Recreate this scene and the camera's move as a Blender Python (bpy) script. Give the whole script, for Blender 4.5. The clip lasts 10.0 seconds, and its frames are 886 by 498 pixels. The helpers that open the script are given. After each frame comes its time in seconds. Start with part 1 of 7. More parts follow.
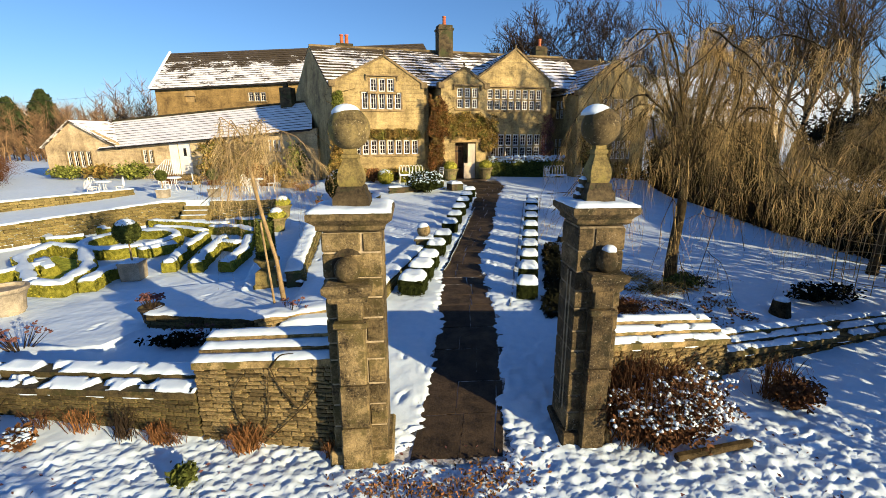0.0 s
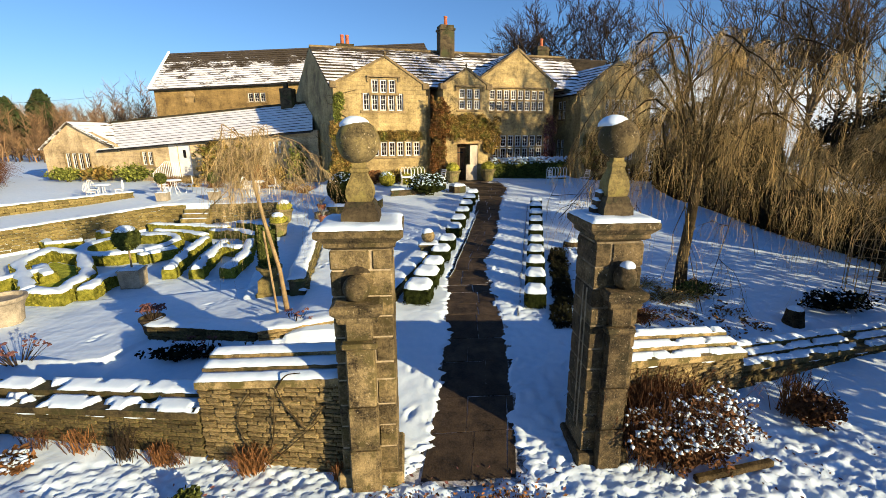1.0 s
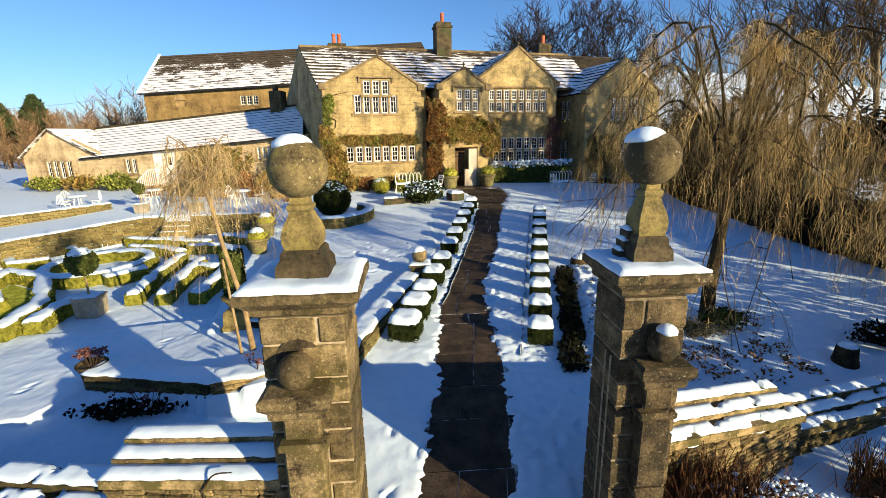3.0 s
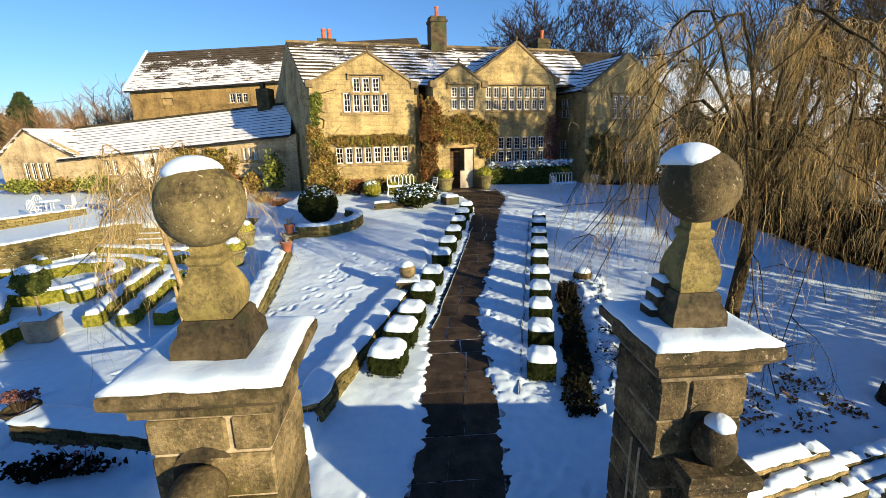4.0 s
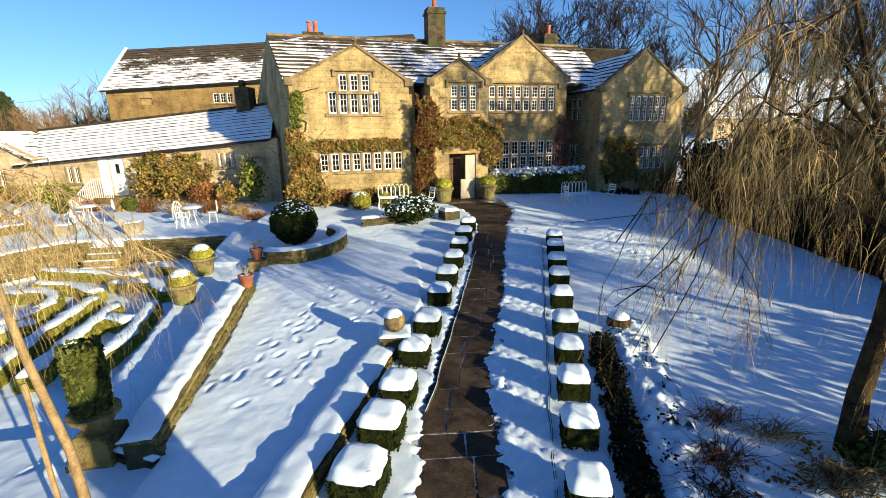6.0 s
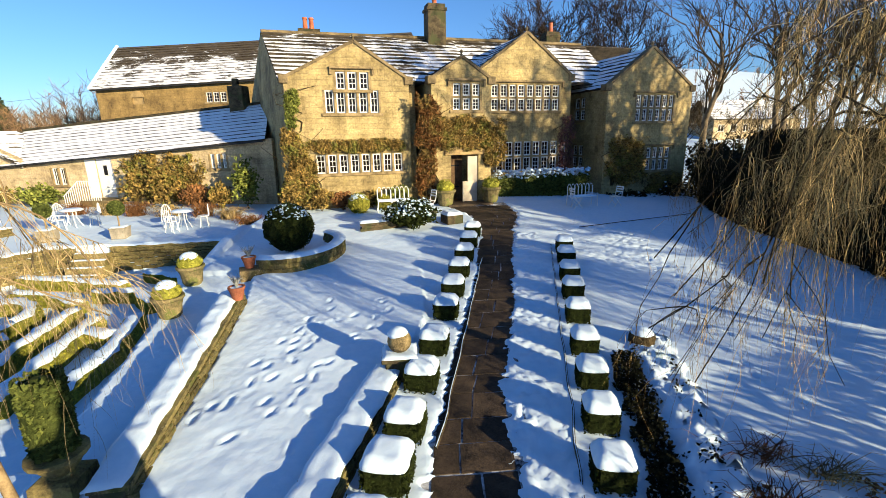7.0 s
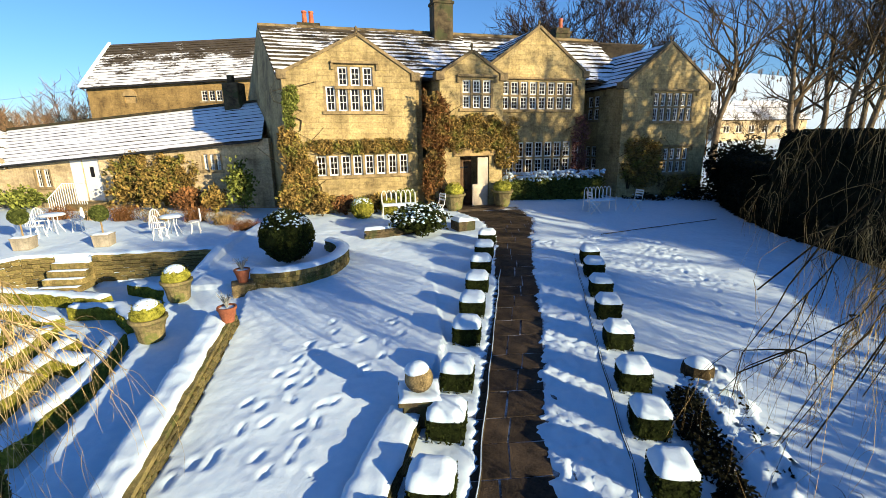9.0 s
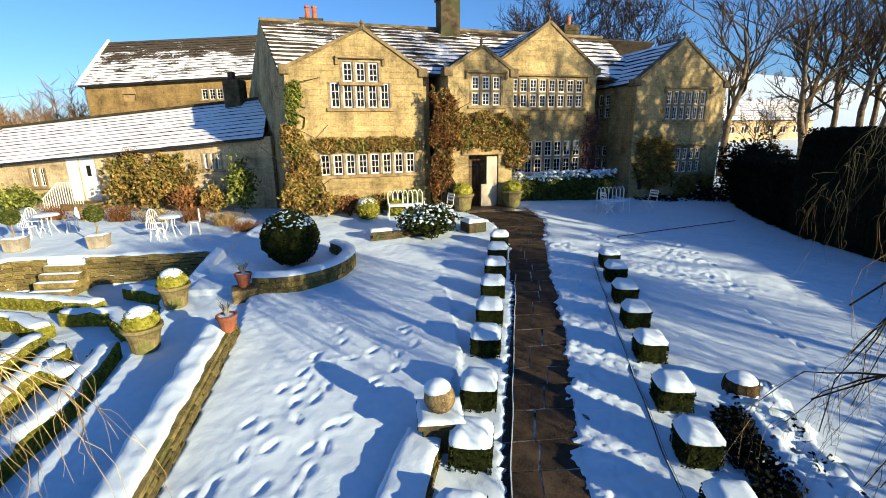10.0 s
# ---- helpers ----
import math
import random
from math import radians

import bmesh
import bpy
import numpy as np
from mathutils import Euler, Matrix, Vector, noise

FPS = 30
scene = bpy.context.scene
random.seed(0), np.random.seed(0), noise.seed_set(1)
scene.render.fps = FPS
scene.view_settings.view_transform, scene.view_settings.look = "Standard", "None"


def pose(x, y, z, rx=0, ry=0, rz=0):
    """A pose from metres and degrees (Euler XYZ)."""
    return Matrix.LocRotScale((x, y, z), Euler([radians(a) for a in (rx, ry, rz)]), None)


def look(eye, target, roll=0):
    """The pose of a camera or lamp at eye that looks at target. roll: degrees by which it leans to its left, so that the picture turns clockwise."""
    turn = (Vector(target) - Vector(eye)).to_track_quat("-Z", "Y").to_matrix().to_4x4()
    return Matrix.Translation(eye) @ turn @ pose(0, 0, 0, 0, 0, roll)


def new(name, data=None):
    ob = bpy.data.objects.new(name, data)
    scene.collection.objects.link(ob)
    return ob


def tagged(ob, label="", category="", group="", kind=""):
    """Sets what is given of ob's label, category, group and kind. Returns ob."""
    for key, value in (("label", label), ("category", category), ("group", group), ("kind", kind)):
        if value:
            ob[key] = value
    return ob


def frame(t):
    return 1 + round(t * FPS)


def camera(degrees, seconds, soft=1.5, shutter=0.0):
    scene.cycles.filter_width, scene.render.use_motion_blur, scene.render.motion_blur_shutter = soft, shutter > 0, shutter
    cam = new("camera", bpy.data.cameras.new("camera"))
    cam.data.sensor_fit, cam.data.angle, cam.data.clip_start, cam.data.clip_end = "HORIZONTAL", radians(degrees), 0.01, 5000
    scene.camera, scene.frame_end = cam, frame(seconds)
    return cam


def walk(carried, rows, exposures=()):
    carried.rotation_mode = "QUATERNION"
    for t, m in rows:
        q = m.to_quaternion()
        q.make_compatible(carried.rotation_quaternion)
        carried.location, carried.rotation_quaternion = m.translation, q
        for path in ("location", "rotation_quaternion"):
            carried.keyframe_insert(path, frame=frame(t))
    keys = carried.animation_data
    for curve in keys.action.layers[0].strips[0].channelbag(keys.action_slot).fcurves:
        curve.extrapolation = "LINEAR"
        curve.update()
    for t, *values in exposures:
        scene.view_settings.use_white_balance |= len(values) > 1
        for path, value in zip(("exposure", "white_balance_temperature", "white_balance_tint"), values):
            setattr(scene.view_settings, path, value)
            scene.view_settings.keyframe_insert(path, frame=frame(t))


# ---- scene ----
cam = camera(88.9, 10.0, 0.8)
PATH = [
    (0, (0.039, -0.089, 3.105), (0.176, 1.847, 2.621), -0.2),
    (0.5, (-0.027, 0.021, 3.181), (0.111, 1.956, 2.694), -0.2),
    (1, (-0.101, 0.179, 3.275), (0.038, 2.113, 2.785), -0.3),
    (1.5, (-0.126, 0.432, 3.371), (0.013, 2.365, 2.877), -0.5),
    (2, (-0.034, 0.797, 3.418), (0.103, 2.73, 2.922), -0.6),
    (2.5, (0.123, 1.247, 3.448), (0.257, 3.179, 2.952), -0.8),
    (2.7, (0.209, 1.413, 3.443), (0.336, 3.349, 2.956), -0.8),
    (3.8, (0.469, 2.698, 3.603), (0.605, 4.627, 3.093), -1.4),
    (4, (0.581, 2.935, 3.613), (0.713, 4.866, 3.109), -1.1),
    (4.5, (0.716, 3.592, 3.674), (0.848, 5.522, 3.166), -1.0),
    (5, (0.78, 4.404, 3.663), (0.916, 6.336, 3.161), -0.9),
    (5.5, (0.833, 5.134, 3.737), (0.969, 7.065, 3.237), -1.0),
    (7, (0.632, 6.561, 3.744), (0.786, 8.491, 3.245), -1.0),
    (7.5, (0.576, 6.878, 3.765), (0.739, 8.808, 3.266), -1.0),
    (8, (0.494, 7.226, 3.75), (0.656, 9.156, 3.253), -1.0),
    (8.5, (0.411, 7.552, 3.736), (0.573, 9.483, 3.241), -0.9),
    (9, (0.305, 7.897, 3.696), (0.467, 9.828, 3.201), -0.9),
    (9.5, (0.187, 8.233, 3.646), (0.348, 10.165, 3.152), -0.8),
    (10, (0.053, 8.569, 3.595), (0.214, 10.501, 3.103), -0.8),
]
walk(cam, [(t, look(eye, target, roll)) for t, eye, target, roll in PATH], [(0.0, 1.03, 5250, 14), (4.0, 1.15, 5060, 12), (7.0, 1.20, 4970, 11.5), (10.0, 1.18, 4930, 11)])

# ---------------------------------------------------------------- light
SUN_AZ, SUN_EL = radians(-45.5), radians(13.5)   # the light travels towards this heading (left of +y), downwards
world = bpy.data.worlds.new("world")
scene.world = world
world.use_nodes = True
wn = world.node_tree.nodes
sky = wn.new("ShaderNodeTexSky")
sky.sky_type, sky.sun_disc = "NISHITA", False
sky.sun_elevation, sky.sun_rotation = SUN_EL, math.pi + SUN_AZ
sky.air_density, sky.dust_density, sky.ozone_density, sky.altitude = 1.0, 0.45, 3.2, 300
wn["Background"].inputs["Strength"].default_value = 0.063
world.node_tree.links.new(sky.outputs[0], wn["Background"].inputs["Color"])
sun = new("sun", bpy.data.lights.new("sun", "SUN"))
sun.data.energy, sun.data.angle, sun.data.color = 5.3, radians(0.5), (1.0, 0.705, 0.315)
way = Vector((math.sin(SUN_AZ) * math.cos(SUN_EL), math.cos(SUN_AZ) * math.cos(SUN_EL), -math.sin(SUN_EL)))
sun.matrix_world = Matrix.Translation((20, -30, 30)) @ way.to_track_quat("-Z", "Y").to_matrix().to_4x4()

# ---------------------------------------------------------------- materials
def material(name, rough=0.8, metal=0.0):
    m = bpy.data.materials.new(name)
    m.use_nodes = True
    nt = m.node_tree
    b = nt.nodes["Principled BSDF"]
    b.inputs["Roughness"].default_value = rough
    b.inputs["Metallic"].default_value = metal
    return m, nt, b


def nd(nt, kind, **kw):
    n = nt.nodes.new(kind)
    for k, v in kw.items():
        if k in n.inputs:
            n.inputs[k].default_value = v
    return n


def coords(nt, scale=(1, 1, 1), space="Object"):
    c = nt.nodes.new("ShaderNodeTexCoord")
    mp = nt.nodes.new("ShaderNodeMapping")
    mp.inputs["Scale"].default_value = scale
    nt.links.new(c.outputs[space], mp.inputs["Vector"])
    return mp.outputs["Vector"]


def noise_tex(nt, vec, scale, detail=4, rough=0.6):
    n = nd(nt, "ShaderNodeTexNoise", Scale=scale, Detail=detail, Roughness=rough)
    nt.links.new(vec, n.inputs["Vector"])
    return n.outputs["Fac"]


def ramp(nt, fac, stops):
    r = nt.nodes.new("ShaderNodeValToRGB")
    while len(r.color_ramp.elements) < len(stops):
        r.color_ramp.elements.new(0.5)
    for e, (p, c) in zip(r.color_ramp.elements, stops):
        e.position, e.color = p, (*c, 1) if len(c) == 3 else c
    nt.links.new(fac, r.inputs["Fac"])
    return r.outputs["Color"]


def mix(nt, fac, a, b, mode="MIX"):
    m = nt.nodes.new("ShaderNodeMix")
    m.data_type, m.blend_type = "RGBA", mode
    for sock, v in ((m.inputs[0], fac), (m.inputs[6], a), (m.inputs[7], b)):
        if isinstance(v, (int, float)):
            sock.default_value = v
        elif isinstance(v, tuple):
            sock.default_value = (*v, 1)
        else:
            nt.links.new(v, sock)
    return m.outputs[2]


def bump(nt, bsdf, height, strength=0.5, dist=0.02):
    b = nd(nt, "ShaderNodeBump", Strength=strength, Distance=dist)
    nt.links.new(height, b.inputs["Height"])
    nt.links.new(b.outputs["Normal"], bsdf.inputs["Normal"])


def two_tone(name, dark, light, s1=1.5, s2=14.0, rough=0.85, relief=0.4, dist=0.01, accent=None, rnd=0.0, island=0.0, lo=0.38, hi=0.62, space="Object", spots=None, spec=0.25):
    """A mottled surface: broad blotches, fine grain, an optional third colour in patches."""
    m, nt, b = material(name, rough)
    b.inputs["Specular IOR Level"].default_value = spec
    v = coords(nt, space=space)
    n1, n2 = noise_tex(nt, v, s1, 5), noise_tex(nt, v, s2, 6, 0.7)
    f = nd(nt, "ShaderNodeMath"); f.operation = "MULTIPLY_ADD"
    nt.links.new(n1, f.inputs[0]); f.inputs[1].default_value = 0.6
    f2 = nd(nt, "ShaderNodeMath"); f2.operation = "MULTIPLY"; nt.links.new(n2, f2.inputs[0]); f2.inputs[1].default_value = 0.4
    nt.links.new(f2.outputs[0], f.inputs[2])
    col = ramp(nt, f.outputs[0], [(lo, dark), (hi, light)])
    if accent:
        a = ramp(nt, noise_tex(nt, v, s1 * 0.6, 6, 0.75), [(0.5, (0, 0, 0)), (0.6, (1, 1, 1))])
        col = mix(nt, a, col, accent)
    if spots:    # pale lichen specks
        a = ramp(nt, noise_tex(nt, v, s2 * 0.9, 3, 0.6), [(0.635, (0, 0, 0)), (0.69, (1, 1, 1))])
        col = mix(nt, a, col, spots)
    if rnd:
        oi = nt.nodes.new("ShaderNodeObjectInfo")
        col = mix(nt, 1.0, col, ramp(nt, oi.outputs["Random"], [(0, (1 - rnd,) * 3), (1, (1, 1, 1))]), "MULTIPLY")
    if island:
        ge = nt.nodes.new("ShaderNodeNewGeometry")
        col = mix(nt, 1.0, col, ramp(nt, ge.outputs["Random Per Island"], [(0, (1 - island,) * 3), (0.45, (1 - island * 0.55,) * 3), (0.66, (1.0, 1.0, 1.0)), (1, (1.25, 1.15, 1.0))]), "MULTIPLY")
    nt.links.new(col, b.inputs["Base Color"])
    bump(nt, b, n2, relief, dist)
    return m


def snow_material():
    m, nt, b = material("snow", 0.6)
    v = coords(nt)
    n1, n2 = noise_tex(nt, v, 6, 5), noise_tex(nt, v, 45, 4)
    speck = ramp(nt, noise_tex(nt, v, 17, 5, 0.75), [(0.70, (0, 0, 0)), (0.76, (1, 1, 1))])
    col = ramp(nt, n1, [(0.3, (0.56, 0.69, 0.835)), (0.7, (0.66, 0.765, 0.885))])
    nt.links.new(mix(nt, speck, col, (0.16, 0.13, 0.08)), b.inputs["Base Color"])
    h = nd(nt, "ShaderNodeMath"); h.operation = "MULTIPLY_ADD"; nt.links.new(n2, h.inputs[0]); h.inputs[1].default_value = 0.3; nt.links.new(n1, h.inputs[2])
    bump(nt, b, h.outputs[0], 0.4, 0.02)
    return m


SNOW = snow_material()
GREY_STONE = two_tone("weathered_gate_stone", (0.018, 0.013, 0.006), (0.36, 0.275, 0.125), 4, 34, accent=(0.10, 0.082, 0.026), spots=(0.34, 0.29, 0.19), rnd=0.55, relief=0.9, dist=0.02)
DARK_STONE = two_tone("dark_stone", (0.012, 0.009, 0.006), (0.13, 0.10, 0.05), 3, 26, accent=(0.05, 0.055, 0.02), rnd=0.4)
SOOT_STONE = two_tone("sooty_gate_stone", (0.012, 0.009, 0.005), (0.21, 0.155, 0.072), 4, 34, accent=(0.04, 0.034, 0.014), spots=(0.3, 0.26, 0.18), rnd=0.5, relief=0.9, dist=0.02)
SOOT_BALL = two_tone("sooty_ball_stone", (0.02, 0.015, 0.008), (0.15, 0.115, 0.05), 4, 34, accent=(0.06, 0.048, 0.018), relief=0.9, dist=0.018, spots=(0.3, 0.26, 0.17))
BALL_STONE = two_tone("lichened_ball_stone", (0.03, 0.024, 0.011), (0.215, 0.17, 0.07), 4, 34, accent=(0.20, 0.165, 0.045), relief=0.8, dist=0.015, spots=(0.36, 0.31, 0.2))
LICHEN = two_tone("lichened_stone", (0.06, 0.048, 0.018), (0.29, 0.23, 0.075), 4, 34, accent=(0.20, 0.17, 0.045), relief=0.8, dist=0.015)
WALL_STONE = two_tone("garden_wall_stone", (0.07, 0.05, 0.02), (0.44, 0.33, 0.14), 4, 30, accent=(0.10, 0.085, 0.022), spots=(0.5, 0.42, 0.26), rnd=0.65)
LAWN_WALL = two_tone("mossy_lawn_wall_stone", (0.035, 0.03, 0.010), (0.28, 0.225, 0.075), 4, 30, accent=(0.085, 0.09, 0.018), spots=(0.4, 0.35, 0.2), rnd=0.65)
MOSSY_WALL = two_tone("dark_mossy_wall_stone", (0.022, 0.017, 0.007), (0.21, 0.16, 0.06), 4, 30, accent=(0.06, 0.06, 0.014), rnd=0.65)
PATH_STONE = two_tone("wet_path_stone", (0.012, 0.009, 0.006), (0.085, 0.060, 0.036), 3.5, 30, rough=0.72, rnd=0.5, relief=0.8, dist=0.015)
JOINT = two_tone("path_joint", (0.015, 0.012, 0.01), (0.6, 0.61, 0.64), 3, 14, lo=0.42, hi=0.6)
BARK = two_tone("bark", (0.009, 0.007, 0.004), (0.085, 0.064, 0.032), 5, 40, relief=0.8, dist=0.02, spec=0.06)
PALE_BARK = two_tone("pale_bark", (0.16, 0.11, 0.05), (0.34, 0.25, 0.12), 5, 40)
TWIG = two_tone("willow_twig", (0.04, 0.028, 0.011), (0.80, 0.60, 0.25), 0.9, 4, island=0.85, spec=0.06)
PALE_TWIG = two_tone("pale_willow_twig", (0.18, 0.135, 0.06), (0.68, 0.54, 0.27), 0.8, 3, island=0.65, spec=0.06)
DARK_TWIG = two_tone("dark_twig", (0.012, 0.009, 0.007), (0.055, 0.04, 0.027), 0.6, 3, spec=0.06)
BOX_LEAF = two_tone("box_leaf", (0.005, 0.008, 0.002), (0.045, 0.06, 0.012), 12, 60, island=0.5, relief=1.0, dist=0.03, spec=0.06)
# brighter copy of the box leaf, with sunshine put into its yellow-green
HEDGE_LIT = two_tone("sunlit_box_leaf", (0.09, 0.10, 0.008), (0.46, 0.44, 0.05), 8, 60, island=0.5, relief=1.0, dist=0.03, spec=0.06)
IVY = two_tone("autumn_creeper", (0.05, 0.034, 0.010), (0.42, 0.29, 0.075), 3, 14, accent=(0.20, 0.20, 0.04), island=0.65, spec=0.06)
WHITE = two_tone("white_paint", (0.66, 0.65, 0.61), (0.82, 0.81, 0.78), 2, 25, rough=0.5, relief=0.1)
POT_RED = two_tone("red_chimney_pot", (0.26, 0.07, 0.03), (0.5, 0.16, 0.07), 4, 30)
TERRACOTTA = two_tone("terracotta", (0.12, 0.04, 0.02), (0.27, 0.095, 0.045), 4, 30)


def house_stone(name, c1, c2, mortar, w=0.58, h=0.22):
    m, nt, b = material(name, 0.9)
    v = coords(nt)
    sw = nt.nodes.new("ShaderNodeSeparateXYZ"); nt.links.new(v, sw.inputs[0])
    add = nd(nt, "ShaderNodeMath"); nt.links.new(sw.outputs[0], add.inputs[0]); nt.links.new(sw.outputs[1], add.inputs[1])
    cb = nt.nodes.new("ShaderNodeCombineXYZ"); nt.links.new(add.outputs[0], cb.inputs[0]); nt.links.new(sw.outputs[2], cb.inputs[1])
    br = nd(nt, "ShaderNodeTexBrick", Scale=1.0)
    br.inputs["Color1"].default_value, br.inputs["Color2"].default_value, br.inputs["Mortar"].default_value = (*c1, 1), (*c2, 1), (*mortar, 1)
    br.inputs["Brick Width"].default_value, br.inputs["Row Height"].default_value = w, h
    br.inputs["Mortar Size"].default_value, br.inputs["Mortar Smooth"].default_value = 0.012, 0.6
    nt.links.new(cb.outputs[0], br.inputs["Vector"])
    n1, n2 = noise_tex(nt, v, 0.7, 6, 0.7), noise_tex(nt, v, 11, 6, 0.8)
    vb = noise_tex(nt, coords(nt, (1, 1, 2.2)), 3.1, 3)
    col = mix(nt, 0.55, br.outputs["Color"], ramp(nt, vb, [(0.3, (c2[0] * 0.7, c2[1] * 0.72, c2[2] * 0.6)), (0.5, c1), (0.7, (c1[0] * 1.05, c1[1] * 1.08, c1[2] * 0.8))]))
    col = mix(nt, 0.9, col, ramp(nt, n1, [(0.33, (0.25, 0.22, 0.17)), (0.47, (0.7, 0.68, 0.6)), (0.62, (1, 0.98, 0.92))]), "MULTIPLY")
    streak = noise_tex(nt, coords(nt, (1.6, 1.6, 0.25)), 1.3, 6, 0.7)
    col = mix(nt, 0.4, col, ramp(nt, streak, [(0.36, (0.35, 0.32, 0.27)), (0.5, (1, 1, 1))]), "MULTIPLY")
    col = mix(nt, 0.7, col, ramp(nt, n2, [(0.32, (0.3, 0.28, 0.25)), (0.62, (1.1, 1.1, 1.1))]), "MULTIPLY")
    nt.links.new(col, b.inputs["Base Color"])
    bp = nd(nt, "ShaderNodeBump", Strength=0.5, Distance=0.02); bp.invert = True
    nt.links.new(br.outputs["Fac"], bp.inputs["Height"])
    b2 = nd(nt, "ShaderNodeBump", Strength=0.5, Distance=0.02)
    nt.links.new(n2, b2.inputs["Height"]); nt.links.new(bp.outputs["Normal"], b2.inputs["Normal"])
    nt.links.new(b2.outputs["Normal"], b.inputs["Normal"])
    return m


HOUSE = house_stone("honey_house_stone", (0.52, 0.415, 0.195), (0.40, 0.31, 0.14), (0.23, 0.175, 0.085))
LOW_HOUSE = house_stone("pale_wing_stone", (0.78, 0.63, 0.40), (0.64, 0.50, 0.31), (0.48, 0.38, 0.24))
BARN = house_stone("barn_stone", (0.42, 0.29, 0.10), (0.30, 0.20, 0.065), (0.2, 0.14, 0.06))
DRESSED = two_tone("dressed_house_stone", (0.20, 0.14, 0.06), (0.44, 0.315, 0.13), 2, 20)
COPING = two_tone("sooty_coping_stone", (0.05, 0.038, 0.02), (0.25, 0.19, 0.095), 2, 20)
MULLION = two_tone("weathered_mullion_stone", (0.10, 0.075, 0.035), (0.36, 0.27, 0.13), 3, 30)
LEAD = two_tone("painted_glazing_bar", (0.50, 0.49, 0.46), (0.72, 0.71, 0.68), 3, 30, rough=0.5)


def roof_material(name, cover, bare=None):
    """Stone slates with snow: cover from 0 (bare) to 1 (all white)."""
    m, nt, b = material(name, 0.7)
    v = coords(nt)
    vs = coords(nt, (0.55, 0.55, 1.6))
    nz = noise_tex(nt, vs, 1.1, 6, 0.65)
    fine = noise_tex(nt, coords(nt, (0.5, 0.5, 1.6)), 9, 5, 0.75)
    s = nd(nt, "ShaderNodeMath"); s.operation = "MULTIPLY_ADD"; nt.links.new(fine, s.inputs[0]); s.inputs[1].default_value = 0.55; nt.links.new(nz, s.inputs[2])
    c = 0.1 + 0.97 - cover * 0.55
    depth = s.outputs[0]
    if bare:     # wind-swept towards the ridge
        sz = nt.nodes.new("ShaderNodeSeparateXYZ"); nt.links.new(v, sz.inputs[0])
        mr = nd(nt, "ShaderNodeMapRange"); nt.links.new(sz.outputs[2], mr.inputs[0])
        mr.inputs[1].default_value, mr.inputs[2].default_value, mr.inputs[3].default_value, mr.inputs[4].default_value = bare[0], bare[1], 0.0, bare[2]
        sb = nd(nt, "ShaderNodeMath"); sb.operation = "SUBTRACT"; nt.links.new(depth, sb.inputs[0]); nt.links.new(mr.outputs[0], sb.inputs[1])
        depth = sb.outputs[0]
    mask = ramp(nt, depth, [(c - 0.02, (0, 0, 0)), (c + 0.03, (1, 1, 1))])
    slate = ramp(nt, fine, [(0.3, (0.022, 0.017, 0.011)), (0.7, (0.115, 0.088, 0.05))])
    nt.links.new(mix(nt, mask, slate, (0.86, 0.87, 0.90)), b.inputs["Base Color"])
    bump(nt, b, s.outputs[0], 0.5, 0.03)
    return m


ROOF_SNOW = roof_material("snowy_stone_slates", 0.93)
ROOF_LOW = roof_material("snowy_wing_slates", 1.04)
ROOF_PART = roof_material("patchy_snow_slates", 0.78, (7.6, 8.9, 0.22))
ROOF_BARN = roof_material("barn_slates", 0.72, (9.5, 11.9, 0.38))
EDGE_SNOW = roof_material("snowy_slate_edges", 0.52)
SLATE = two_tone("bare_slate", (0.010, 0.008, 0.006), (0.07, 0.055, 0.033), 2, 20)


def glass_material():
    m, nt, b = material("window_glass", 0.04)
    b.inputs["Base Color"].default_value = (0.010, 0.008, 0.006, 1)
    b.inputs["Transmission Weight"].default_value = 0.0
    b.inputs["Specular IOR Level"].default_value = 0.3
    b.inputs["IOR"].default_value = 1.45
    return m


GLASS = glass_material()
IRON = two_tone("black_iron", (0.01, 0.01, 0.01), (0.03, 0.03, 0.03), 5, 40, rough=0.5)
WOOD_DOOR = two_tone("dark_oak", (0.06, 0.035, 0.018), (0.16, 0.10, 0.05), 4, 40)
MOSS_POT = two_tone("mossy_stone_pot", (0.07, 0.06, 0.025), (0.26, 0.21, 0.09), 4, 30, accent=(0.12, 0.13, 0.03))
POT_GREY = two_tone("grey_planter", (0.16, 0.14, 0.10), (0.40, 0.35, 0.26), 3, 30)
TREE_TWIG = two_tone("lit_winter_twig", (0.02, 0.015, 0.009), (0.12, 0.087, 0.045), 0.5, 3, island=0.4, spec=0.06)
DEAD = two_tone("dead_heads", (0.04, 0.018, 0.018), (0.20, 0.10, 0.095), 8, 40, spec=0.06)
BRACKEN = two_tone("russet_stems", (0.10, 0.05, 0.02), (0.30, 0.15, 0.055), 6, 40, island=0.6, spec=0.06)
DARK_RUSSET = two_tone("dark_russet_twig", (0.035, 0.018, 0.01), (0.14, 0.07, 0.03), 5, 40, spec=0.06)
GRASS_GREEN = two_tone("winter_green", (0.03, 0.045, 0.01), (0.12, 0.14, 0.03), 6, 50, island=0.6, spec=0.06)
FAR_WOOD = two_tone("far_woodland", (0.09, 0.062, 0.038), (0.34, 0.225, 0.12), 0.3, 2, island=0.6, spec=0.06)
CONIFER = two_tone("conifer", (0.012, 0.02, 0.008), (0.05, 0.07, 0.025), 1, 8, spec=0.06)

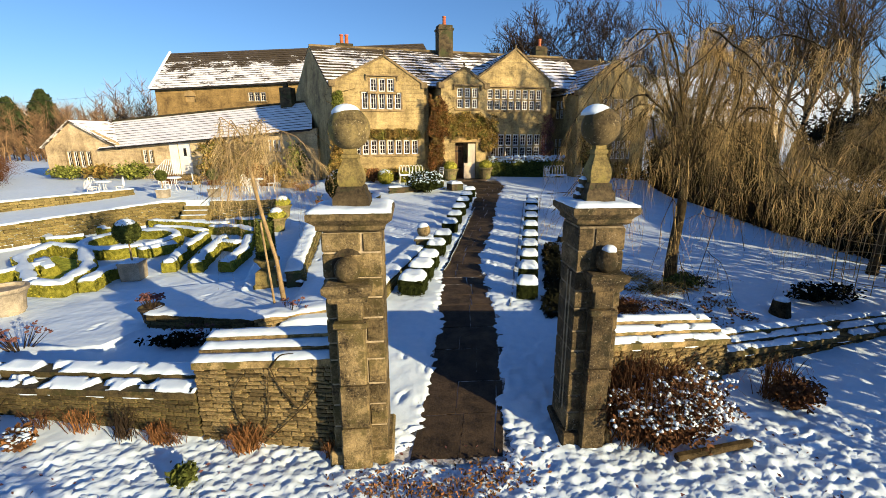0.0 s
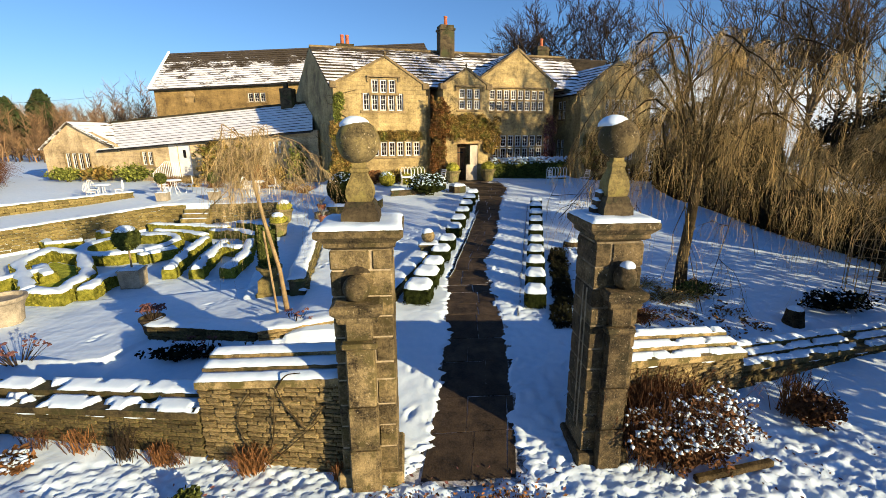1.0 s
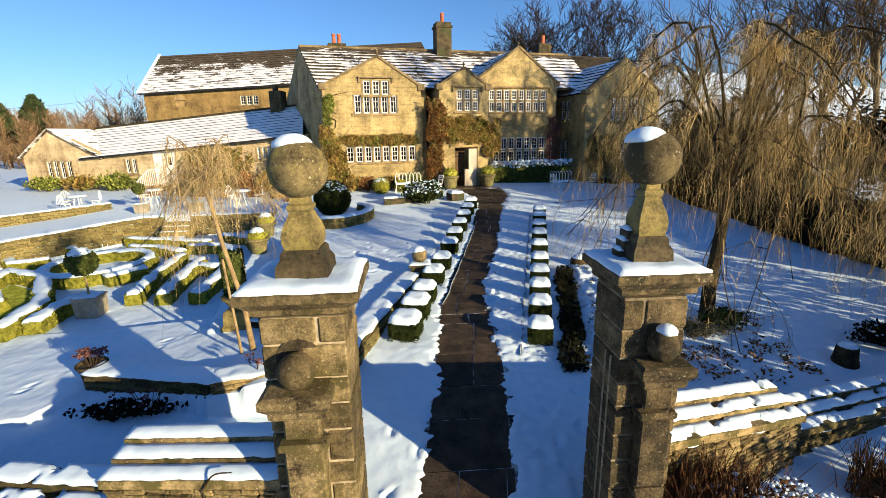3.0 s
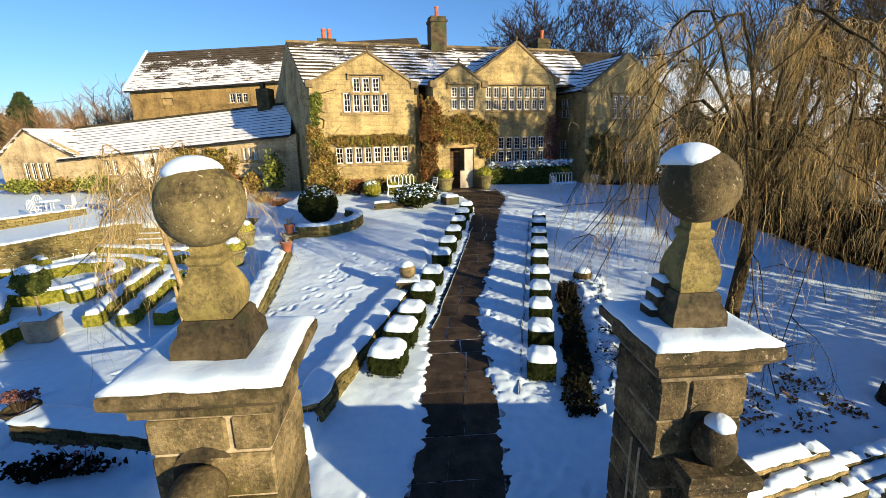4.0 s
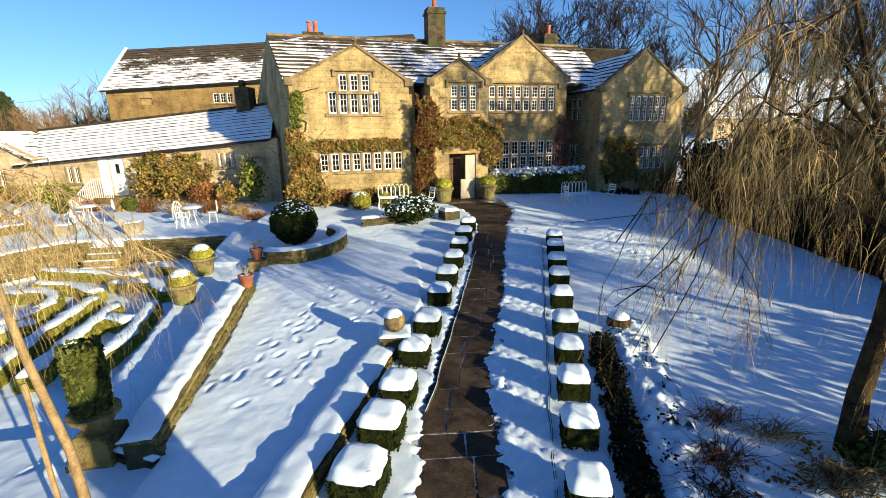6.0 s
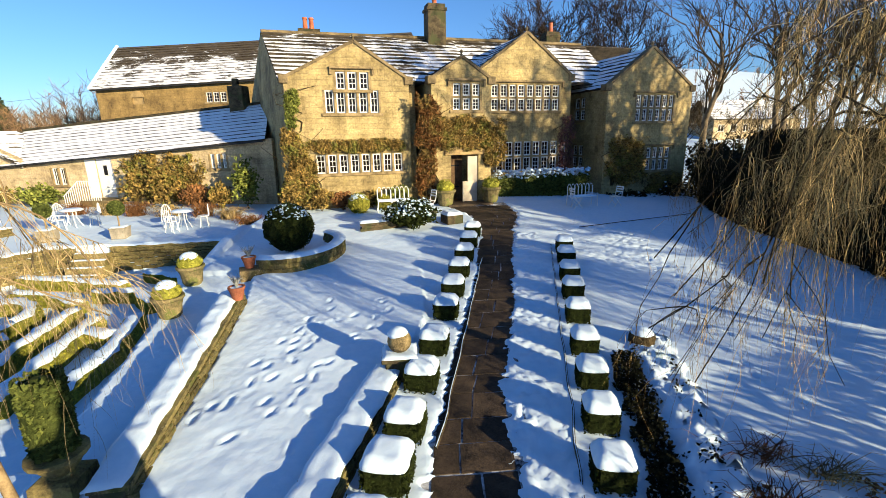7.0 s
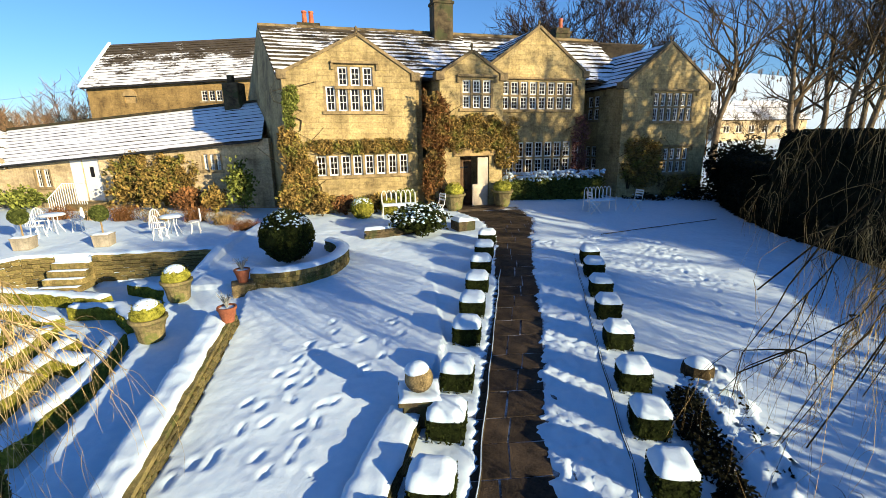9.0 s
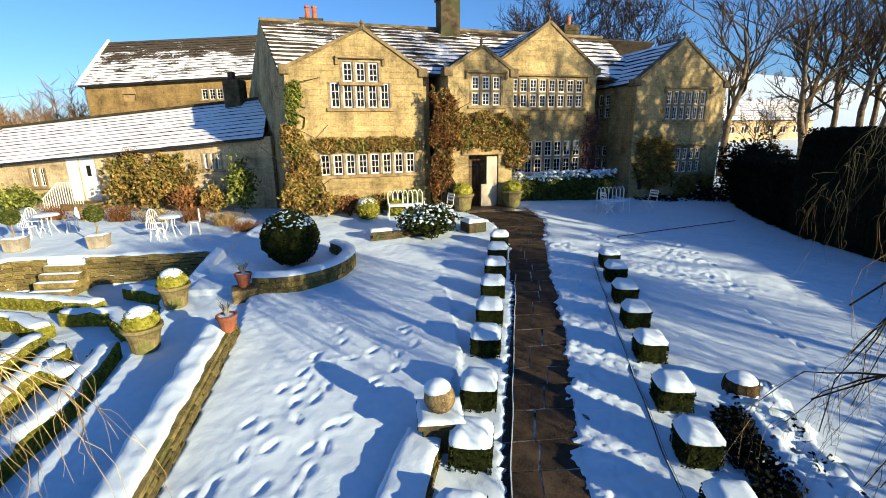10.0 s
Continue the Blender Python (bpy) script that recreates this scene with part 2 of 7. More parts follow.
# ---------------------------------------------------------------- mesh helpers
def finish(bm, name, mats, parent=None, label="", smooth=False):
    me = bpy.data.meshes.new(name)
    bm.to_mesh(me)
    bm.free()
    for m in (mats if isinstance(mats, (list, tuple)) else [mats]):
        me.materials.append(m)
    if smooth:
        me.polygons.foreach_set("use_smooth", [True] * len(me.polygons))
    ob = new(name, me)
    if parent:
        ob.parent = parent
    if label:
        ob["label"] = label
    return ob


def part(name, bm, mat, parent, label="", smooth=False):
    return finish(bm, name, mat, parent, label, smooth)


def empty(name, m=None, label="", category="", group="", kind=""):
    ob = new(name)
    ob.empty_display_size = 0.2
    if m is not None:
        ob.matrix_basis = m
    return tagged(ob, label, category, group, kind)


def add_box(bm, x0, x1, y0, y1, z0, z1, bevel=0.0, mi=0, m=None):
    vs = [bm.verts.new(p) for p in ((x0, y0, z0), (x1, y0, z0), (x1, y1, z0), (x0, y1, z0), (x0, y0, z1), (x1, y0, z1), (x1, y1, z1), (x0, y1, z1))]
    fs = [bm.faces.new([vs[i] for i in q]) for q in ((3, 2, 1, 0), (4, 5, 6, 7), (0, 1, 5, 4), (1, 2, 6, 5), (2, 3, 7, 6), (3, 0, 4, 7))]
    for f in fs:
        f.material_index = mi
    if bevel:
        r = bmesh.ops.bevel(bm, geom=list({e for f in fs for e in f.edges}), offset=bevel, segments=1, affect="EDGES")
        vs = list({v for f in r["faces"] for v in f.verts} | {v for v in vs if v.is_valid})
    if m is not None:
        bmesh.ops.transform(bm, matrix=m, verts=[v for v in vs if v.is_valid])
    return vs


def box_bm(*a, **k):
    bm = bmesh.new()
    add_box(bm, *a, **k)
    return bm


def add_lathe(bm, prof, seg=16, at=(0, 0, 0), mi=0, phase=0.0):
    """Turned solid from (radius, height) pairs, bottom to top."""
    rings = []
    for r, z in prof:
        rings.append([bm.verts.new((at[0] + r * math.cos(phase + 2 * math.pi * i / seg), at[1] + r * math.sin(phase + 2 * math.pi * i / seg), at[2] + z)) for i in range(seg)])
    for a, b in zip(rings, rings[1:]):
        for i in range(seg):
            bm.faces.new((a[i], a[(i + 1) % seg], b[(i + 1) % seg], b[i])).material_index = mi
    bm.faces.new(rings[0][::-1]).material_index = mi
    bm.faces.new(rings[-1]).material_index = mi
    return bm


def lathe_bm(prof, seg=16, at=(0, 0, 0), phase=0.0):
    return add_lathe(bmesh.new(), prof, seg, at, 0, phase)


def square_lathe(prof, at=(0, 0, 0)):
    """Square section stack from (half width, height) pairs."""
    return lathe_bm([(r * math.sqrt(2), z) for r, z in prof], 4, at, math.pi / 4)


def add_tube(bm, pts, rads, seg=5, mi=0):
    rings = []
    n = len(pts)
    pts = [Vector(p) for p in pts]
    for i, (p, r) in enumerate(zip(pts, rads)):
        d = (pts[min(i + 1, n - 1)] - pts[max(i - 1, 0)])
        d = d.normalized() if d.length > 1e-6 else Vector((0, 0, 1))
        a = d.orthogonal().normalized() if abs(d.z) > 0.9 else d.cross(Vector((0, 0, 1))).normalized()
        b = d.cross(a)
        rings.append([bm.verts.new(p + (a * math.cos(2 * math.pi * k / seg) + b * math.sin(2 * math.pi * k / seg)) * r) for k in range(seg)])
    for a, b in zip(rings, rings[1:]):
        for k in range(seg):
            bm.faces.new((a[k], a[(k + 1) % seg], b[(k + 1) % seg], b[k])).material_index = mi
    bm.faces.new(rings[0][::-1]).material_index = mi
    bm.faces.new(rings[-1]).material_index = mi


def add_ball(bm, at, r, sub=2, squash=1.0, jitter=0.0, mi=0, rng=None):
    res = bmesh.ops.create_icosphere(bm, subdivisions=sub, radius=r)
    for v in res["verts"]:
        k = 1 + (rng.uniform(-jitter, jitter) if rng else 0)
        v.co = Vector((v.co.x * k, v.co.y * k, v.co.z * squash * k)) + Vector(at)
    for f in {f for v in res["verts"] for f in v.link_faces}:
        f.material_index = mi
    return res["verts"]


def panel_bm(outline, holes, y0, y1):
    """An upright wall in the x-z plane with holes cut through, from y0 (front) to y1."""
    bm = bmesh.new()
    loops = []
    for loop in [outline, *holes]:
        vs = [bm.verts.new((x, y0, z)) for x, z in loop]
        loops.append(vs)
        for a, b in zip(vs, vs[1:] + vs[:1]):
            bm.edges.new((a, b))
    bmesh.ops.triangle_fill(bm, use_beauty=True, use_dissolve=False, edges=bm.edges[:], normal=(0, -1, 0))
    front = bm.faces[:]
    back = {v: bm.verts.new((v.co.x, y1, v.co.z)) for vs in loops for v in vs}
    for f in front:
        bm.faces.new([back[v] for v in reversed(f.verts)])
    for vs in loops:
        for a, b in zip(vs, vs[1:] + vs[:1]):
            bm.faces.new((a, b, back[b], back[a]))
    bmesh.ops.recalc_face_normals(bm, faces=bm.faces)
    return bm


def rect(x0, x1, z0, z1):
    return [(x0, z0), (x1, z0), (x1, z1), (x0, z1)]
# ---------------------------------------------------------------- the ground
def rounded(pts, n=5):
    """Points along a smooth curve through pts."""
    p = [Vector(q) for q in pts]
    p = [p[0] * 2 - p[1], *p, p[-1] * 2 - p[-2]]
    out = []
    for a, b, c, d in zip(p, p[1:], p[2:], p[3:]):
        for k in range(n):
            t = k / n
            out.append(0.5 * (2 * b + (c - a) * t + (2 * a - 5 * b + 4 * c - d) * t * t + (3 * b - a - 3 * c + d) * t ** 3))
    return out + [p[-2]]


def lerp_at(y, ys, zs):
    return np.interp(y, ys, zs)


def smooth(a, b, t):
    t = np.clip((t - a) / (b - a), 0, 1)
    return t * t * (3 - 2 * t)


def wall_x(y):
    """The low wall along the left of the lawn."""
    return lerp_at(y, [8.8, 10.1, 12, 14.2, 17, 19], [-2.7, -2.75, -2.85, -3.0, -3.3, -3.7])


def kerb_x(y):
    """The low wall between the lawn and the clipped box beside the path."""
    return lerp_at(y, [9.2, 13.9, 16], [-0.98, 0.42, 1.0])


def bank_x(y):
    return lerp_at(y, [10.5, 19.5], [-4.3, -5.6])


PATH_Y = [-9, 0, 5.0, 5.45, 6.5, 9.2, 11.9, 13.2, 17.2, 20.4, 22.6, 24.8, 27.5]
PATH_X = [-1.2, -0.3, 0.55, 0.62, 0.84, 1.25, 1.42, 1.62, 2.75, 3.42, 3.95, 4.25, 3.6]
PATH_W = [-0.6, -0.6, -0.2, 0.72, 0.58, 0.58, 0.5, 0.48, 0.5, 0.5, 0.56, 1.0, 1.5]


def base_z(x, y):
    z = lerp_at(y, [-30, -5, 0, 5.5, 10, 15.5, 20.3, 27, 34, 60], [-2.4, -1.8, -1.6, -1.3, -0.66, -0.33, 0.15, 0.6, 0.7, 1.0])
    return z - 0.045 * np.clip(x - 5, 0, 14) * smooth(12, 26, y)


def ground_z(x, y):
    x, y = np.asarray(x, float), np.asarray(y, float)
    b = base_z(x, y)
    plateau = lerp_at(x, [-12, -9, -5, -3.2, -0.8], [-1.1, -1.08, -0.85, -0.7, -0.5])
    lawn = np.maximum(lerp_at(y, [9, 13.7, 17, 20.3], [-0.5, -0.33, -0.1, 0.15]), b)
    bank = lerp_at(y, [11.4, 13, 17, 19.5, 22], [-0.72, -0.55, -0.3, 0.0, 0.45])
    left = np.where(x > wall_x(y), np.where(y > 11.4, lawn, plateau + (lawn - plateau) * smooth(-3.2, -2.2, x)), np.where(x > bank_x(y), bank, -1.1))
    left = np.where((y < 11.45) & (x <= wall_x(y)), plateau, left)
    left = np.where((y >= 11.45) & (y < 12.5) & (x <= bank_x(y)), plateau, left)
    side = (x + 12.2) - (y - 23.2) * 0.61
    left = np.where((x < -5.4) & ((y > 23.2) | (side < 0)), lerp_at(y, [15, 23.2, 27, 30], [-0.15, 0.05, 0.3, 0.4]), left)
    left = np.where((x >= -5.2) & (y > 19.2), np.maximum(b, lawn), left)
    front = lerp_at(x, [-6.2, -5.7, -3.2, 0], [8.65, 9.4, 8.65, 8.65])      # foot of the lawn's front wall, a sunk border before it
    b = b - 0.2 * smooth(6.3, 7.6, y) * smooth(-0.7, -1.5, x) * smooth(-7.2, -6.0, x) * (y < front + 0.1)
    z = np.where((x < kerb_x(y)) & (y > front), left, b)
    z = np.where(y > 21, np.where(x < -5.2, z, np.maximum(b, np.where(x < 0, left, b))), z)
    # far country: a valley on the left, a hillside rising on the right
    far = smooth(60, 150, y) * smooth(-20, 75, x) * (1 - 0.45 * smooth(75, 190, x)) * 21 - 6 * smooth(110, 220, y) * smooth(20, -60, x)
    return z + far


def build_ground():
    xs = np.concatenate([np.linspace(-1500, -60, 14), np.linspace(-50, -21, 30), np.arange(-20.5, -13, 0.1), np.arange(-13, 14, 0.055), np.linspace(14.5, 50, 36), np.linspace(53, 200, 40), np.linspace(240, 1500, 12)])
    ys = np.concatenate([np.linspace(-600, -12, 12), np.arange(-9, -1, 0.4), np.arange(-1, 1.5, 0.055), np.arange(1.5, 6.2, 0.034), np.arange(6.2, 27, 0.055), np.linspace(27.5, 60, 33), np.linspace(63, 200, 40), np.linspace(250, 1800, 20)])
    X, Y = np.meshgrid(xs, ys)
    Z = ground_z(X, Y)
    px, pw = np.interp(Y, PATH_Y, PATH_X), np.interp(Y, PATH_Y, PATH_W)
    shape = X.shape
    near = (X > -13) & (X < 14) & (Y > -1.2) & (Y < 27.2)
    d = np.abs(X - px) - pw
    rng = random.Random(19)
    prints = []
    for x0, y0, x1, y1, n in ((-1.9, 12.4, 0.2, 16.5, 12), (-2.4, 12.6, -1.4, 15.5, 7), (-0.6, 11.2, -1.8, 16.5, 10), (-1.2, 15.5, 2.4, 19.0, 9), (-2.5, 13.2, -0.8, 17.5, 9), (2.0, 5.5, 2.9, 9.0, 8), (-0.1, 6.2, 0.3, 9.0, 7), (6.5, 13, 9.5, 24.5, 22), (5.8, 21.0, 8.5, 25.5, 14), (3.6, 11.0, 4.6, 21.0, 18), (2.3, 12, 3.6, 21, 20), (-7.5, 9.2, -4.0, 12.5, 9)):
        for k in range(n):
            t = (k + rng.uniform(-0.3, 0.3)) / n
            side = 0.13 if k % 2 else -0.13
            prints.append((x0 + (x1 - x0) * t + side + rng.gauss(0, 0.1), y0 + (y1 - y0) * t + rng.gauss(0, 0.12), math.atan2(y1 - y0, x1 - x0) + rng.gauss(0, 0.25)))
    for k in range(500):
        prints.append((rng.uniform(0.3, 8.5) if k % 5 else rng.uniform(-6, 0), rng.uniform(1.8, 5.6), rng.uniform(0, 3.14)))
    for qx, qy, a in prints:
        c, s_ = math.cos(a), math.sin(a)
        w = (np.abs(X - qx) < 0.4) & (np.abs(Y - qy) < 0.4)
        u, v = (X[w] - qx) * c + (Y[w] - qy) * s_, -(X[w] - qx) * s_ + (Y[w] - qy) * c
        r = np.sqrt((u / 0.13) ** 2 + (v / 0.055) ** 2)
        Z[w] += -0.036 * np.exp(-r ** 3) + 0.014 * np.exp(-((r - 1.5) / 0.45) ** 2)
    for i, j in zip(*np.nonzero(near)):
        p = Vector((X[i, j], Y[i, j], 0))
        rough = noise.noise(p * 1.3) * 0.03 + noise.noise(p * 4.1) * 0.012 + noise.noise(p * 9.0) * 0.009
        if Y[i, j] < 6.0:
            rough += noise.noise(p * 6.0) * 0.03 + noise.noise(p * 10.3) * 0.045 + noise.noise(p * 19.0) * 0.045
        if X[i, j] > px[i, j] and 0 < d[i, j] < 0.95 and Y[i, j] < 22:
            rough += noise.noise(p * 6.5) * 0.045 + noise.noise(p * 13.0) * 0.035
        if 5.9 < X[i, j] < 8.6 and 18.0 < Y[i, j] < 23.0:
            rough += noise.noise(p * 5.5) * 0.035 + noise.noise(p * 11.0) * 0.03
        e = d[i, j] + 0.17 * noise.noise(p * 2.2) + 0.13 * noise.noise(Vector((p.x * 4, p.y * 9, 0))) + 0.08 * noise.noise(Vector((p.x * 9, p.y * 21, 0)))
        Z[i, j] += rough * 0.8 - 0.085 * (1 - min(max((e + 0.02) / 0.12, 0), 1))
    n, m = shape
    idx = np.arange(n * m).reshape(n, m)
    faces = np.stack([idx[:-1, :-1], idx[:-1, 1:], idx[1:, 1:], idx[1:, :-1]], -1).reshape(-1, 4)
    me = bpy.data.meshes.new("ground")
    me.from_pydata(np.stack([X, Y, Z], -1).reshape(-1, 3).tolist(), [], faces.tolist())
    me.polygons.foreach_set("use_smooth", [True] * len(me.polygons))
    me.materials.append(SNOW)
    return tagged(new("ground", me), "snow-covered garden ground with footprints and soft drifts", "ground", kind="structure")


build_ground()


def gz(x, y):
    return float(ground_z(x, y))


# ---------------------------------------------------------------- the house
HOUSE_M = pose(-4.65, 26.3, 0, 0, 0, 12)


def roof_bm(e0, e1, r1, r0, courses, lift=0.05, thick=0.07):
    """A slope of overlapping courses; e0-e1 the eave, r0-r1 the ridge. One connected skin."""
    bm = bmesh.new()
    e0, e1, r0, r1 = (Vector(p) for p in (e0, e1, r0, r1))
    nrm = (e1 - e0).cross(r0 - e0).normalized()
    if nrm.z < 0:
        nrm = -nrm
    n = max(3, int((e1 - e0).length / 0.35))
    line = lambda f, off: [bm.verts.new(e0.lerp(r0, f).lerp(e1.lerp(r1, f), k / n) + nrm * (off(e0.lerp(r0, f).lerp(e1.lerp(r1, f), k / n)) if callable(off) else off)) for k in range(n + 1)]
    def strip(a, b, mi):
        for k in range(n):
            bm.faces.new((a[k], a[k + 1], b[k + 1], b[k])).material_index = mi
    under = line(0, -thick)
    low = under
    for i in range(courses):
        top = line(i / courses, lambda p: lift * max(0.02, 1 + 1.0 * noise.noise(p * 0.9) + 0.8 * noise.noise(p * 4.0)))
        up = line((i + 1) / courses, 0.0)
        strip(low, top, 1)
        strip(top, up, 0)
        low = up
    back = line(1.0, -thick)
    strip(low, back, 1)
    strip(back, under, 1)
    bmesh.ops.recalc_face_normals(bm, faces=bm.faces)
    return bm


def mullioned(parent, x0, x1, z0, z1, lights, rows=1, y=0.0, hood=True, arched=False):
    """A stone mullioned window with white-painted lights, set in an opening of the wall whose face is at y."""
    win = empty("window", pose(0, 0, 0))
    win.parent = parent
    d = y + 0.09
    s = 0.055
    w = (x1 - x0) / lights
    for i in range(lights + 1):
        part("mullion", box_bm(x0 + i * w - s, x0 + i * w + s, y - 0.006, y + 0.22, z0, z1, bevel=0.012), MULLION, win)
    h = (z1 - z0) / rows
    for r in range(1, rows):
        part("transom", box_bm(x0 + s, x1 - s, y + 0.002, y + 0.2, z0 + r * h - s * 0.8, z0 + r * h + s * 0.8), MULLION, win)
    part("window_sill", box_bm(x0 - 0.12, x1 + 0.12, y - 0.07, y + 0.2, z0 - 0.13, z0, bevel=0.015), MULLION, win)
    if hood:
        bm = bmesh.new()
        add_box(bm, x0 - 0.2, x1 + 0.2, y - 0.15, y - 0.002, z1 + 0.10, z1 + 0.20, bevel=0.02)
        for xx in (x0 - 0.2, x1 + 0.1):
            add_box(bm, xx, xx + 0.1, y - 0.09, y - 0.003, z1 - 0.12, z1 + 0.098)
        part("hood_mould", bm, MULLION, win)
    for i in range(lights):
        for r in range(rows):
            a, b = x0 + i * w + s, x0 + (i + 1) * w - s
            c, e = z0 + r * h + (s * 0.8 if r else 0), z0 + (r + 1) * h - (s * 0.8 if r < rows - 1 else 0)
            f = 0.058
            bm = bmesh.new()
            add_box(bm, a, a + f, d - 0.02, d + 0.04, c, e)
            add_box(bm, b - f, b, d - 0.02, d + 0.04, c, e)
            add_box(bm, a + f, b - f, d - 0.02, d + 0.04, c, c + f)
            add_box(bm, a + f, b - f, d - 0.02, d + 0.04, e - f, e)
            fr = part("window_frame", bm, WHITE, win)
            mx = (a + b) / 2
            bm = bmesh.new()
            add_box(bm, mx - 0.012, mx + 0.012, d - 0.008, d + 0.01, c + f, e - f)
            for k in (1, 2):
                zz = c + f + (e - c - 2 * f) * k / 3
                add_box(bm, a + f, mx - 0.012, d - 0.008, d + 0.01, zz - 0.011, zz + 0.011)
                add_box(bm, mx + 0.012, b - f, d - 0.008, d + 0.01, zz - 0.011, zz + 0.011)
            part("glazing_bar", bm, LEAD, fr)
            part("pane", box_bm(a + f * 0.6, b - f * 0.6, d + 0.012, d + 0.02, c + f * 0.6, e - f * 0.6), GLASS, fr)
    return win


def gable_front(parent, name, x0, x1, z0, eave, apex, y, holes, mat, thick=0.35):
    out = [(x0, z0), (x1, z0), (x1, eave), apex, (x0, eave)]
    return part(name, panel_bm(out, [rect(*h) for h in holes], y, y + thick), mat, parent)


def coping_bm(p0, p1, w=0.16, h=0.08, d=0.34, y=0.0):
    """A raised stone coping that follows a gable's slope."""
    bm = bmesh.new()
    a, b = Vector((p0[0], 0, p0[1])), Vector((p1[0], 0, p1[1]))
    t = (b - a).normalized()
    n = Vector((-t.z, 0, t.x))
    if n.z < 0:
        n = -n
    vs = []
    for yy in (y - 0.06, y + d):
        for p in (a - n * 0.04, b - n * 0.04, b + n * h, a + n * h):
            vs.append(bm.verts.new((p.x, yy, p.z)))
    for q in ((0, 1, 2, 3), (7, 6, 5, 4), (0, 4, 5, 1), (1, 5, 6, 2), (2, 6, 7, 3), (3, 7, 4, 0)):
        bm.faces.new([vs[i] for i in q])
    bmesh.ops.recalc_face_normals(bm, faces=bm.faces)
    return bm


house = empty("manor_house", HOUSE_M, "honey-coloured stone manor house with snowy gables and mullioned windows", "house")

# west gabled wing
A = dict(x0=0.5, x1=5.7, z0=0.2, eave=6.0, apex=(3.42, 7.45))
gable_front(house, "wall", **A, y=0.0, holes=[(2.05, 4.4, 4.62, 5.55), (2.55, 4.0, 5.57, 6.28), (1.5, 5.35, 2.1, 2.9)], mat=HOUSE)
mullioned(house, 2.05, 4.4, 4.62, 5.55, 5, hood=False)
mullioned(house, 2.55, 4.0, 5.57, 6.28, 3, hood=True)
mullioned(house, 1.5, 5.35, 2.1, 2.9, 8, hood=False)
# porch
P = dict(x0=6.55, x1=9.35, z0=0.2, eave=6.0, apex=(7.97, 6.9))
gable_front(house, "wall", **P, y=-0.6, holes=[(7.48, 8.84, 4.7, 5.82), (7.4, 8.73, 0.55, 2.75)], mat=HOUSE)
mullioned(house, 7.48, 8.84, 4.7, 5.82, 3, 2, y=-0.6)
# hall gable
B = dict(x0=9.36, x1=14.9, z0=0.2, eave=6.5, apex=(12.26, 8.5))
gable_front(house, "wall", **B, y=1.8, holes=[(10.3, 14.25, 4.78, 6.05), (10.6, 14.8, 1.68, 3.22)], mat=HOUSE)
mullioned(house, 10.3, 14.25, 4.78, 6.05, 8, 2, y=1.8)
mullioned(house, 10.6, 14.8, 1.68, 3.22, 8, 2, y=1.8, hood=False)
# east wing
E4 = dict(x0=16.3, x1=21.7, z0=-0.6, eave=5.9, apex=(18.9, 7.85))
gable_front(house, "wall", **E4, y=0.6, holes=[(18.08, 20.58, 4.16, 5.5), (19.0, 20.65, 1.54, 2.76)], mat=HOUSE)
mullioned(house, 18.08, 20.58, 4.16, 5.5, 6, 2, y=0.6)
mullioned(house, 19.0, 20.65, 1.54, 2.76, 4, 2, y=0.6)

# side and back walls
def wall_run(p0, p1, z0, za, zb, mat, thick=0.35, parent=house, holes=()):
    """A straight wall from p0 to p1 (plan), its top from za to zb."""
    a, b = Vector((*p0, 0)), Vector((*p1, 0))
    L = (b - a).length
    bm = panel_bm([(0, z0), (L, z0), (L, zb), (0, za)], [rect(*h) for h in holes], 0, thick)
    bmesh.ops.transform(bm, matrix=Matrix.Translation(a) @ Matrix.Rotation(math.atan2(b.y - a.y, b.x - a.x), 4, "Z"), verts=bm.verts)
    return part("wall", bm, mat, parent)


# west end gable of the main range, slightly out of square
bm = bmesh.new()
end = [(0.5, 0.02, 0.0), (-1.7, 11.0, 0.0), (-1.7, 11.0, 6.0), (-0.5, 6.0, 8.8), (0.42, 0.4, 6.0), (0.5, 0.02, 6.0)]
vs = [bm.verts.new(p) for p in end]
bm.faces.new(vs[::-1])
vs2 = [bm.verts.new((p[0] + 0.35, p[1], p[2])) for p in end]
bm.faces.new(vs2)
for i in range(len(end)):
    bm.faces.new((vs[i], vs[(i + 1) % 6], vs2[(i + 1) % 6], vs2[i]))
bmesh.ops.recalc_face_normals(bm, faces=bm.faces)
part("wall", bm, HOUSE, house)
wall_run((5.7, 0.352), (5.7, 3.0), 0.2, 6.0, 6.0, HOUSE, thick=-0.34)
wall_run((5.7, 3.0), (9.3, 3.0), 0.2, 6.2, 6.2, HOUSE)
wall_run((6.9, -0.248), (6.9, 3.0), 0.2, 6.0, 6.0, HOUSE, thick=0.345)
wall_run((9.35, -0.248), (9.35, 1.8), 0.2, 6.0, 6.0, HOUSE, thick=0.3)
wall_run((14.9, 2.152), (14.9, 5.2), 0.0, 6.4, 6.4, HOUSE, thick=0.3)
wall_run((14.9, 5.2), (16.3, 5.2), 0.0, 6.2, 6.2, HOUSE)
wall_run((16.3, 5.2), (16.3, 0.952), -0.6, 5.9, 5.9, HOUSE, thick=0.3, holes=[(1.6, 2.7, 4.3, 5.5), (1.6, 2.7, 1.7, 2.9)])
for z0, z1 in ((4.3, 5.5), (1.7, 2.9)):
    sw = mullioned(house, 1.6, 2.7, z0, z1, 2, 2, hood=False)
    sw.matrix_basis = pose(16.3, 5.2, 0, 0, 0, -90)
wall_run((21.4, 0.952), (21.4, 11.0), -0.6, 5.9, 5.9, HOUSE, thick=-0.3)
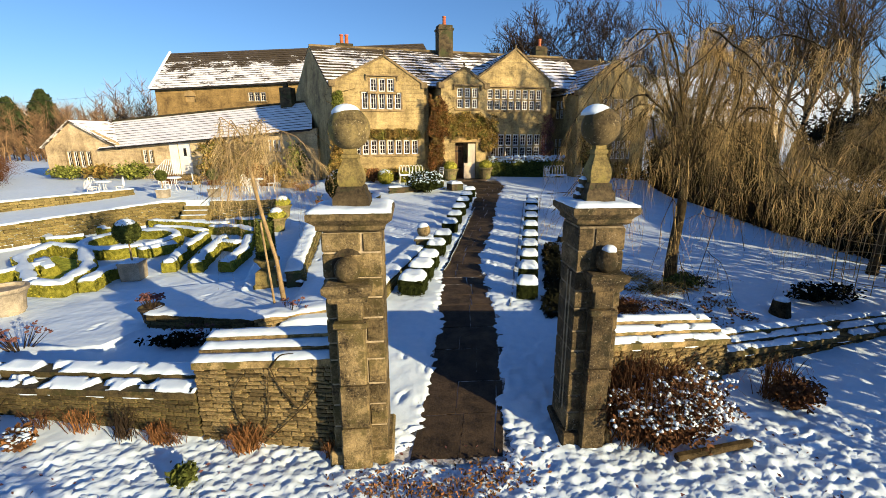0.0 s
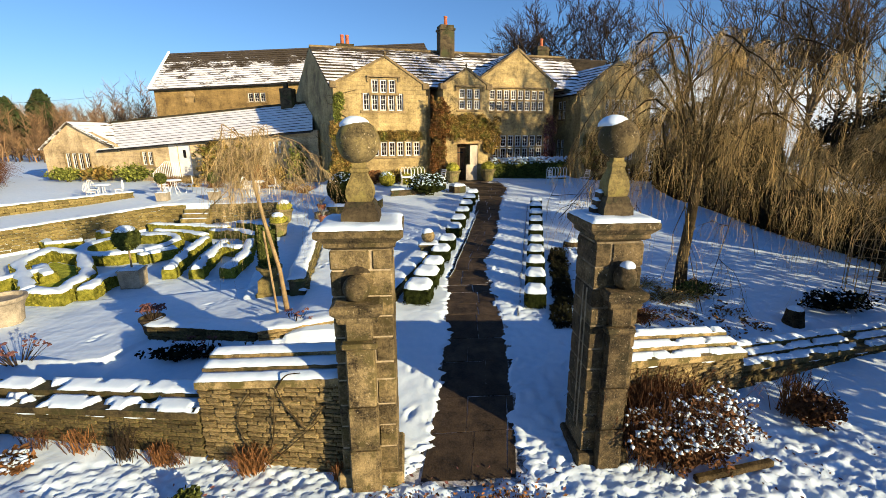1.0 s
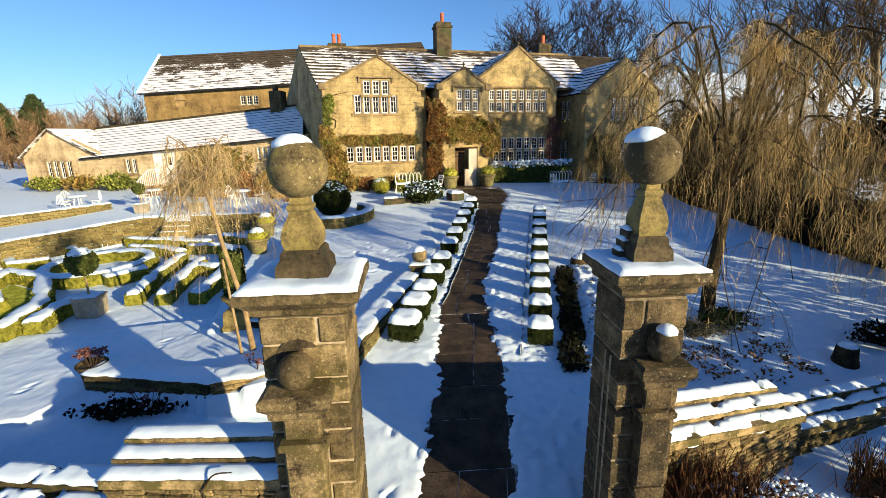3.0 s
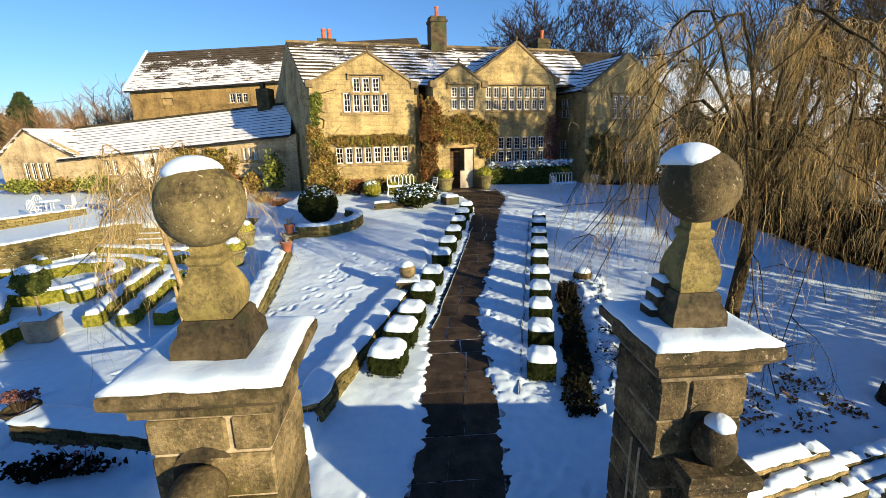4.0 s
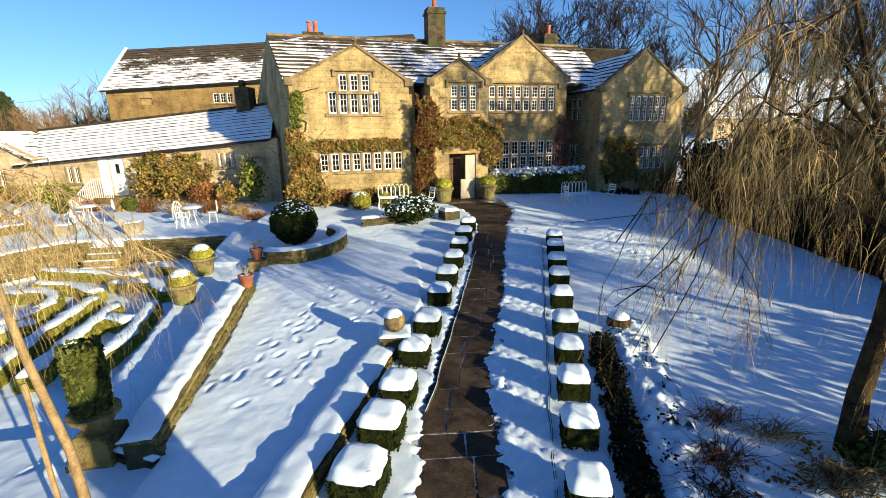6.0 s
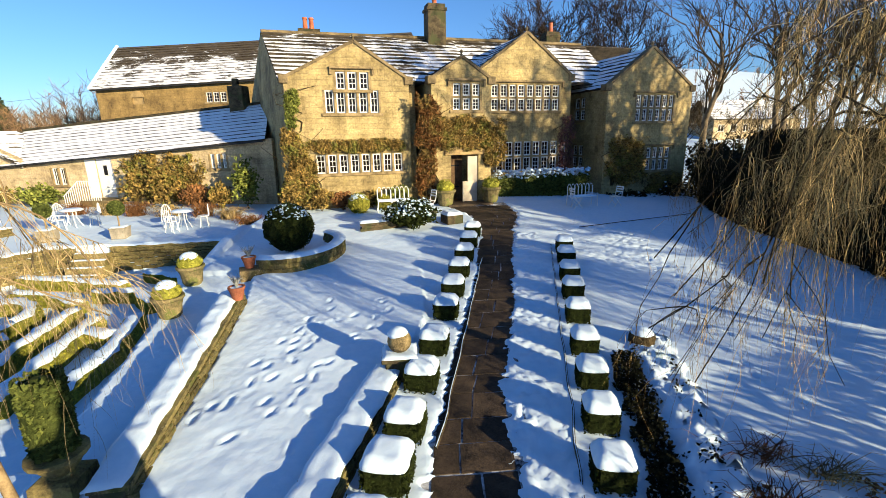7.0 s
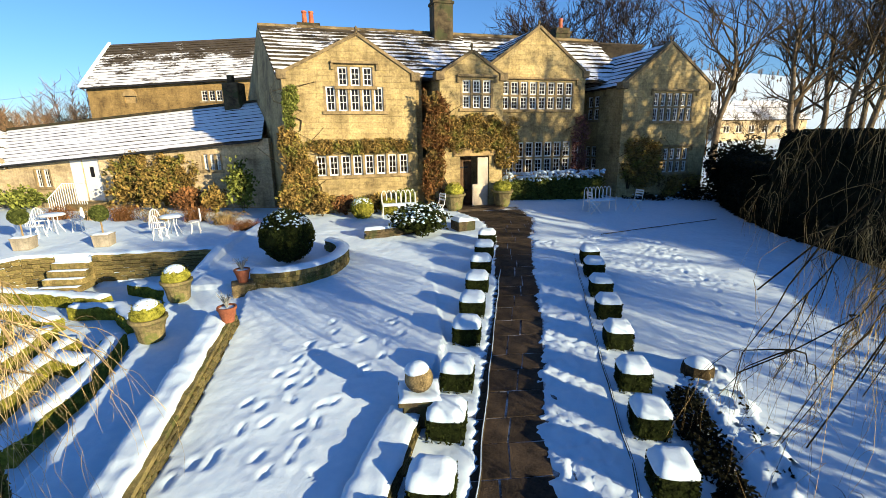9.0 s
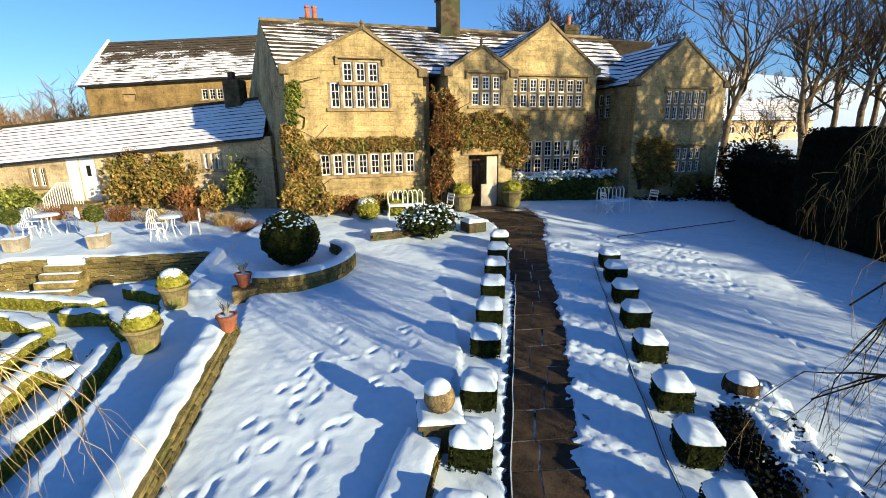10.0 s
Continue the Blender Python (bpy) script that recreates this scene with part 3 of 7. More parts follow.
wall_run((21.7, 11.0), (-1.7, 11.0), -0.6, 6.0, 6.0, HOUSE)

# roofs
def gable_roof(x0, x1, eave, apex, y0, y1, mats, courses=9, ov=0.12):
    ax, az = apex
    for xe in (x0 - ov, x1 + ov):
        ze = eave - ov * (az - eave) / abs(ax - xe)
        part("roof", roof_bm((xe, y0, ze), (xe, y1, ze), (ax, y1, az), (ax, y0, az), courses), mats, house)


gable_roof(0.5, 5.7, 6.0, (3.42, 7.45), 0.3, 5.5, [ROOF_PART, SLATE])
gable_roof(6.55, 9.35, 6.0, (7.97, 6.9), -0.3, 4.5, [ROOF_SNOW, SLATE], 6)
gable_roof(9.36, 14.9, 6.5, (12.26, 8.5), 2.1, 7.5, [ROOF_SNOW, SLATE])
gable_roof(16.3, 21.7, 5.9, (18.9, 7.85), 0.9, 9.5, [ROOF_SNOW, SLATE])
part("roof", roof_bm((0.3, 0.25, 5.95), (9.6, 0.9, 5.95), (9.6, 6.0, 8.83), (-0.5, 6.0, 8.85), 13, 0.075), [ROOF_PART, SLATE], house)
part("roof", roof_bm((9.55, 2.3, 6.2), (18.2, 2.5, 6.2), (18.2, 6.01, 8.8), (9.55, 6.01, 8.83), 10, 0.075), [ROOF_PART, SLATE], house)
part("roof", roof_bm((-1.7, 11.2, 5.9), (21.7, 11.2, 5.9), (21.7, 6.0, 8.8), (-0.5, 6.0, 8.85), 8), [ROOF_PART, SLATE], house)
for w, y in ((A, 0.0), (P, -0.6), (B, 1.8), (E4, 0.6)):
    ax, az = w["apex"]
    for xe in (w["x0"], w["x1"]):
        part("coping", coping_bm((xe - (0.1 if xe < ax else -0.1), w["eave"] - 0.07), (ax, az), y=y), COPING, house)
    part("kneeler", box_bm(w["x0"] - 0.18, w["x0"] + 0.2, y - 0.08, y + 0.4, w["eave"] - 0.22, w["eave"] + 0.12, bevel=0.03), COPING, house)
    part("kneeler", box_bm(w["x1"] - 0.2, w["x1"] + 0.18, y - 0.08, y + 0.4, w["eave"] - 0.22, w["eave"] + 0.12, bevel=0.03), COPING, house)
    part("finial", lathe_bm([(0.05, 0), (0.04, 0.08), (0.075, 0.14), (0.065, 0.2), (0.015, 0.27)], 8, (ax, y + 0.12, az + 0.06)), COPING, house)

# chimneys
def chimney(x, y, z0, z1, w, d, pots, name="chimney"):
    ch = part(name, square_lathe([(0.5, z0), (0.5, z1 - 0.35), (0.56, z1 - 0.33), (0.56, z1 - 0.2), (0.48, z1 - 0.18), (0.48, z1)]), DARK_STONE, house)
    bmesh_scale(ch, x, y, w, d)
    for i in range(pots):
        part("chimney_pot", lathe_bm([(0.13, z1), (0.11, z1 + 0.5), (0.14, z1 + 0.52), (0.13, z1 + 0.6)], 10, (x + (i - (pots - 1) / 2) * 0.34, y, 0)), POT_RED, ch)
    return ch


def bmesh_scale(ob, x, y, w, d):
    for v in ob.data.vertices:
        v.co = (x + v.co.x * w, y + v.co.y * d, v.co.z)


part("ridge", box_bm(-0.5, 18.0, 5.86, 6.16, 8.78, 8.93, bevel=0.03), COPING, house)
chimney(8.55, 5.6, 8.2, 10.45, 1.0, 0.9, 1)
chimney(17.6, 9.0, 7.4, 10.1, 1.0, 0.8, 1)
chimney(1.9, 7.4, 8.2, 9.3, 1.2, 0.7, 2)

# ---------------------------------------------------------------- low wing and barn
LOW_M = pose(-6 - 20 * 0.98206, 29.8 + 20 * 0.18856, 0, 0, 0, -10.87)
wing = empty("low_wing", LOW_M, "long low cottage wing of pale stone with a snowy slate roof", "house")


def slope_panel(x0, x1, z0, za, zb, holes, y0, y1, mat, parent):
    return part("wall", panel_bm([(x0, z0), (x1, z0), (x1, zb), (x0, za)], [rect(*h) for h in holes], y0, y1), mat, parent)


slope_panel(6.4, 20.2, 0.0, 2.55, 3.62, [(7.95, 8.8, 1.42, 2.3), (10.6, 11.5, 0.75, 2.75), (16.85, 17.8, 2.2, 2.92)], 0, 0.3, LOW_HOUSE, wing)
gable_front(wing, "wall", 0.8, 6.39, -0.3, 2.65, (3.1, 4.2), 0.0, [(2.3, 4.2, 1.12, 2.2)], LOW_HOUSE, 0.3)
mullioned(wing, 2.3, 4.2, 1.12, 2.2, 4, hood=False)
mullioned(wing, 7.95, 8.8, 1.42, 2.3, 2, hood=False)
mullioned(wing, 16.85, 17.8, 2.2, 2.92, 3, hood=False)
wdoor = part("door", box_bm(10.6, 11.5, 0.06, 0.12, 0.75, 2.75, bevel=0.01), WHITE, wing, "white-painted cottage door with a narrow glazed slot")
part("pane", box_bm(10.95, 11.15, 0.05, 0.075, 1.9, 2.4), GLASS, wdoor)
part("surround", box_bm(10.0, 10.598, -0.006, 0.1, 0.75, 2.7), WHITE, wing, "whitewashed wall patch beside the door")
part("roof", roof_bm((5.0, -0.22, 2.35), (20.0, -0.22, 3.58), (18.6, 3.5, 5.5), (3.1, 3.5, 4.25), 11, 0.026), [ROOF_LOW, SLATE], wing)
ridge = part("ridge", box_bm(3.1, 18.6, 3.36, 3.66, 4.24, 4.36, bevel=0.02), DARK_STONE, wing)
for v in ridge.data.vertices:
    v.co.z += (v.co.x - 3.1) / 15.5 * 1.25
part("roof", roof_bm((0.6, 7.2, 2.4), (20.0, 7.2, 3.6), (18.6, 3.5, 5.5), (3.1, 3.5, 4.25), 8), [ROOF_LOW, EDGE_SNOW], wing)
part("roof", roof_bm((0.6, -0.2, 2.45), (0.6, 7.0, 2.45), (3.1, 7.0, 4.25), (3.1, -0.2, 4.25), 8), [ROOF_LOW, EDGE_SNOW], wing)
part("roof", roof_bm((6.6, -0.2, 2.4), (6.6, 3.0, 2.4), (3.1, 3.0, 4.25), (3.1, -0.2, 4.25), 8), [ROOF_LOW, EDGE_SNOW], wing)
part("wall", box_bm(0.8, 1.1, 0.302, 7.0, -0.3, 2.6), LOW_HOUSE, wing)
part("wall", box_bm(1.102, 20.0, 6.7, 7.0, -0.3, 2.6), LOW_HOUSE, wing)
gutter = part("gutter", box_bm(5.2, 19.9, -0.34, -0.24, 2.33, 2.41), IRON, wing)
for v in gutter.data.vertices:
    v.co.z += (v.co.x - 5.2) / 14.7 * 1.13

# squat stack on the ridge beside the barn
part("chimney", box_bm(16.55, 17.4, 2.9, 3.7, 4.4, 6.4, bevel=0.04), DARK_STONE, wing, "dark sooty stone stack")
part("chimney_pot", box_bm(16.7, 16.98, 3.2, 3.5, 6.4, 6.8, bevel=0.03), DARK_STONE, wing)

BARN_M = pose(-24.8, 48.54, 0, 0, 0, -7.35)
barn = empty("stone_barn", BARN_M, "tall old stone barn with patchy snow on its slate roof", "barn")
slope_panel(0, 28, 0, 7.75, 8.7, [(3.0, 4.0, 6.45, 7.0), (9.3, 11.1, 6.5, 7.3)], 0, 0.5, BARN, barn)
part("roof", roof_bm((-0.3, -0.3, 7.65), (28, -0.3, 8.7), (26, 5, 12.4), (-1.1, 5, 11.8), 16), [ROOF_BARN, SLATE], barn)
part("roof", roof_bm((-0.3, 10.3, 7.65), (28, 10.3, 8.7), (26, 5, 12.4), (-1.1, 5, 11.8), 10), [ROOF_BARN, SLATE], barn)
verge = bmesh.new()
add_tube(verge, [(-0.32, -0.32, 7.72), (-0.75, 2.4, 9.85), (-1.1, 5.0, 11.92)], [0.13, 0.13, 0.13], 6)
part("verge", verge, SNOW, barn, "snow along the verge")
barn_end = part("wall", panel_bm([(0, 0), (9.5, 0), (9.5, 7.7), (4.5, 11.7), (0, 7.7)], [], 0, 0.4), BARN, barn)
barn_end.matrix_basis = pose(0.41, 0.502, 0, 0, 0, 90)
mullioned(barn, 9.3, 11.1, 6.5, 7.3, 3, hood=False)
part("arch", panel_bm([(2.9, 7.0), (4.1, 7.0), (4.0, 7.3), (3.75, 7.5), (3.5, 7.56), (3.25, 7.5), (3.0, 7.3)], [], -0.05, 0.1), DRESSED, barn)
part("blocked_opening", box_bm(3.0, 4.0, 0.1, 0.3, 6.45, 7.0), DRESSED, barn)
gutter = part("gutter", box_bm(-0.2, 27, -0.42, -0.3, 7.55, 7.65), IRON, barn)
for v in gutter.data.vertices:
    v.co.z += v.co.x / 28 * 1.0

# ---------------------------------------------------------------- gate piers
MORTAR = two_tone("pale_lime_mortar", (0.19, 0.155, 0.095), (0.46, 0.385, 0.25), 6, 40)

DARK_MORTAR = two_tone("sooty_lime_mortar", (0.05, 0.04, 0.025), (0.24, 0.195, 0.12), 6, 40)


def gate_pier(x, y, inner):
    """inner: +1 where the path lies towards +x. Blocks, cap, pedestal and ball."""
    g = gz(x, y) - 0.06
    pier = empty("gate_pier", pose(x, y, 0), "weathered stone gate pier with a snow-capped ball finial", "gate pier", "gate piers")
    stone = GREY_STONE if inner > 0 else SOOT_STONE
    rng = random.Random(5 + int(x * 10))
    part("core", box_bm(-0.352, 0.352, -0.352, 0.352, g, 1.95), MORTAR if inner > 0 else DARK_MORTAR, pier)
    z, i = g + 0.2, 0
    part("plinth", box_bm(-0.44, 0.44, -0.46, 0.44, g - 0.1, g + 0.2, bevel=0.03), stone, pier)
    while z < 1.9:
        h = min(rng.uniform(0.24, 0.36), 1.97 - z)
        s = (0.12 if i % 2 else -0.04) * inner
        for a, b in ((-0.36, s), (s, 0.36)):
            part("block", box_bm(a + (0.015 if a > -0.3 else -rng.uniform(0.004, 0.012)), b + (-0.015 if b < 0.3 else rng.uniform(0.004, 0.012)), -0.366 - rng.uniform(0, 0.015), 0.366, z + 0.012, z + h - 0.012, bevel=0.016), stone, pier)
        z += h
        i += 1
    # attached pilaster with its capital and ball
    ox = -0.05 * inner
    stages = ((g, g + 0.62, 0.2), (g + 0.634, g + 1.25, 0.19), (g + 1.264, 0.74, 0.18), (0.754, 0.83, 0.225), (0.844, 1.12, 0.165))
    for z0, z1, hw in stages:
        part("pilaster", box_bm(ox - hw, ox + hw, -0.37 - hw * 0.95, -0.382, z0, z1, bevel=0.022), stone, pier)
    part("capital", square_lathe([(0.22, 1.12), (0.24, 1.15), (0.24, 1.20), (0.30, 1.27), (0.30, 1.34), (0.26, 1.36)], (ox, -0.4, 0)), stone, pier)
    part("small_ball", ball_bm((ox, -0.50, 1.52), 0.165, 3), stone, pier, smooth=True)
    if inner < 0:
        part("snow", cap_bm((ox + 0.03, -0.50, 1.535), 0.17, 0.72), SNOW, pier, "snow cap", smooth=True)
        for yy in (-0.2, -0.06):
            part("fillet", box_bm(-0.39, -0.373, yy, yy + 0.012, g + 0.5, 1.3), MORTAR, pier, "pale moulded fillet")
    # flat arched plate; its dark stone colour stands for the shade in a recess
    part("niche", panel_bm([(ox - 0.2, 1.40)] + [(ox + 0.2 * math.cos(math.pi * (1 - k / 10)), 1.56 + 0.2 * math.sin(math.pi * (1 - k / 10))) for k in range(11)] + [(ox + 0.2, 1.40)], [], -0.378, -0.366), DARK_STONE, pier, "dark arched plate standing for the shade of a recess behind the ball")
    # cornice and top
    part("cap", square_lathe([(0.37, 1.97), (0.42, 2.0), (0.42, 2.05), (0.515, 2.13), (0.515, 2.20), (0.49, 2.215)]), stone, pier)
    part("snow", snow_slab(-0.5, 0.5, -0.5, 0.5, 2.215, 0.05), SNOW, pier, "snow on the cap", smooth=True)
    # square pedestal with a waisted profile
    part("base", square_lathe([(0.215, 2.2), (0.23, 2.25), (0.222, 2.36), (0.2, 2.4), (0.185, 2.42), (0.18, 2.47), (0.16, 2.5)]), DARK_STONE, pier, "dark stepped base")
    part("pedestal", square_lathe([(0.145, 2.5), (0.162, 2.56), (0.164, 2.63), (0.145, 2.70), (0.112, 2.77), (0.09, 2.83), (0.105, 2.85), (0.105, 2.885), (0.08, 2.90), (0.078, 2.99)]), LICHEN, pier, "yellow-lichened waisted pedestal")
    if inner < 0:      # stepped stone behind the pedestal
        for k, (w_, h_) in enumerate(((0.13, 0.12), (0.09, 0.22), (0.05, 0.32))):
            part("step", box_bm(-0.16 - w_, -0.10 - w_, 0.0, 0.2, 2.2, 2.21 + h_, bevel=0.012), DARK_STONE, pier)
            part("snow", snow_slab(-0.16 - w_, -0.10 - w_, 0.0, 0.2, 2.21 + h_, 0.035, 0.05), SNOW, pier, "snow on the step", smooth=True)
    if inner < 0:      # this pier is the slimmer of the two
        for p in pier.children:
            for v in p.data.vertices:
                v.co.x *= 0.86
                v.co.y *= 0.86
                if v.co.z > 2.5:
                    v.co.z += 0.04 * min(1, (v.co.z - 2.5) / 0.4)
        part("ball", ball_bm((0, 0, 3.22), 0.25, 4), SOOT_BALL, pier, "soot-dark ball", smooth=True)
        part("snow", cap_bm((-0.05, 0.04, 3.235), 0.252, 0.58), SNOW, pier, "snow cap", smooth=True)
    else:
        part("ball", ball_bm((0, 0, 3.2), 0.26, 4), BALL_STONE, pier, smooth=True)
        part("snow", cap_bm((-0.03, 0.03, 3.215), 0.262, 0.68), SNOW, pier, "snow cap", smooth=True)
    return pier


def ball_bm(at, r, sub=3):
    bm = bmesh.new()
    add_ball(bm, at, r, sub)
    return bm


def cap_bm(at, r, cut):
    """A cap of snow on top of a ball: the part above cut * r, with an uneven rim."""
    bm = bmesh.new()
    seg, rows = 24, 7
    top = bm.verts.new((at[0], at[1], at[2] + r + 0.02))
    prev = None
    for j in range(1, rows + 1):
        ring = []
        for i in range(seg):
            a = 2 * math.pi * i / seg
            lim = math.acos(cut) * (1 + 0.16 * noise.noise(Vector((math.cos(a) * 1.3, math.sin(a) * 1.3, at[0]))))
            t = lim * j / rows
            rr = r + 0.025 * (1 - (j / rows) ** 3) - (0.012 if j == rows else 0)
            ring.append(bm.verts.new((at[0] + rr * math.sin(t) * math.cos(a), at[1] + rr * math.sin(t) * math.sin(a), at[2] + rr * math.cos(t))))
        for i in range(seg):
            if prev:
                bm.faces.new((prev[i], ring[i], ring[(i + 1) % seg], prev[(i + 1) % seg]))
            else:
                bm.faces.new((top, ring[i], ring[(i + 1) % seg]))
        prev = ring
    bm.faces.new(prev[::-1])
    return bm


def snow_slab(x0, x1, y0, y1, z, h, step=0.07, keep=None):
    """A soft uneven layer of snow with rounded edges."""
    bm = bmesh.new()
    nx, ny = max(3, int((x1 - x0) / step)), max(3, int((y1 - y0) / step))
    top = []
    for j in range(ny + 1):
        row = []
        for i in range(nx + 1):
            x, y = x0 + (x1 - x0) * i / nx, y0 + (y1 - y0) * j / ny
            edge = i in (0, nx) or j in (0, ny)
            n = noise.noise(Vector((x * 5, y * 5, z))) * 0.3 + noise.noise(Vector((x * 13, y * 13, z))) * 0.15
            jx = noise.noise(Vector((x * 7, y * 7, z + 3))) * 0.02 if edge else 0
            row.append(bm.verts.new((x + jx, y + jx, z + (h * (0.35 if edge else 1) * (1 + n)))))
        top.append(row)
    for j in range(ny):
        for i in range(nx):
            bm.faces.new((top[j][i], top[j][i + 1], top[j + 1][i + 1], top[j + 1][i]))
    rim = [top[0][i] for i in range(nx + 1)] + [top[j][nx] for j in range(1, ny + 1)] + [top[ny][i] for i in range(nx - 1, -1, -1)] + [top[j][0] for j in range(ny - 1, 0, -1)]
    low = [bm.verts.new((v.co.x, v.co.y, z - 0.002)) for v in rim]
    k = len(rim)
    for i in range(k):
        bm.faces.new((low[i], low[(i + 1) % k], rim[(i + 1) % k], rim[i]))
    return bm


gate_pier(-0.71, 5.8, 1)
gate_pier(2.54, 5.88, -1)

# ---------------------------------------------------------------- garden walls
def stone_wall(name, p0, p1, bot, top, thick, label, course=0.062, length=0.22, seed=1, mat=None, snow=0.05, back=False, coping=None, lip=-0.06):
    """A coursed wall: bot and top are (start, end) heights; the stones of the front face are pieces."""
    a, b = Vector((*p0, 0)), Vector((*p1, 0))
    L = (b - a).length
    ang = math.atan2(b.y - a.y, b.x - a.x)
    w = empty(name, Matrix.Translation(a) @ Matrix.Rotation(ang, 4, "Z"), label, "garden wall")
    rng = random.Random(seed)
    zb, zt = lambda x: bot[0] + (bot[1] - bot[0]) * x / L, lambda x: top[0] + (top[1] - top[0]) * x / L
    bm = panel_bm([(0, zb(0) - 0.15), (L, zb(L) - 0.15), (L, zt(L)), (0, zt(0))], [], 0.03, thick)
    part("core", bm, DARK_STONE, w)
    shapes = [stone_bm(rng) for _ in range(6)]
    meshes = []
    for s in shapes:
        me = bpy.data.meshes.new("stone")
        s.to_mesh(me); s.free()
        me.materials.append(mat or WALL_STONE)
        meshes.append(me)
    n = max(1, round(((top[0] - bot[0]) + (top[1] - bot[1])) / 2 / course))
    for i in range(n):
        x = -rng.uniform(0, length * 0.5)
        while x < L - 0.02:
            l = rng.uniform(0.55, 1.5) * length
            x0, x1 = max(x, 0), min(x + l, L)
            if x1 - x0 > 0.04:
                m = (x0 + x1) / 2
                z0 = zb(m) + (zt(m) - zb(m)) * i / n
                hh = (zt(m) - zb(m)) / n
                o = new("stone", meshes[rng.randrange(6)])
                o.parent = w
                o.matrix_basis = Matrix.LocRotScale((m, rng.uniform(-0.022, 0.012), z0 + hh / 2), Euler((0, rng.uniform(-0.02, 0.02), 0)), (x1 - x0 - 0.012, 0.12, hh - 0.010))
            x += l
    if coping is None and snow:
        sb = snow_slab(-0.03, L + 0.03, lip, thick + 0.05, 0.0, snow)
        for v in sb.verts:
            v.co.y += 0.05 * noise.noise(Vector((v.co.x * 2.3, v.co.y * 1.5, seed)))
            v.co.z += zt(min(max(v.co.x, 0), L)) + 0.075 + 0.03 * noise.noise(Vector((v.co.x * 2.1, v.co.y * 3, seed))) + 0.02 * noise.noise(Vector((v.co.x * 6, v.co.y * 6, seed)))
        cp = panel_bm([(0, zt(0)), (L, zt(L)), (L, zt(L) + 0.075), (0, zt(0) + 0.075)], [], -0.04, thick + 0.03)
        part("coping", cp, mat or WALL_STONE, w)
        part("snow", sb, SNOW, w, "snow on the coping", smooth=True)
    return w, zt, L


def stone_bm(rng):
    """A unit stone, centred, slightly rounded and irregular."""
    bm = bmesh.new()
    add_box(bm, -0.5, 0.5, -0.5, 0.5, -0.5, 0.5)
    for v in bm.verts:
        v.co += Vector((rng.uniform(-0.03, 0.03), rng.uniform(-0.15, 0.1), rng.uniform(-0.07, 0.07)))
    bmesh.ops.bevel(bm, geom=bm.edges[:], offset=0.07, segments=1, affect="EDGES")
    return bm


def weathered_coping(w, zt, L, thick, steps, drop, mat=None, cover=1.0):
    """Stepped, sloping coping stones with snow on each step."""
    d = (thick + 0.16) / steps
    for k in range(steps):
        y0 = -0.10 + k * d
        z = k * drop
        bm = panel_bm([(0, zt(0) + z - 0.02), (L, zt(L) + z - 0.02), (L, zt(L) + z + 0.08), (0, zt(0) + z + 0.08)], [], y0, y0 + d + (0.08 if k < steps - 1 else 0.0))
        part("coping", bm, mat or WALL_STONE, w)
        sb = snow_slab(0.0, L, y0 + 0.012, y0 + d - 0.012, 0.0, 0.034, 0.07 if cover == 1 else 0.045)
        for v in sb.verts:
            v.co.z += zt(min(max(v.co.x, 0), L)) + z + 0.08 + max(0, (v.co.y - y0)) * 0.25
            if cover < 1 and noise.noise(Vector((v.co.x * 1.7, k * 3, 1))) + 0.7 * noise.noise(Vector((v.co.x * 5, v.co.y * 6, k))) > cover * 0.25 + 0.1 * k:
                v.co.z -= 0.12
        part("snow", sb, SNOW, w, "snow on the coping", smooth=True)


w, zt, L = stone_wall("garden_wall", (-3.1, 6.05), (-1.07, 5.68), (-1.38, -1.33), (-0.08, 0.10), 0.5, "honey-coloured coursed stone wall with snowy stepped coping beside the gate", seed=3, coping=1)
weathered_coping(w, zt, L, 0.45, 3, 0.10)
w, zt, L = stone_wall("garden_wall", (-9.0, 7.3), (-3.12, 6.06), (-1.5, -1.36), (-0.85, -0.56), 0.45, "low mossy coursed stone wall with broken snow on top", seed=4, coping=1, mat=MOSSY_WALL)
weathered_coping(w, zt, L, 0.4, 2, 0.12, MOSSY_WALL, 0.55)
w, zt, L = stone_wall("garden_wall", (2.82, 5.9), (5.5, 6.85), (-1.3, -1.4), (0.04, -0.4), 0.5, "coursed stone wall with snowy stepped coping beside the gate", seed=5, coping=1)
weathered_coping(w, zt, L, 0.45, 3, 0.10, None, 0.95)
w, zt, L = stone_wall("garden_wall", (5.52, 6.95), (11.5, 8.4), (-1.4, -1.5), (-0.72, -1.0), 0.45, "low coursed stone wall with snow along its coping", seed=6, coping=1, mat=MOSSY_WALL)
weathered_coping(w, zt, L, 0.4, 3, 0.08, MOSSY_WALL, 0.8)

# lawn walls
stone_wall("low_wall", (-2.8, 11.35), (-3.3, 17.0), (-0.55, -0.16), (-0.32, 0.12), 0.42, "low mossy dry-stone wall edging the lawn under deep snow", 0.085, 0.3, 7, LAWN_WALL, 0.07, lip=0.03)
stone_wall("low_wall", (-3.5, 11.62), (-2.83, 11.34), (-0.82, -0.78), (-0.66, -0.62), 0.36, "low dry-stone wall edging the raised bank under snow", 0.07, 0.28, 8, DARK_STONE, 0.07)
stone_wall("low_wall", (-0.98, 9.2), (0.40, 13.75), (-0.75, -0.48), (-0.42, -0.3), 0.4, "low stone retaining wall beside the clipped box under snow", 0.08, 0.28, 9, LAWN_WALL, 0.05)
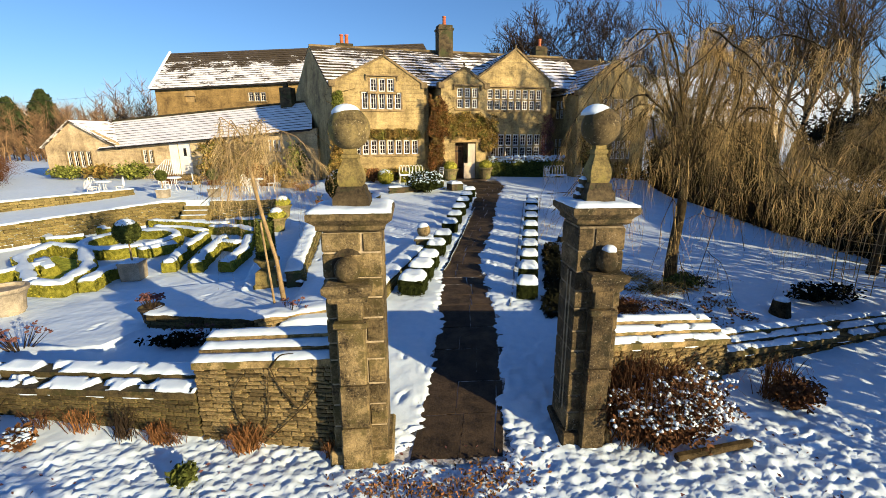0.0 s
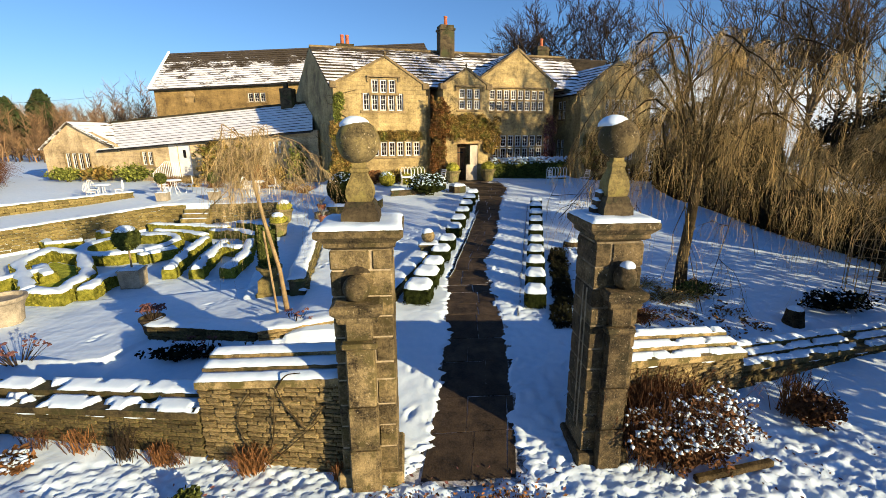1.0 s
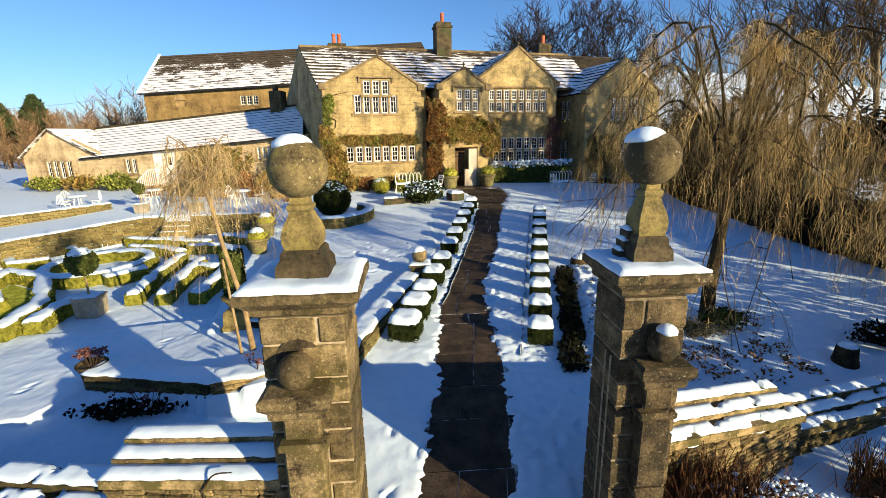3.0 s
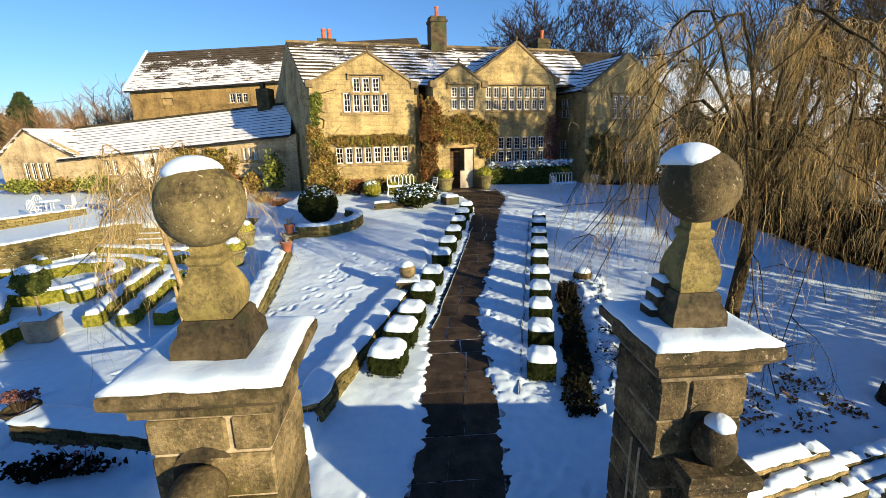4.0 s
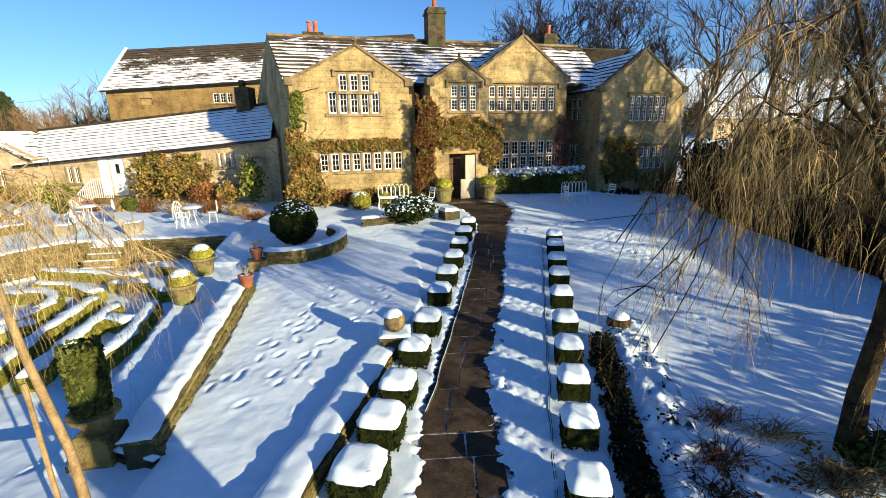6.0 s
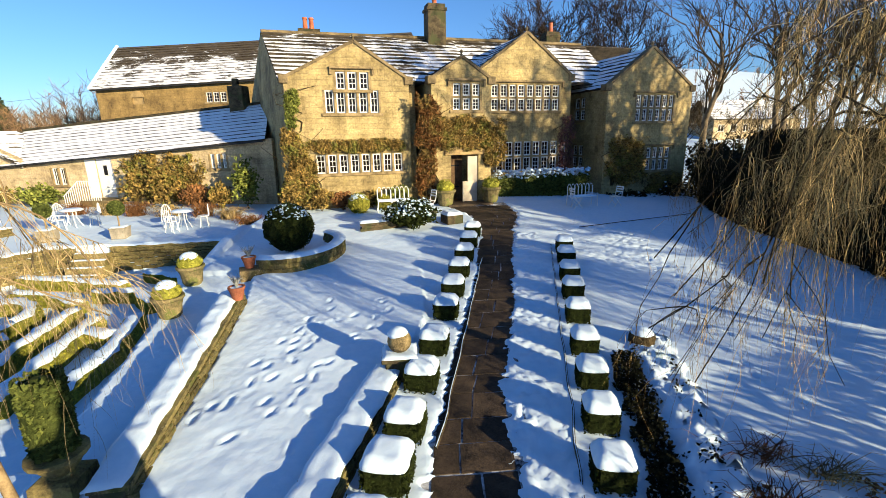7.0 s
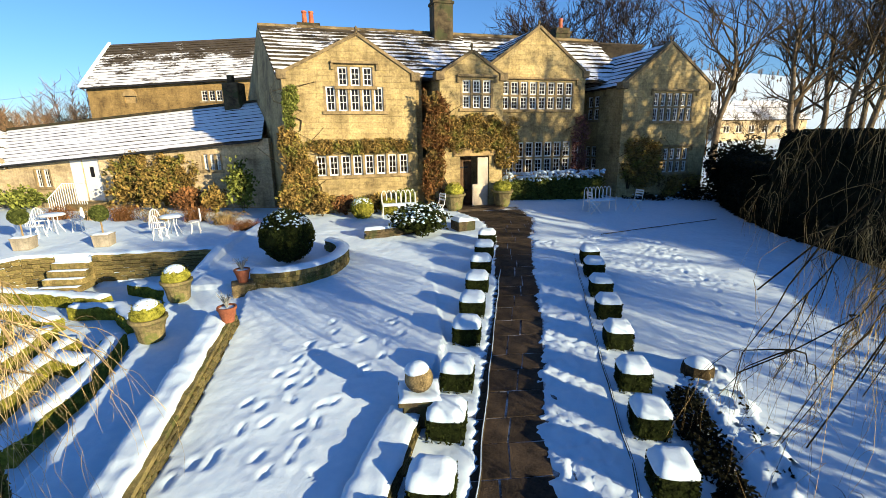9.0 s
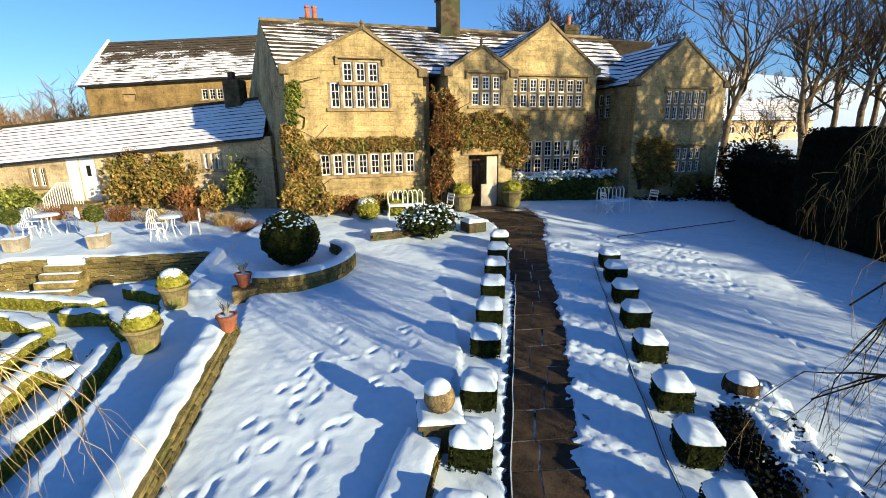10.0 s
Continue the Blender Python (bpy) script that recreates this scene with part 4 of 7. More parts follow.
stone_wall("low_wall", (-3.2, 8.75), (-0.98, 9.2), (-1.12, -1.05), (-0.57, -0.45), 0.4, "low mossy stone retaining wall at the front of the lawn", 0.07, 0.26, 10, WALL_STONE, 0.05)

stone_wall("low_wall", (-5.7, 9.48), (-3.22, 8.78), (-1.2, -1.12), (-0.66, -0.57), 0.4, "low dark stone retaining wall in front of the parterre", 0.08, 0.26, 12, MOSSY_WALL, 0.05)

# ---------------------------------------------------------------- clipped box
def box_bush(x, y, w, h, seed, label="square clipped box bush with a snow cap beside the path"):
    rng = random.Random(seed)
    b = empty("box_bush", pose(x, y, gz(x, y) - 0.03, 0, 0, -14), label, "clipped bush", "clipped box along the path")
    bm = bmesh.new()
    add_box(bm, -w / 2, w / 2, -w / 2, w / 2, 0, h)
    bmesh.ops.bevel(bm, geom=bm.edges[:], offset=w * 0.12, segments=2, affect="EDGES")
    bmesh.ops.subdivide_edges(bm, edges=bm.edges[:], cuts=3, use_grid_fill=True)
    for v in bm.verts:
        p = v.co + Vector((seed, 0, 0))
        v.co += v.co.normalized() * (noise.noise(p * 8) * 0.03 + noise.noise(p * 25) * 0.025)
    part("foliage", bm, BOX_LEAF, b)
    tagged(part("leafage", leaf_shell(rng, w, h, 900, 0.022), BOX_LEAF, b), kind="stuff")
    s = snow_slab(-w / 2 - 0.01, w / 2 + 0.01, -w / 2 - 0.01, w / 2 + 0.01, h - 0.02, 0.10, 0.08)
    for v in s.verts:
        r = max(abs(v.co.x), abs(v.co.y)) / (w / 2)
        v.co.z -= max(0, r - 0.7) * 0.10
        if abs(v.co.x) > w * 0.38 and abs(v.co.y) > w * 0.38:
            v.co.x *= 0.9
            v.co.y *= 0.9
    part("snow", s, SNOW, b, "snow cap", smooth=True)
    return b


def leaf_shell(rng, w, h, n, size=0.035):
    """Small leaves standing off the faces of a clipped block."""
    bm = bmesh.new()
    for _ in range(n):
        f = rng.randrange(4)
        u, z = rng.uniform(-w / 2, w / 2), rng.uniform(0.02, h - 0.04)
        p = [Vector((u, -w / 2, z)), Vector((w / 2, u, z)), Vector((u, w / 2, z)), Vector((-w / 2, u, z))][f]
        add_leaf(bm, p, rng, size)
    return bm


def add_leaf(bm, p, rng, size, mi=0):
    a = Vector((rng.gauss(0, 1), rng.gauss(0, 1), rng.gauss(0, 1))).normalized()
    b = a.orthogonal().normalized()
    s = size * rng.uniform(0.6, 1.4)
    bm.faces.new([bm.verts.new(p + q) for q in (-a * s, b * s * 0.5, a * s, -b * s * 0.5)]).material_index = mi


for i, y in enumerate((10.25, 11.17, 12.05, 13.2, 14.33, 15.76, 16.85, 18.0, 19.15, 20.3, 21.5)):
    box_bush(0.05 + 0.2525 * (y - 10.25), y + 0.3, (0.62, 0.58, 0.53, 0.52)[min(i, 3)], 0.46 if i < 2 else 0.43, i)
for i, y in enumerate((9.81, 10.91, 11.93, 12.95, 14.0, 15.3, 16.45, 17.5, 18.65, 19.6)):
    box_bush(2.8 + 0.275 * (y - 9.81), y + 0.3, 0.48, 0.43, 30 + i)

# ---------------------------------------------------------------- the paved path
def build_path():
    path = empty("path", None, "wet dark flagstone path with snow along its joints", "path", kind="structure")
    rng = random.Random(11)
    strip = bmesh.new()
    prev = None
    for i in range(90):
        yy = 5.3 + i * 0.245
        c, h = float(np.interp(yy, PATH_Y, PATH_X)), float(np.interp(yy, PATH_Y, PATH_W)) + 0.34
        row = [strip.verts.new((c + k * h, yy, gz(c + k * h * 0.5, yy) - 0.042)) for k in (-1, 1)]
        if prev:
            strip.faces.new((prev[0], prev[1], row[1], row[0]))
        prev = row
    part("bedding", strip, JOINT, path, "dark earth and old snow between the flags")
    y = 5.4
    while y < 26.2:
        d = rng.uniform(0.42, 0.7) if y > 9 else rng.uniform(0.7, 1.1)
        hw = float(np.interp(y, PATH_Y, PATH_W)) + 0.06
        cx = float(np.interp(y, PATH_Y, PATH_X))
        cx2 = float(np.interp(y + d, PATH_Y, PATH_X))
        cuts = sorted([-hw, hw] + [rng.uniform(-0.35, 0.35) * hw + (0.5 * hw if k else 0) for k in range(2 if hw > 0.65 else 1)])
        for a, b in zip(cuts, cuts[1:]):
            if b - a < 0.08:
                continue
            bm = bmesh.new()
            j = 0.013 if y > 9 else 0.008
            zt = gz(cx, y + d / 2) - 0.03 + rng.uniform(-0.005, 0.005)
            for zz in (zt - 0.05, zt):
                for q in ((cx + a + j, y + j), (cx + b - j, y + j), (cx2 + b - j, y + d - j), (cx2 + a + j, y + d - j)):
                    bm.verts.new((q[0] + rng.uniform(-0.01, 0.01), q[1] + rng.uniform(-0.012, 0.012), zz + (gz(q[0], q[1]) - gz(cx, y + d / 2)) + rng.uniform(-0.003, 0.003)))
            bm.verts.ensure_lookup_table()
            for q in ((3, 2, 1, 0), (4, 5, 6, 7), (0, 1, 5, 4), (1, 2, 6, 5), (2, 3, 7, 6), (3, 0, 4, 7)):
                bm.faces.new([bm.verts[i] for i in q])
            bmesh.ops.bevel(bm, geom=[e for e in bm.edges if all(v.index > 3 for v in e.verts)], offset=0.008, segments=1, affect="EDGES")
            part("flagstone", bm, PATH_STONE, path)
        y += d
    return path


build_path()

# ---------------------------------------------------------------- weeping trees
def weeping(name, base, fork, limbs, twigs, seed, mats, label, trunk_r, rise, reach, low, twig_r=0.006, sub=7, long_twig=1.0, hang=0.75, crest=0.0):
    """A weeping tree: trunk, limbs that arch over and sweep down, side branches, and combs of hanging twigs."""
    rng = random.Random(seed)
    t = empty(name, pose(*base), label, "tree")
    f = Vector(fork)
    bm = bmesh.new()
    add_tube(bm, [Vector((0, 0, -0.1)), f * 0.3 + Vector((rng.uniform(-0.06, 0.06), 0.03, 0)), f * 0.65, f], [trunk_r * 1.35, trunk_r, trunk_r * 0.88, trunk_r * 0.8], 10)
    part("trunk", bm, mats[0], t, smooth=True)
    lines = []
    jit = lambda s: Vector((rng.gauss(0, s), rng.gauss(0, s), rng.gauss(0, s)))
    for k in range(limbs):
        a = 2 * math.pi * (k * 0.618 % 1) + rng.uniform(-0.25, 0.25)
        r = reach * rng.uniform(0.45, 1.0)
        up = rng.uniform(0.25, 1.0) * rise
        end = f.z + up - rng.uniform(low[0], low[1])
        pts, bend = [], rng.uniform(-1.3, 1.3)
        for i in range(13):
            s = i / 12
            top = min(1, s / 0.4)
            z = f.z + up * math.sin(top * math.pi / 2) if s < 0.4 else f.z + up - (f.z + up - end) * ((s - 0.4) / 0.6) ** 1.5
            aa = a + bend * s * s
            pts.append(Vector((f.x + math.cos(aa) * r * s ** 0.85, f.y + math.sin(aa) * r * s ** 0.85, z)) + (jit(0.034 * reach) if i else Vector()))
        bm = bmesh.new()
        pts = rounded(pts[::2], 2)
        add_tube(bm, pts, [max(0.008, trunk_r * 0.3 * (1 - i / 12)) for i in range(13)], 6)
        part("limb", bm, mats[0], t, smooth=True)
        lines.append(pts)
        for b in range(sub):
            i = rng.randrange(2, 12)
            tan = (pts[i + 1] - pts[i - 1]).normalized()
            d = (tan * 0.7 + Vector((rng.gauss(0, 0.7), rng.gauss(0, 0.7), rng.gauss(0.15, 0.4)))).normalized()
            l = reach * rng.uniform(0.15, 0.42)
            q = [pts[i] + d * l * s + Vector((0, 0, -l * 0.75 * s ** 2)) + jit(0.03) * (s > 0) for s in (0, 0.2, 0.4, 0.6, 0.8, 1)]
            bm = bmesh.new()
            add_tube(bm, q, [max(0.004, trunk_r * 0.075 * (1 - 0.17 * j)) for j in range(6)], 4)
            part("branch", bm, mats[0], t)
            lines.append(q)
    verts, faces = [], []

    def twig(o, d, l, r, lev, drop=1.0):
        line, cur = [], jit(0.06) * l
        ph, fq, fall = rng.uniform(0, 6), rng.uniform(3, 8), rng.uniform(0.6, 1.0) * drop
        floor = gz(base[0] + o.x, base[1] + o.y) - base[2] + 0.2
        for j in range(7):
            s = j / 6
            p = o + d * l * hang * (s - 0.4 * s * s) + Vector((0, 0, -l * fall * s ** 1.6)) + cur * (math.sin(s * fq + ph) - math.sin(ph))
            p.z = max(p.z, floor)
            line.append(p)
        add_strip(verts, faces, line, r, rng)
        if lev:
            for _ in range(rng.choice((1, 2, 3))):
                j = rng.randrange(1, 6)
                twig(line[j], ((line[j + 1] - line[j]).normalized() + jit(0.55)).normalized(), l * rng.uniform(0.25, 0.6), r * 0.75, lev - 1)

    share = [0.25 + rng.random() ** 2 for _ in lines]
    for p in rng.choices(lines, share, k=twigs):
        i = rng.randrange(1, len(p))
        o = p[i - 1].lerp(p[i], rng.random())
        tan = (p[i] - p[i - 1]).normalized()
        d = (tan * rng.uniform(0.1, 0.9) + Vector((rng.gauss(0, 0.5), rng.gauss(0, 0.5), rng.gauss(-0.1, 0.4)))).normalized()
        twig(o, d, long_twig * (0.22 + 1.35 * rng.random() ** 2.0), twig_r, 1)
    high = [q for q in lines if max(v.z for v in q) > f.z + 0.35 * rise]
    for _ in range(int(twigs * crest)):    # short arching twigs that thatch the top of the crown
        p = rng.choice(high)
        i = rng.randrange(2, min(len(p), 10))
        a = rng.uniform(0, 6.28)
        twig(p[i - 1].lerp(p[i], rng.random()), Vector((math.cos(a), math.sin(a), rng.uniform(0.0, 0.9))).normalized(), rng.uniform(0.35, 0.95), twig_r, 1, 0.7)
    me = bpy.data.meshes.new("crown")
    me.from_pydata(verts, [], faces)
    me.materials.append(mats[1])
    o = tagged(new("crown", me), kind="stuff")
    o.parent = t
    return t


def add_strip(verts, faces, line, r, rng):
    """A thin three-sided twig along a line, as plain lists."""
    k0 = len(verts)
    n = len(line)
    ph = rng.uniform(0, 6.28)
    for i, p in enumerate(line):
        rr = r * (1 - 0.75 * i / (n - 1))
        d = (line[min(i + 1, n - 1)] - line[max(i - 1, 0)]).normalized()
        a = d.orthogonal().normalized()
        b = d.cross(a)
        for k in range(3):
            q = p + (a * math.cos(ph + 2.0944 * k) + b * math.sin(ph + 2.0944 * k)) * rr
            verts.append((q.x, q.y, q.z))
    for i in range(n - 1):
        for k in range(3):
            a, b = k0 + 3 * i + k, k0 + 3 * i + (k + 1) % 3
            faces.append((a, b, b + 3, a + 3))


weeping("weeping_tree", (6.68, 10.6, gz(6.68, 10.6) - 0.05), (0.08, 0.0, 3.0), 22, 2500, 21, [BARK, TWIG], "large bare weeping tree with long hanging tan twigs", 0.13, 3.7, 3.35, (1.8, 4.4), 0.0032, 9, 1.1, 0.5, 1.35)
weeping("weeping_tree", (-3.02, 10.32, gz(-3.02, 10.32) - 0.05), (-0.62, 0.28, 3.4), 14, 800, 22, [PALE_BARK, PALE_TWIG], "young weeping tree with a pale trunk and drooping golden twigs", 0.048, 0.85, 1.7, (0.7, 1.6), 0.003, 4, 0.9)
weeping("weeping_tree", (12.6, 10.9, gz(12.6, 10.9) - 0.05), (0.1, 0.0, 2.9), 18, 2100, 23, [BARK, TWIG], "smaller bare weeping tree at the edge of the lawn", 0.11, 2.0, 2.8, (1.2, 3.2), 0.0045, 8, 1.1, 0.75, 0.5)

# ---------------------------------------------------------------- bare trees and the distance
def bare_tree(name, at, height, seed, label, spread=0.5, levels=5, r0=None, lean=(0, 0), clear=0.3, twig=None, mats=None, up=(0.5, 1.3), reach=(0.22, 0.34)):
    """A leafless tree: tapered trunk and limbs that divide again and again."""
    rng = random.Random(seed)
    tree = empty(name, pose(*at), label, "tree", "bare trees")
    r0 = r0 or height * 0.018
    verts, faces = [], []
    trunk = bmesh.new()
    tips = []
    pts = [Vector((lean[0] * s + rng.gauss(0, 0.02) * height * s, lean[1] * s + rng.gauss(0, 0.02) * height * s, height * 0.62 * s)) for s in (0, 0.2, 0.4, 0.6, 0.8, 1.0)]
    pts[0] = Vector((0, 0, -0.3))
    add_tube(trunk, pts, [r0 * (1.3 - 1.0 * s) for s in (0, 0.3, 0.45, 0.6, 0.8, 0.95)], 8)
    part("trunk", trunk, (mats or [BARK])[0], tree, smooth=True)

    def grow(o, d, length, r, lev):
        n = 5
        line, p, v = [o], o, d
        for i in range(n):
            v = (v + Vector((rng.gauss(0, 0.16), rng.gauss(0, 0.16), rng.gauss(0.06, 0.12)))).normalized()
            p = p + v * length / n
            line.append(p)
        add_strip(verts, faces, line, r, rng)
        if lev <= 0:
            return
        for k in range(rng.choice((3, 4, 4)) if lev > 1 else rng.choice((3, 4, 5))):
            i = rng.randrange(1, n + 1)
            side = Vector((rng.gauss(0, 1), rng.gauss(0, 1), rng.gauss(0.25, 0.6))).normalized()
            nd_ = ((line[i] - line[i - 1]).normalized() * (1.0 - spread * 0.5) + side * spread).normalized()
            grow(line[i], nd_, length * rng.uniform(0.5, 0.75), max(r * 0.55, twig or 0.012), lev - 1)

    for i in range(11):
        s = clear + (1 - clear) * i / 10
        q = s * 5
        k = min(int(q), 4)
        o = pts[k].lerp(pts[k + 1], q - k)
        a = rng.uniform(0, 6.28)
        d = Vector((math.cos(a), math.sin(a), rng.uniform(*up))).normalized()
        grow(o, d, height * rng.uniform(*reach), r0 * (0.75 - 0.45 * s), levels - 2)
    me = bpy.data.meshes.new("crown")
    me.from_pydata(verts, [], faces)
    me.materials.append((mats or [BARK, DARK_TWIG])[-1])
    o = tagged(new("crown", me), kind="stuff")
    o.parent = tree
    return tree


TREE_BARK = two_tone("grey_tree_bark", (0.03, 0.022, 0.014), (0.20, 0.15, 0.085), 3, 20, relief=0.8, dist=0.02)


def on_ground(x, y, dz=0.0):
    return (x, y, gz(x, y) + dz)


for i, (x, y, h) in enumerate(((13.5, 66, 15.5), (17.5, 62, 18), (22, 65, 20), (26, 60, 19), (30.5, 63, 15), (20, 72, 20))):
    bare_tree("bare_tree", on_ground(x, y), h, 40 + i, "tall leafless winter tree standing behind the house roofs", 0.62, 6, twig=0.03)
# the trees whose shadows fall across the east wing and the lawn
for i, (x, y, h) in enumerate(((27.8, 8, 20.5), (32, 14, 17), (30.5, 11, 18), (29, 14, 16))):
    bare_tree("bare_tree", on_ground(x, y), h, 53 + i, "tall leafless tree on the east side of the garden", 0.55, 5, 0.46, twig=0.018)
for i, (x, y, h, lx) in enumerate(((24.5, 42, 17, 0.5), (31.5, 42.5, 18, -1.0), (34.6, 41.5, 19, 1.5), (36.5, 42, 18, 2.6), (39.5, 38.5, 19, -2.0), (46, 40, 20, -1.5), (35.5, 47, 18, 0.6), (39.2, 48, 19, -0.5), (41.5, 47, 18, 1.2), (44.5, 46, 19, 0.4))):
    bare_tree("bare_tree", on_ground(x, y), h, 60 + i, "tall leafless tree with grey bark beyond the dark hedge", 0.52, 5, 0.25, (lx, 0), 0.42, 0.02, [TREE_BARK, TREE_TWIG], (0.6, 1.9), (0.17, 0.3))

for i, (x, y, h) in enumerate(((31, 55, 8), (34.5, 60, 9), (39, 64, 8), (43, 62, 7), (52, 70, 8), (60, 74, 9))):
    bare_tree("bare_tree", on_ground(x, y), h, 75 + i, "small leafless tree on the snowy slope by the cottages", 0.6, 5, 0.1, (0, 0), 0.25, 0.02, [TREE_BARK, TREE_TWIG])


def far_woods():
    rng = random.Random(77)
    verts, faces = [], []
    for k in range(760):
        x, y = (rng.uniform(-130, -30), rng.uniform(62, 100)) if k < 420 else (rng.uniform(-75, -30), rng.uniform(56, 66)) if k < 620 else (rng.uniform(42, 150), rng.uniform(84, 160))
        h = rng.uniform(6.5, 11) * (0.55 if 420 <= k < 620 else 0.95 if k < 420 else rng.uniform(0.12, 0.5)) * (0.8 + 0.4 * noise.noise(Vector((x * 0.05, y * 0.05, 0))))
        o = Vector((x, y, gz(x, y)))
        add_strip(verts, faces, [o, o + Vector((rng.gauss(0, 0.2), 0, h * 0.5)), o + Vector((rng.gauss(0, 0.5), 0, h))], 0.09, rng)
        for j in range(62):
            z = h * rng.uniform(0.15, 0.95)
            a, l = rng.uniform(0, 6.28), h * rng.uniform(0.08, 0.24)
            b = o + Vector((0, 0, z))
            add_strip(verts, faces, [b, b + Vector((math.cos(a) * l * 0.5, math.sin(a) * l * 0.5, l * 0.45)), b + Vector((math.cos(a) * l * 0.7 + rng.gauss(0, 0.25), math.sin(a) * l * 0.7, l * rng.uniform(0.6, 1.1)))], 0.035, rng)
    me = bpy.data.meshes.new("far_wood")
    me.from_pydata(verts, [], faces)
    me.materials.append(FAR_WOOD)
    return tagged(new("far_wood", me), "russet bare woodland on the far side of the valley", "woodland", kind="stuff")


far_woods()


def conifer(x, y, h, seed):
    rng = random.Random(seed)
    c = empty("conifer", pose(*on_ground(x, y)), "dark green conifer standing among bare woodland", "tree", "conifers")
    bm = bmesh.new()
    add_tube(bm, [(0, 0, -0.2), (0, 0, h * 0.95)], [0.2, 0.03], 6)
    part("trunk", bm, BARK, c)
    bm = bmesh.new()
    for i in range(1300):
        s = rng.random() ** 0.8
        z = h * (0.12 + 0.88 * s)
        r = h * 0.36 * (1 - s) ** 0.7 * rng.uniform(0.4, 1.1) + 0.1
        a = rng.uniform(0, 6.28)
        p = Vector((math.cos(a) * r, math.sin(a) * r, z))
        for k in range(2):
            add_leaf(bm, p + Vector((rng.gauss(0, 0.15), rng.gauss(0, 0.15), rng.gauss(0, 0.15))), rng, 0.42)
    tagged(part("crown", bm, CONIFER, c), kind="stuff")


for i, (x, y, h) in enumerate(((-60, 82, 10), (-67, 84, 9), (-71, 80, 8), (-75, 86, 9))):
    conifer(x, y, h, 90 + i)


def cottage(m, w, d, h, ridge, label, wins):
    c = empty("cottage", m, label, "house", "far cottages")
    holes = [(x, x + 1.1, 1.0, 2.1) for x in wins]
    part("wall", panel_bm([(0, -1), (w, -1), (w, h), (0, h)], [rect(*q) for q in holes], 0, 0.3), LOW_HOUSE, c)
    part("wall", panel_bm([(0, -1), (d, -1), (d, h), (d / 2, ridge), (0, h)], [], 0, 0.3), LOW_HOUSE, c).matrix_basis = pose(0.3, 0.302, 0, 0, 0, 90)
    part("roof", roof_bm((-0.3, -0.3, h - 0.1), (w + 0.3, -0.3, h - 0.1), (w + 0.3, d / 2, ridge), (-0.3, d / 2, ridge), 8), [ROOF_SNOW, SLATE], c)
    part("roof", roof_bm((-0.3, d + 0.3, h - 0.1), (w + 0.3, d + 0.3, h - 0.1), (w + 0.3, d / 2, ridge), (-0.3, d / 2, ridge), 8), [ROOF_SNOW, SLATE], c)
    for x in wins:
        win = empty("window")
        win.parent = c
        bm = bmesh.new()
        for a in (x, x + 0.5, x + 1.02):
            add_box(bm, a, a + 0.08, 0.05, 0.15, 1.0, 2.1)
        add_box(bm, x, x + 1.1, 0.04, 0.16, 2.02, 2.1)
        add_box(bm, x, x + 1.1, 0.04, 0.16, 1.0, 1.08)
        part("window_frame", bm, WHITE, win)
        part("pane", box_bm(x + 0.05, x + 1.05, 0.1, 0.12, 1.05, 2.05), GLASS, win)


cottage(pose(49.0, 76.0, gz(54, 76) + 0.2, 0, 0, 4), 15.5, 7.5, 3.0, 6.0, "honey stone cottage with a snow-covered roof beyond the garden", (0.8, 3.0, 5.2, 7.6, 9.8, 12.2))

# ---------------------------------------------------------------- tall dark hedge on the east side
def leaf_cloud(rng, n, place, size, bm=None, mi=0):
    bm = bm or bmesh.new()
    for _ in range(n):
        add_leaf(bm, place(rng), rng, size, mi)
    return bm


def tall_hedge(line, tall, label, seed):
    hedge = empty("tall_hedge", None, label, "hedge")
    rng = random.Random(seed)
    def at(s):
        q = s * (len(line) - 1)
        k = min(int(q), len(line) - 2)
        f = q - k
        return line[k][0] * (1 - f) + line[k + 1][0] * f, line[k][1] * (1 - f) + line[k + 1][1] * f
    bm = bmesh.new()
    n = 60
    rows = []
    for i in range(n + 1):
        x, y = at(i / n)
        z = gz(x, y)
        h = tall(y) + 0.12 * noise.noise(Vector((i * 0.4, 0, 0))) - z * 0.9
        row = []
        for dx, zz in ((0, -0.1), (-0.12, h * 0.5), (0.02, h * 0.92), (0.25, h), (1.3, h), (1.6, h * 0.9), (1.7, -0.1)):
            p = Vector((x + dx, y, z + zz))
            row.append(bm.verts.new(p + Vector((noise.noise(p * 1.7), noise.noise(p * 1.9), noise.noise(p * 2.3))) * 0.14))
        rows.append(row)
    for a, b in zip(rows, rows[1:]):
        for k in range(6):
            bm.faces.new((a[k], a[k + 1], b[k + 1], b[k]))
    bm.faces.new(rows[0]); bm.faces.new(rows[-1][::-1])
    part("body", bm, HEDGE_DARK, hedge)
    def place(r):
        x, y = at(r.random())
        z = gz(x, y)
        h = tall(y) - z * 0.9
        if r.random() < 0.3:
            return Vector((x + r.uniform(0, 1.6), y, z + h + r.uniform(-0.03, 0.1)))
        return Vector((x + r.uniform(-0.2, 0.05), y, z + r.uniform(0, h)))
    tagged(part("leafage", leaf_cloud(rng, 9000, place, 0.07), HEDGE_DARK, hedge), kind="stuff")


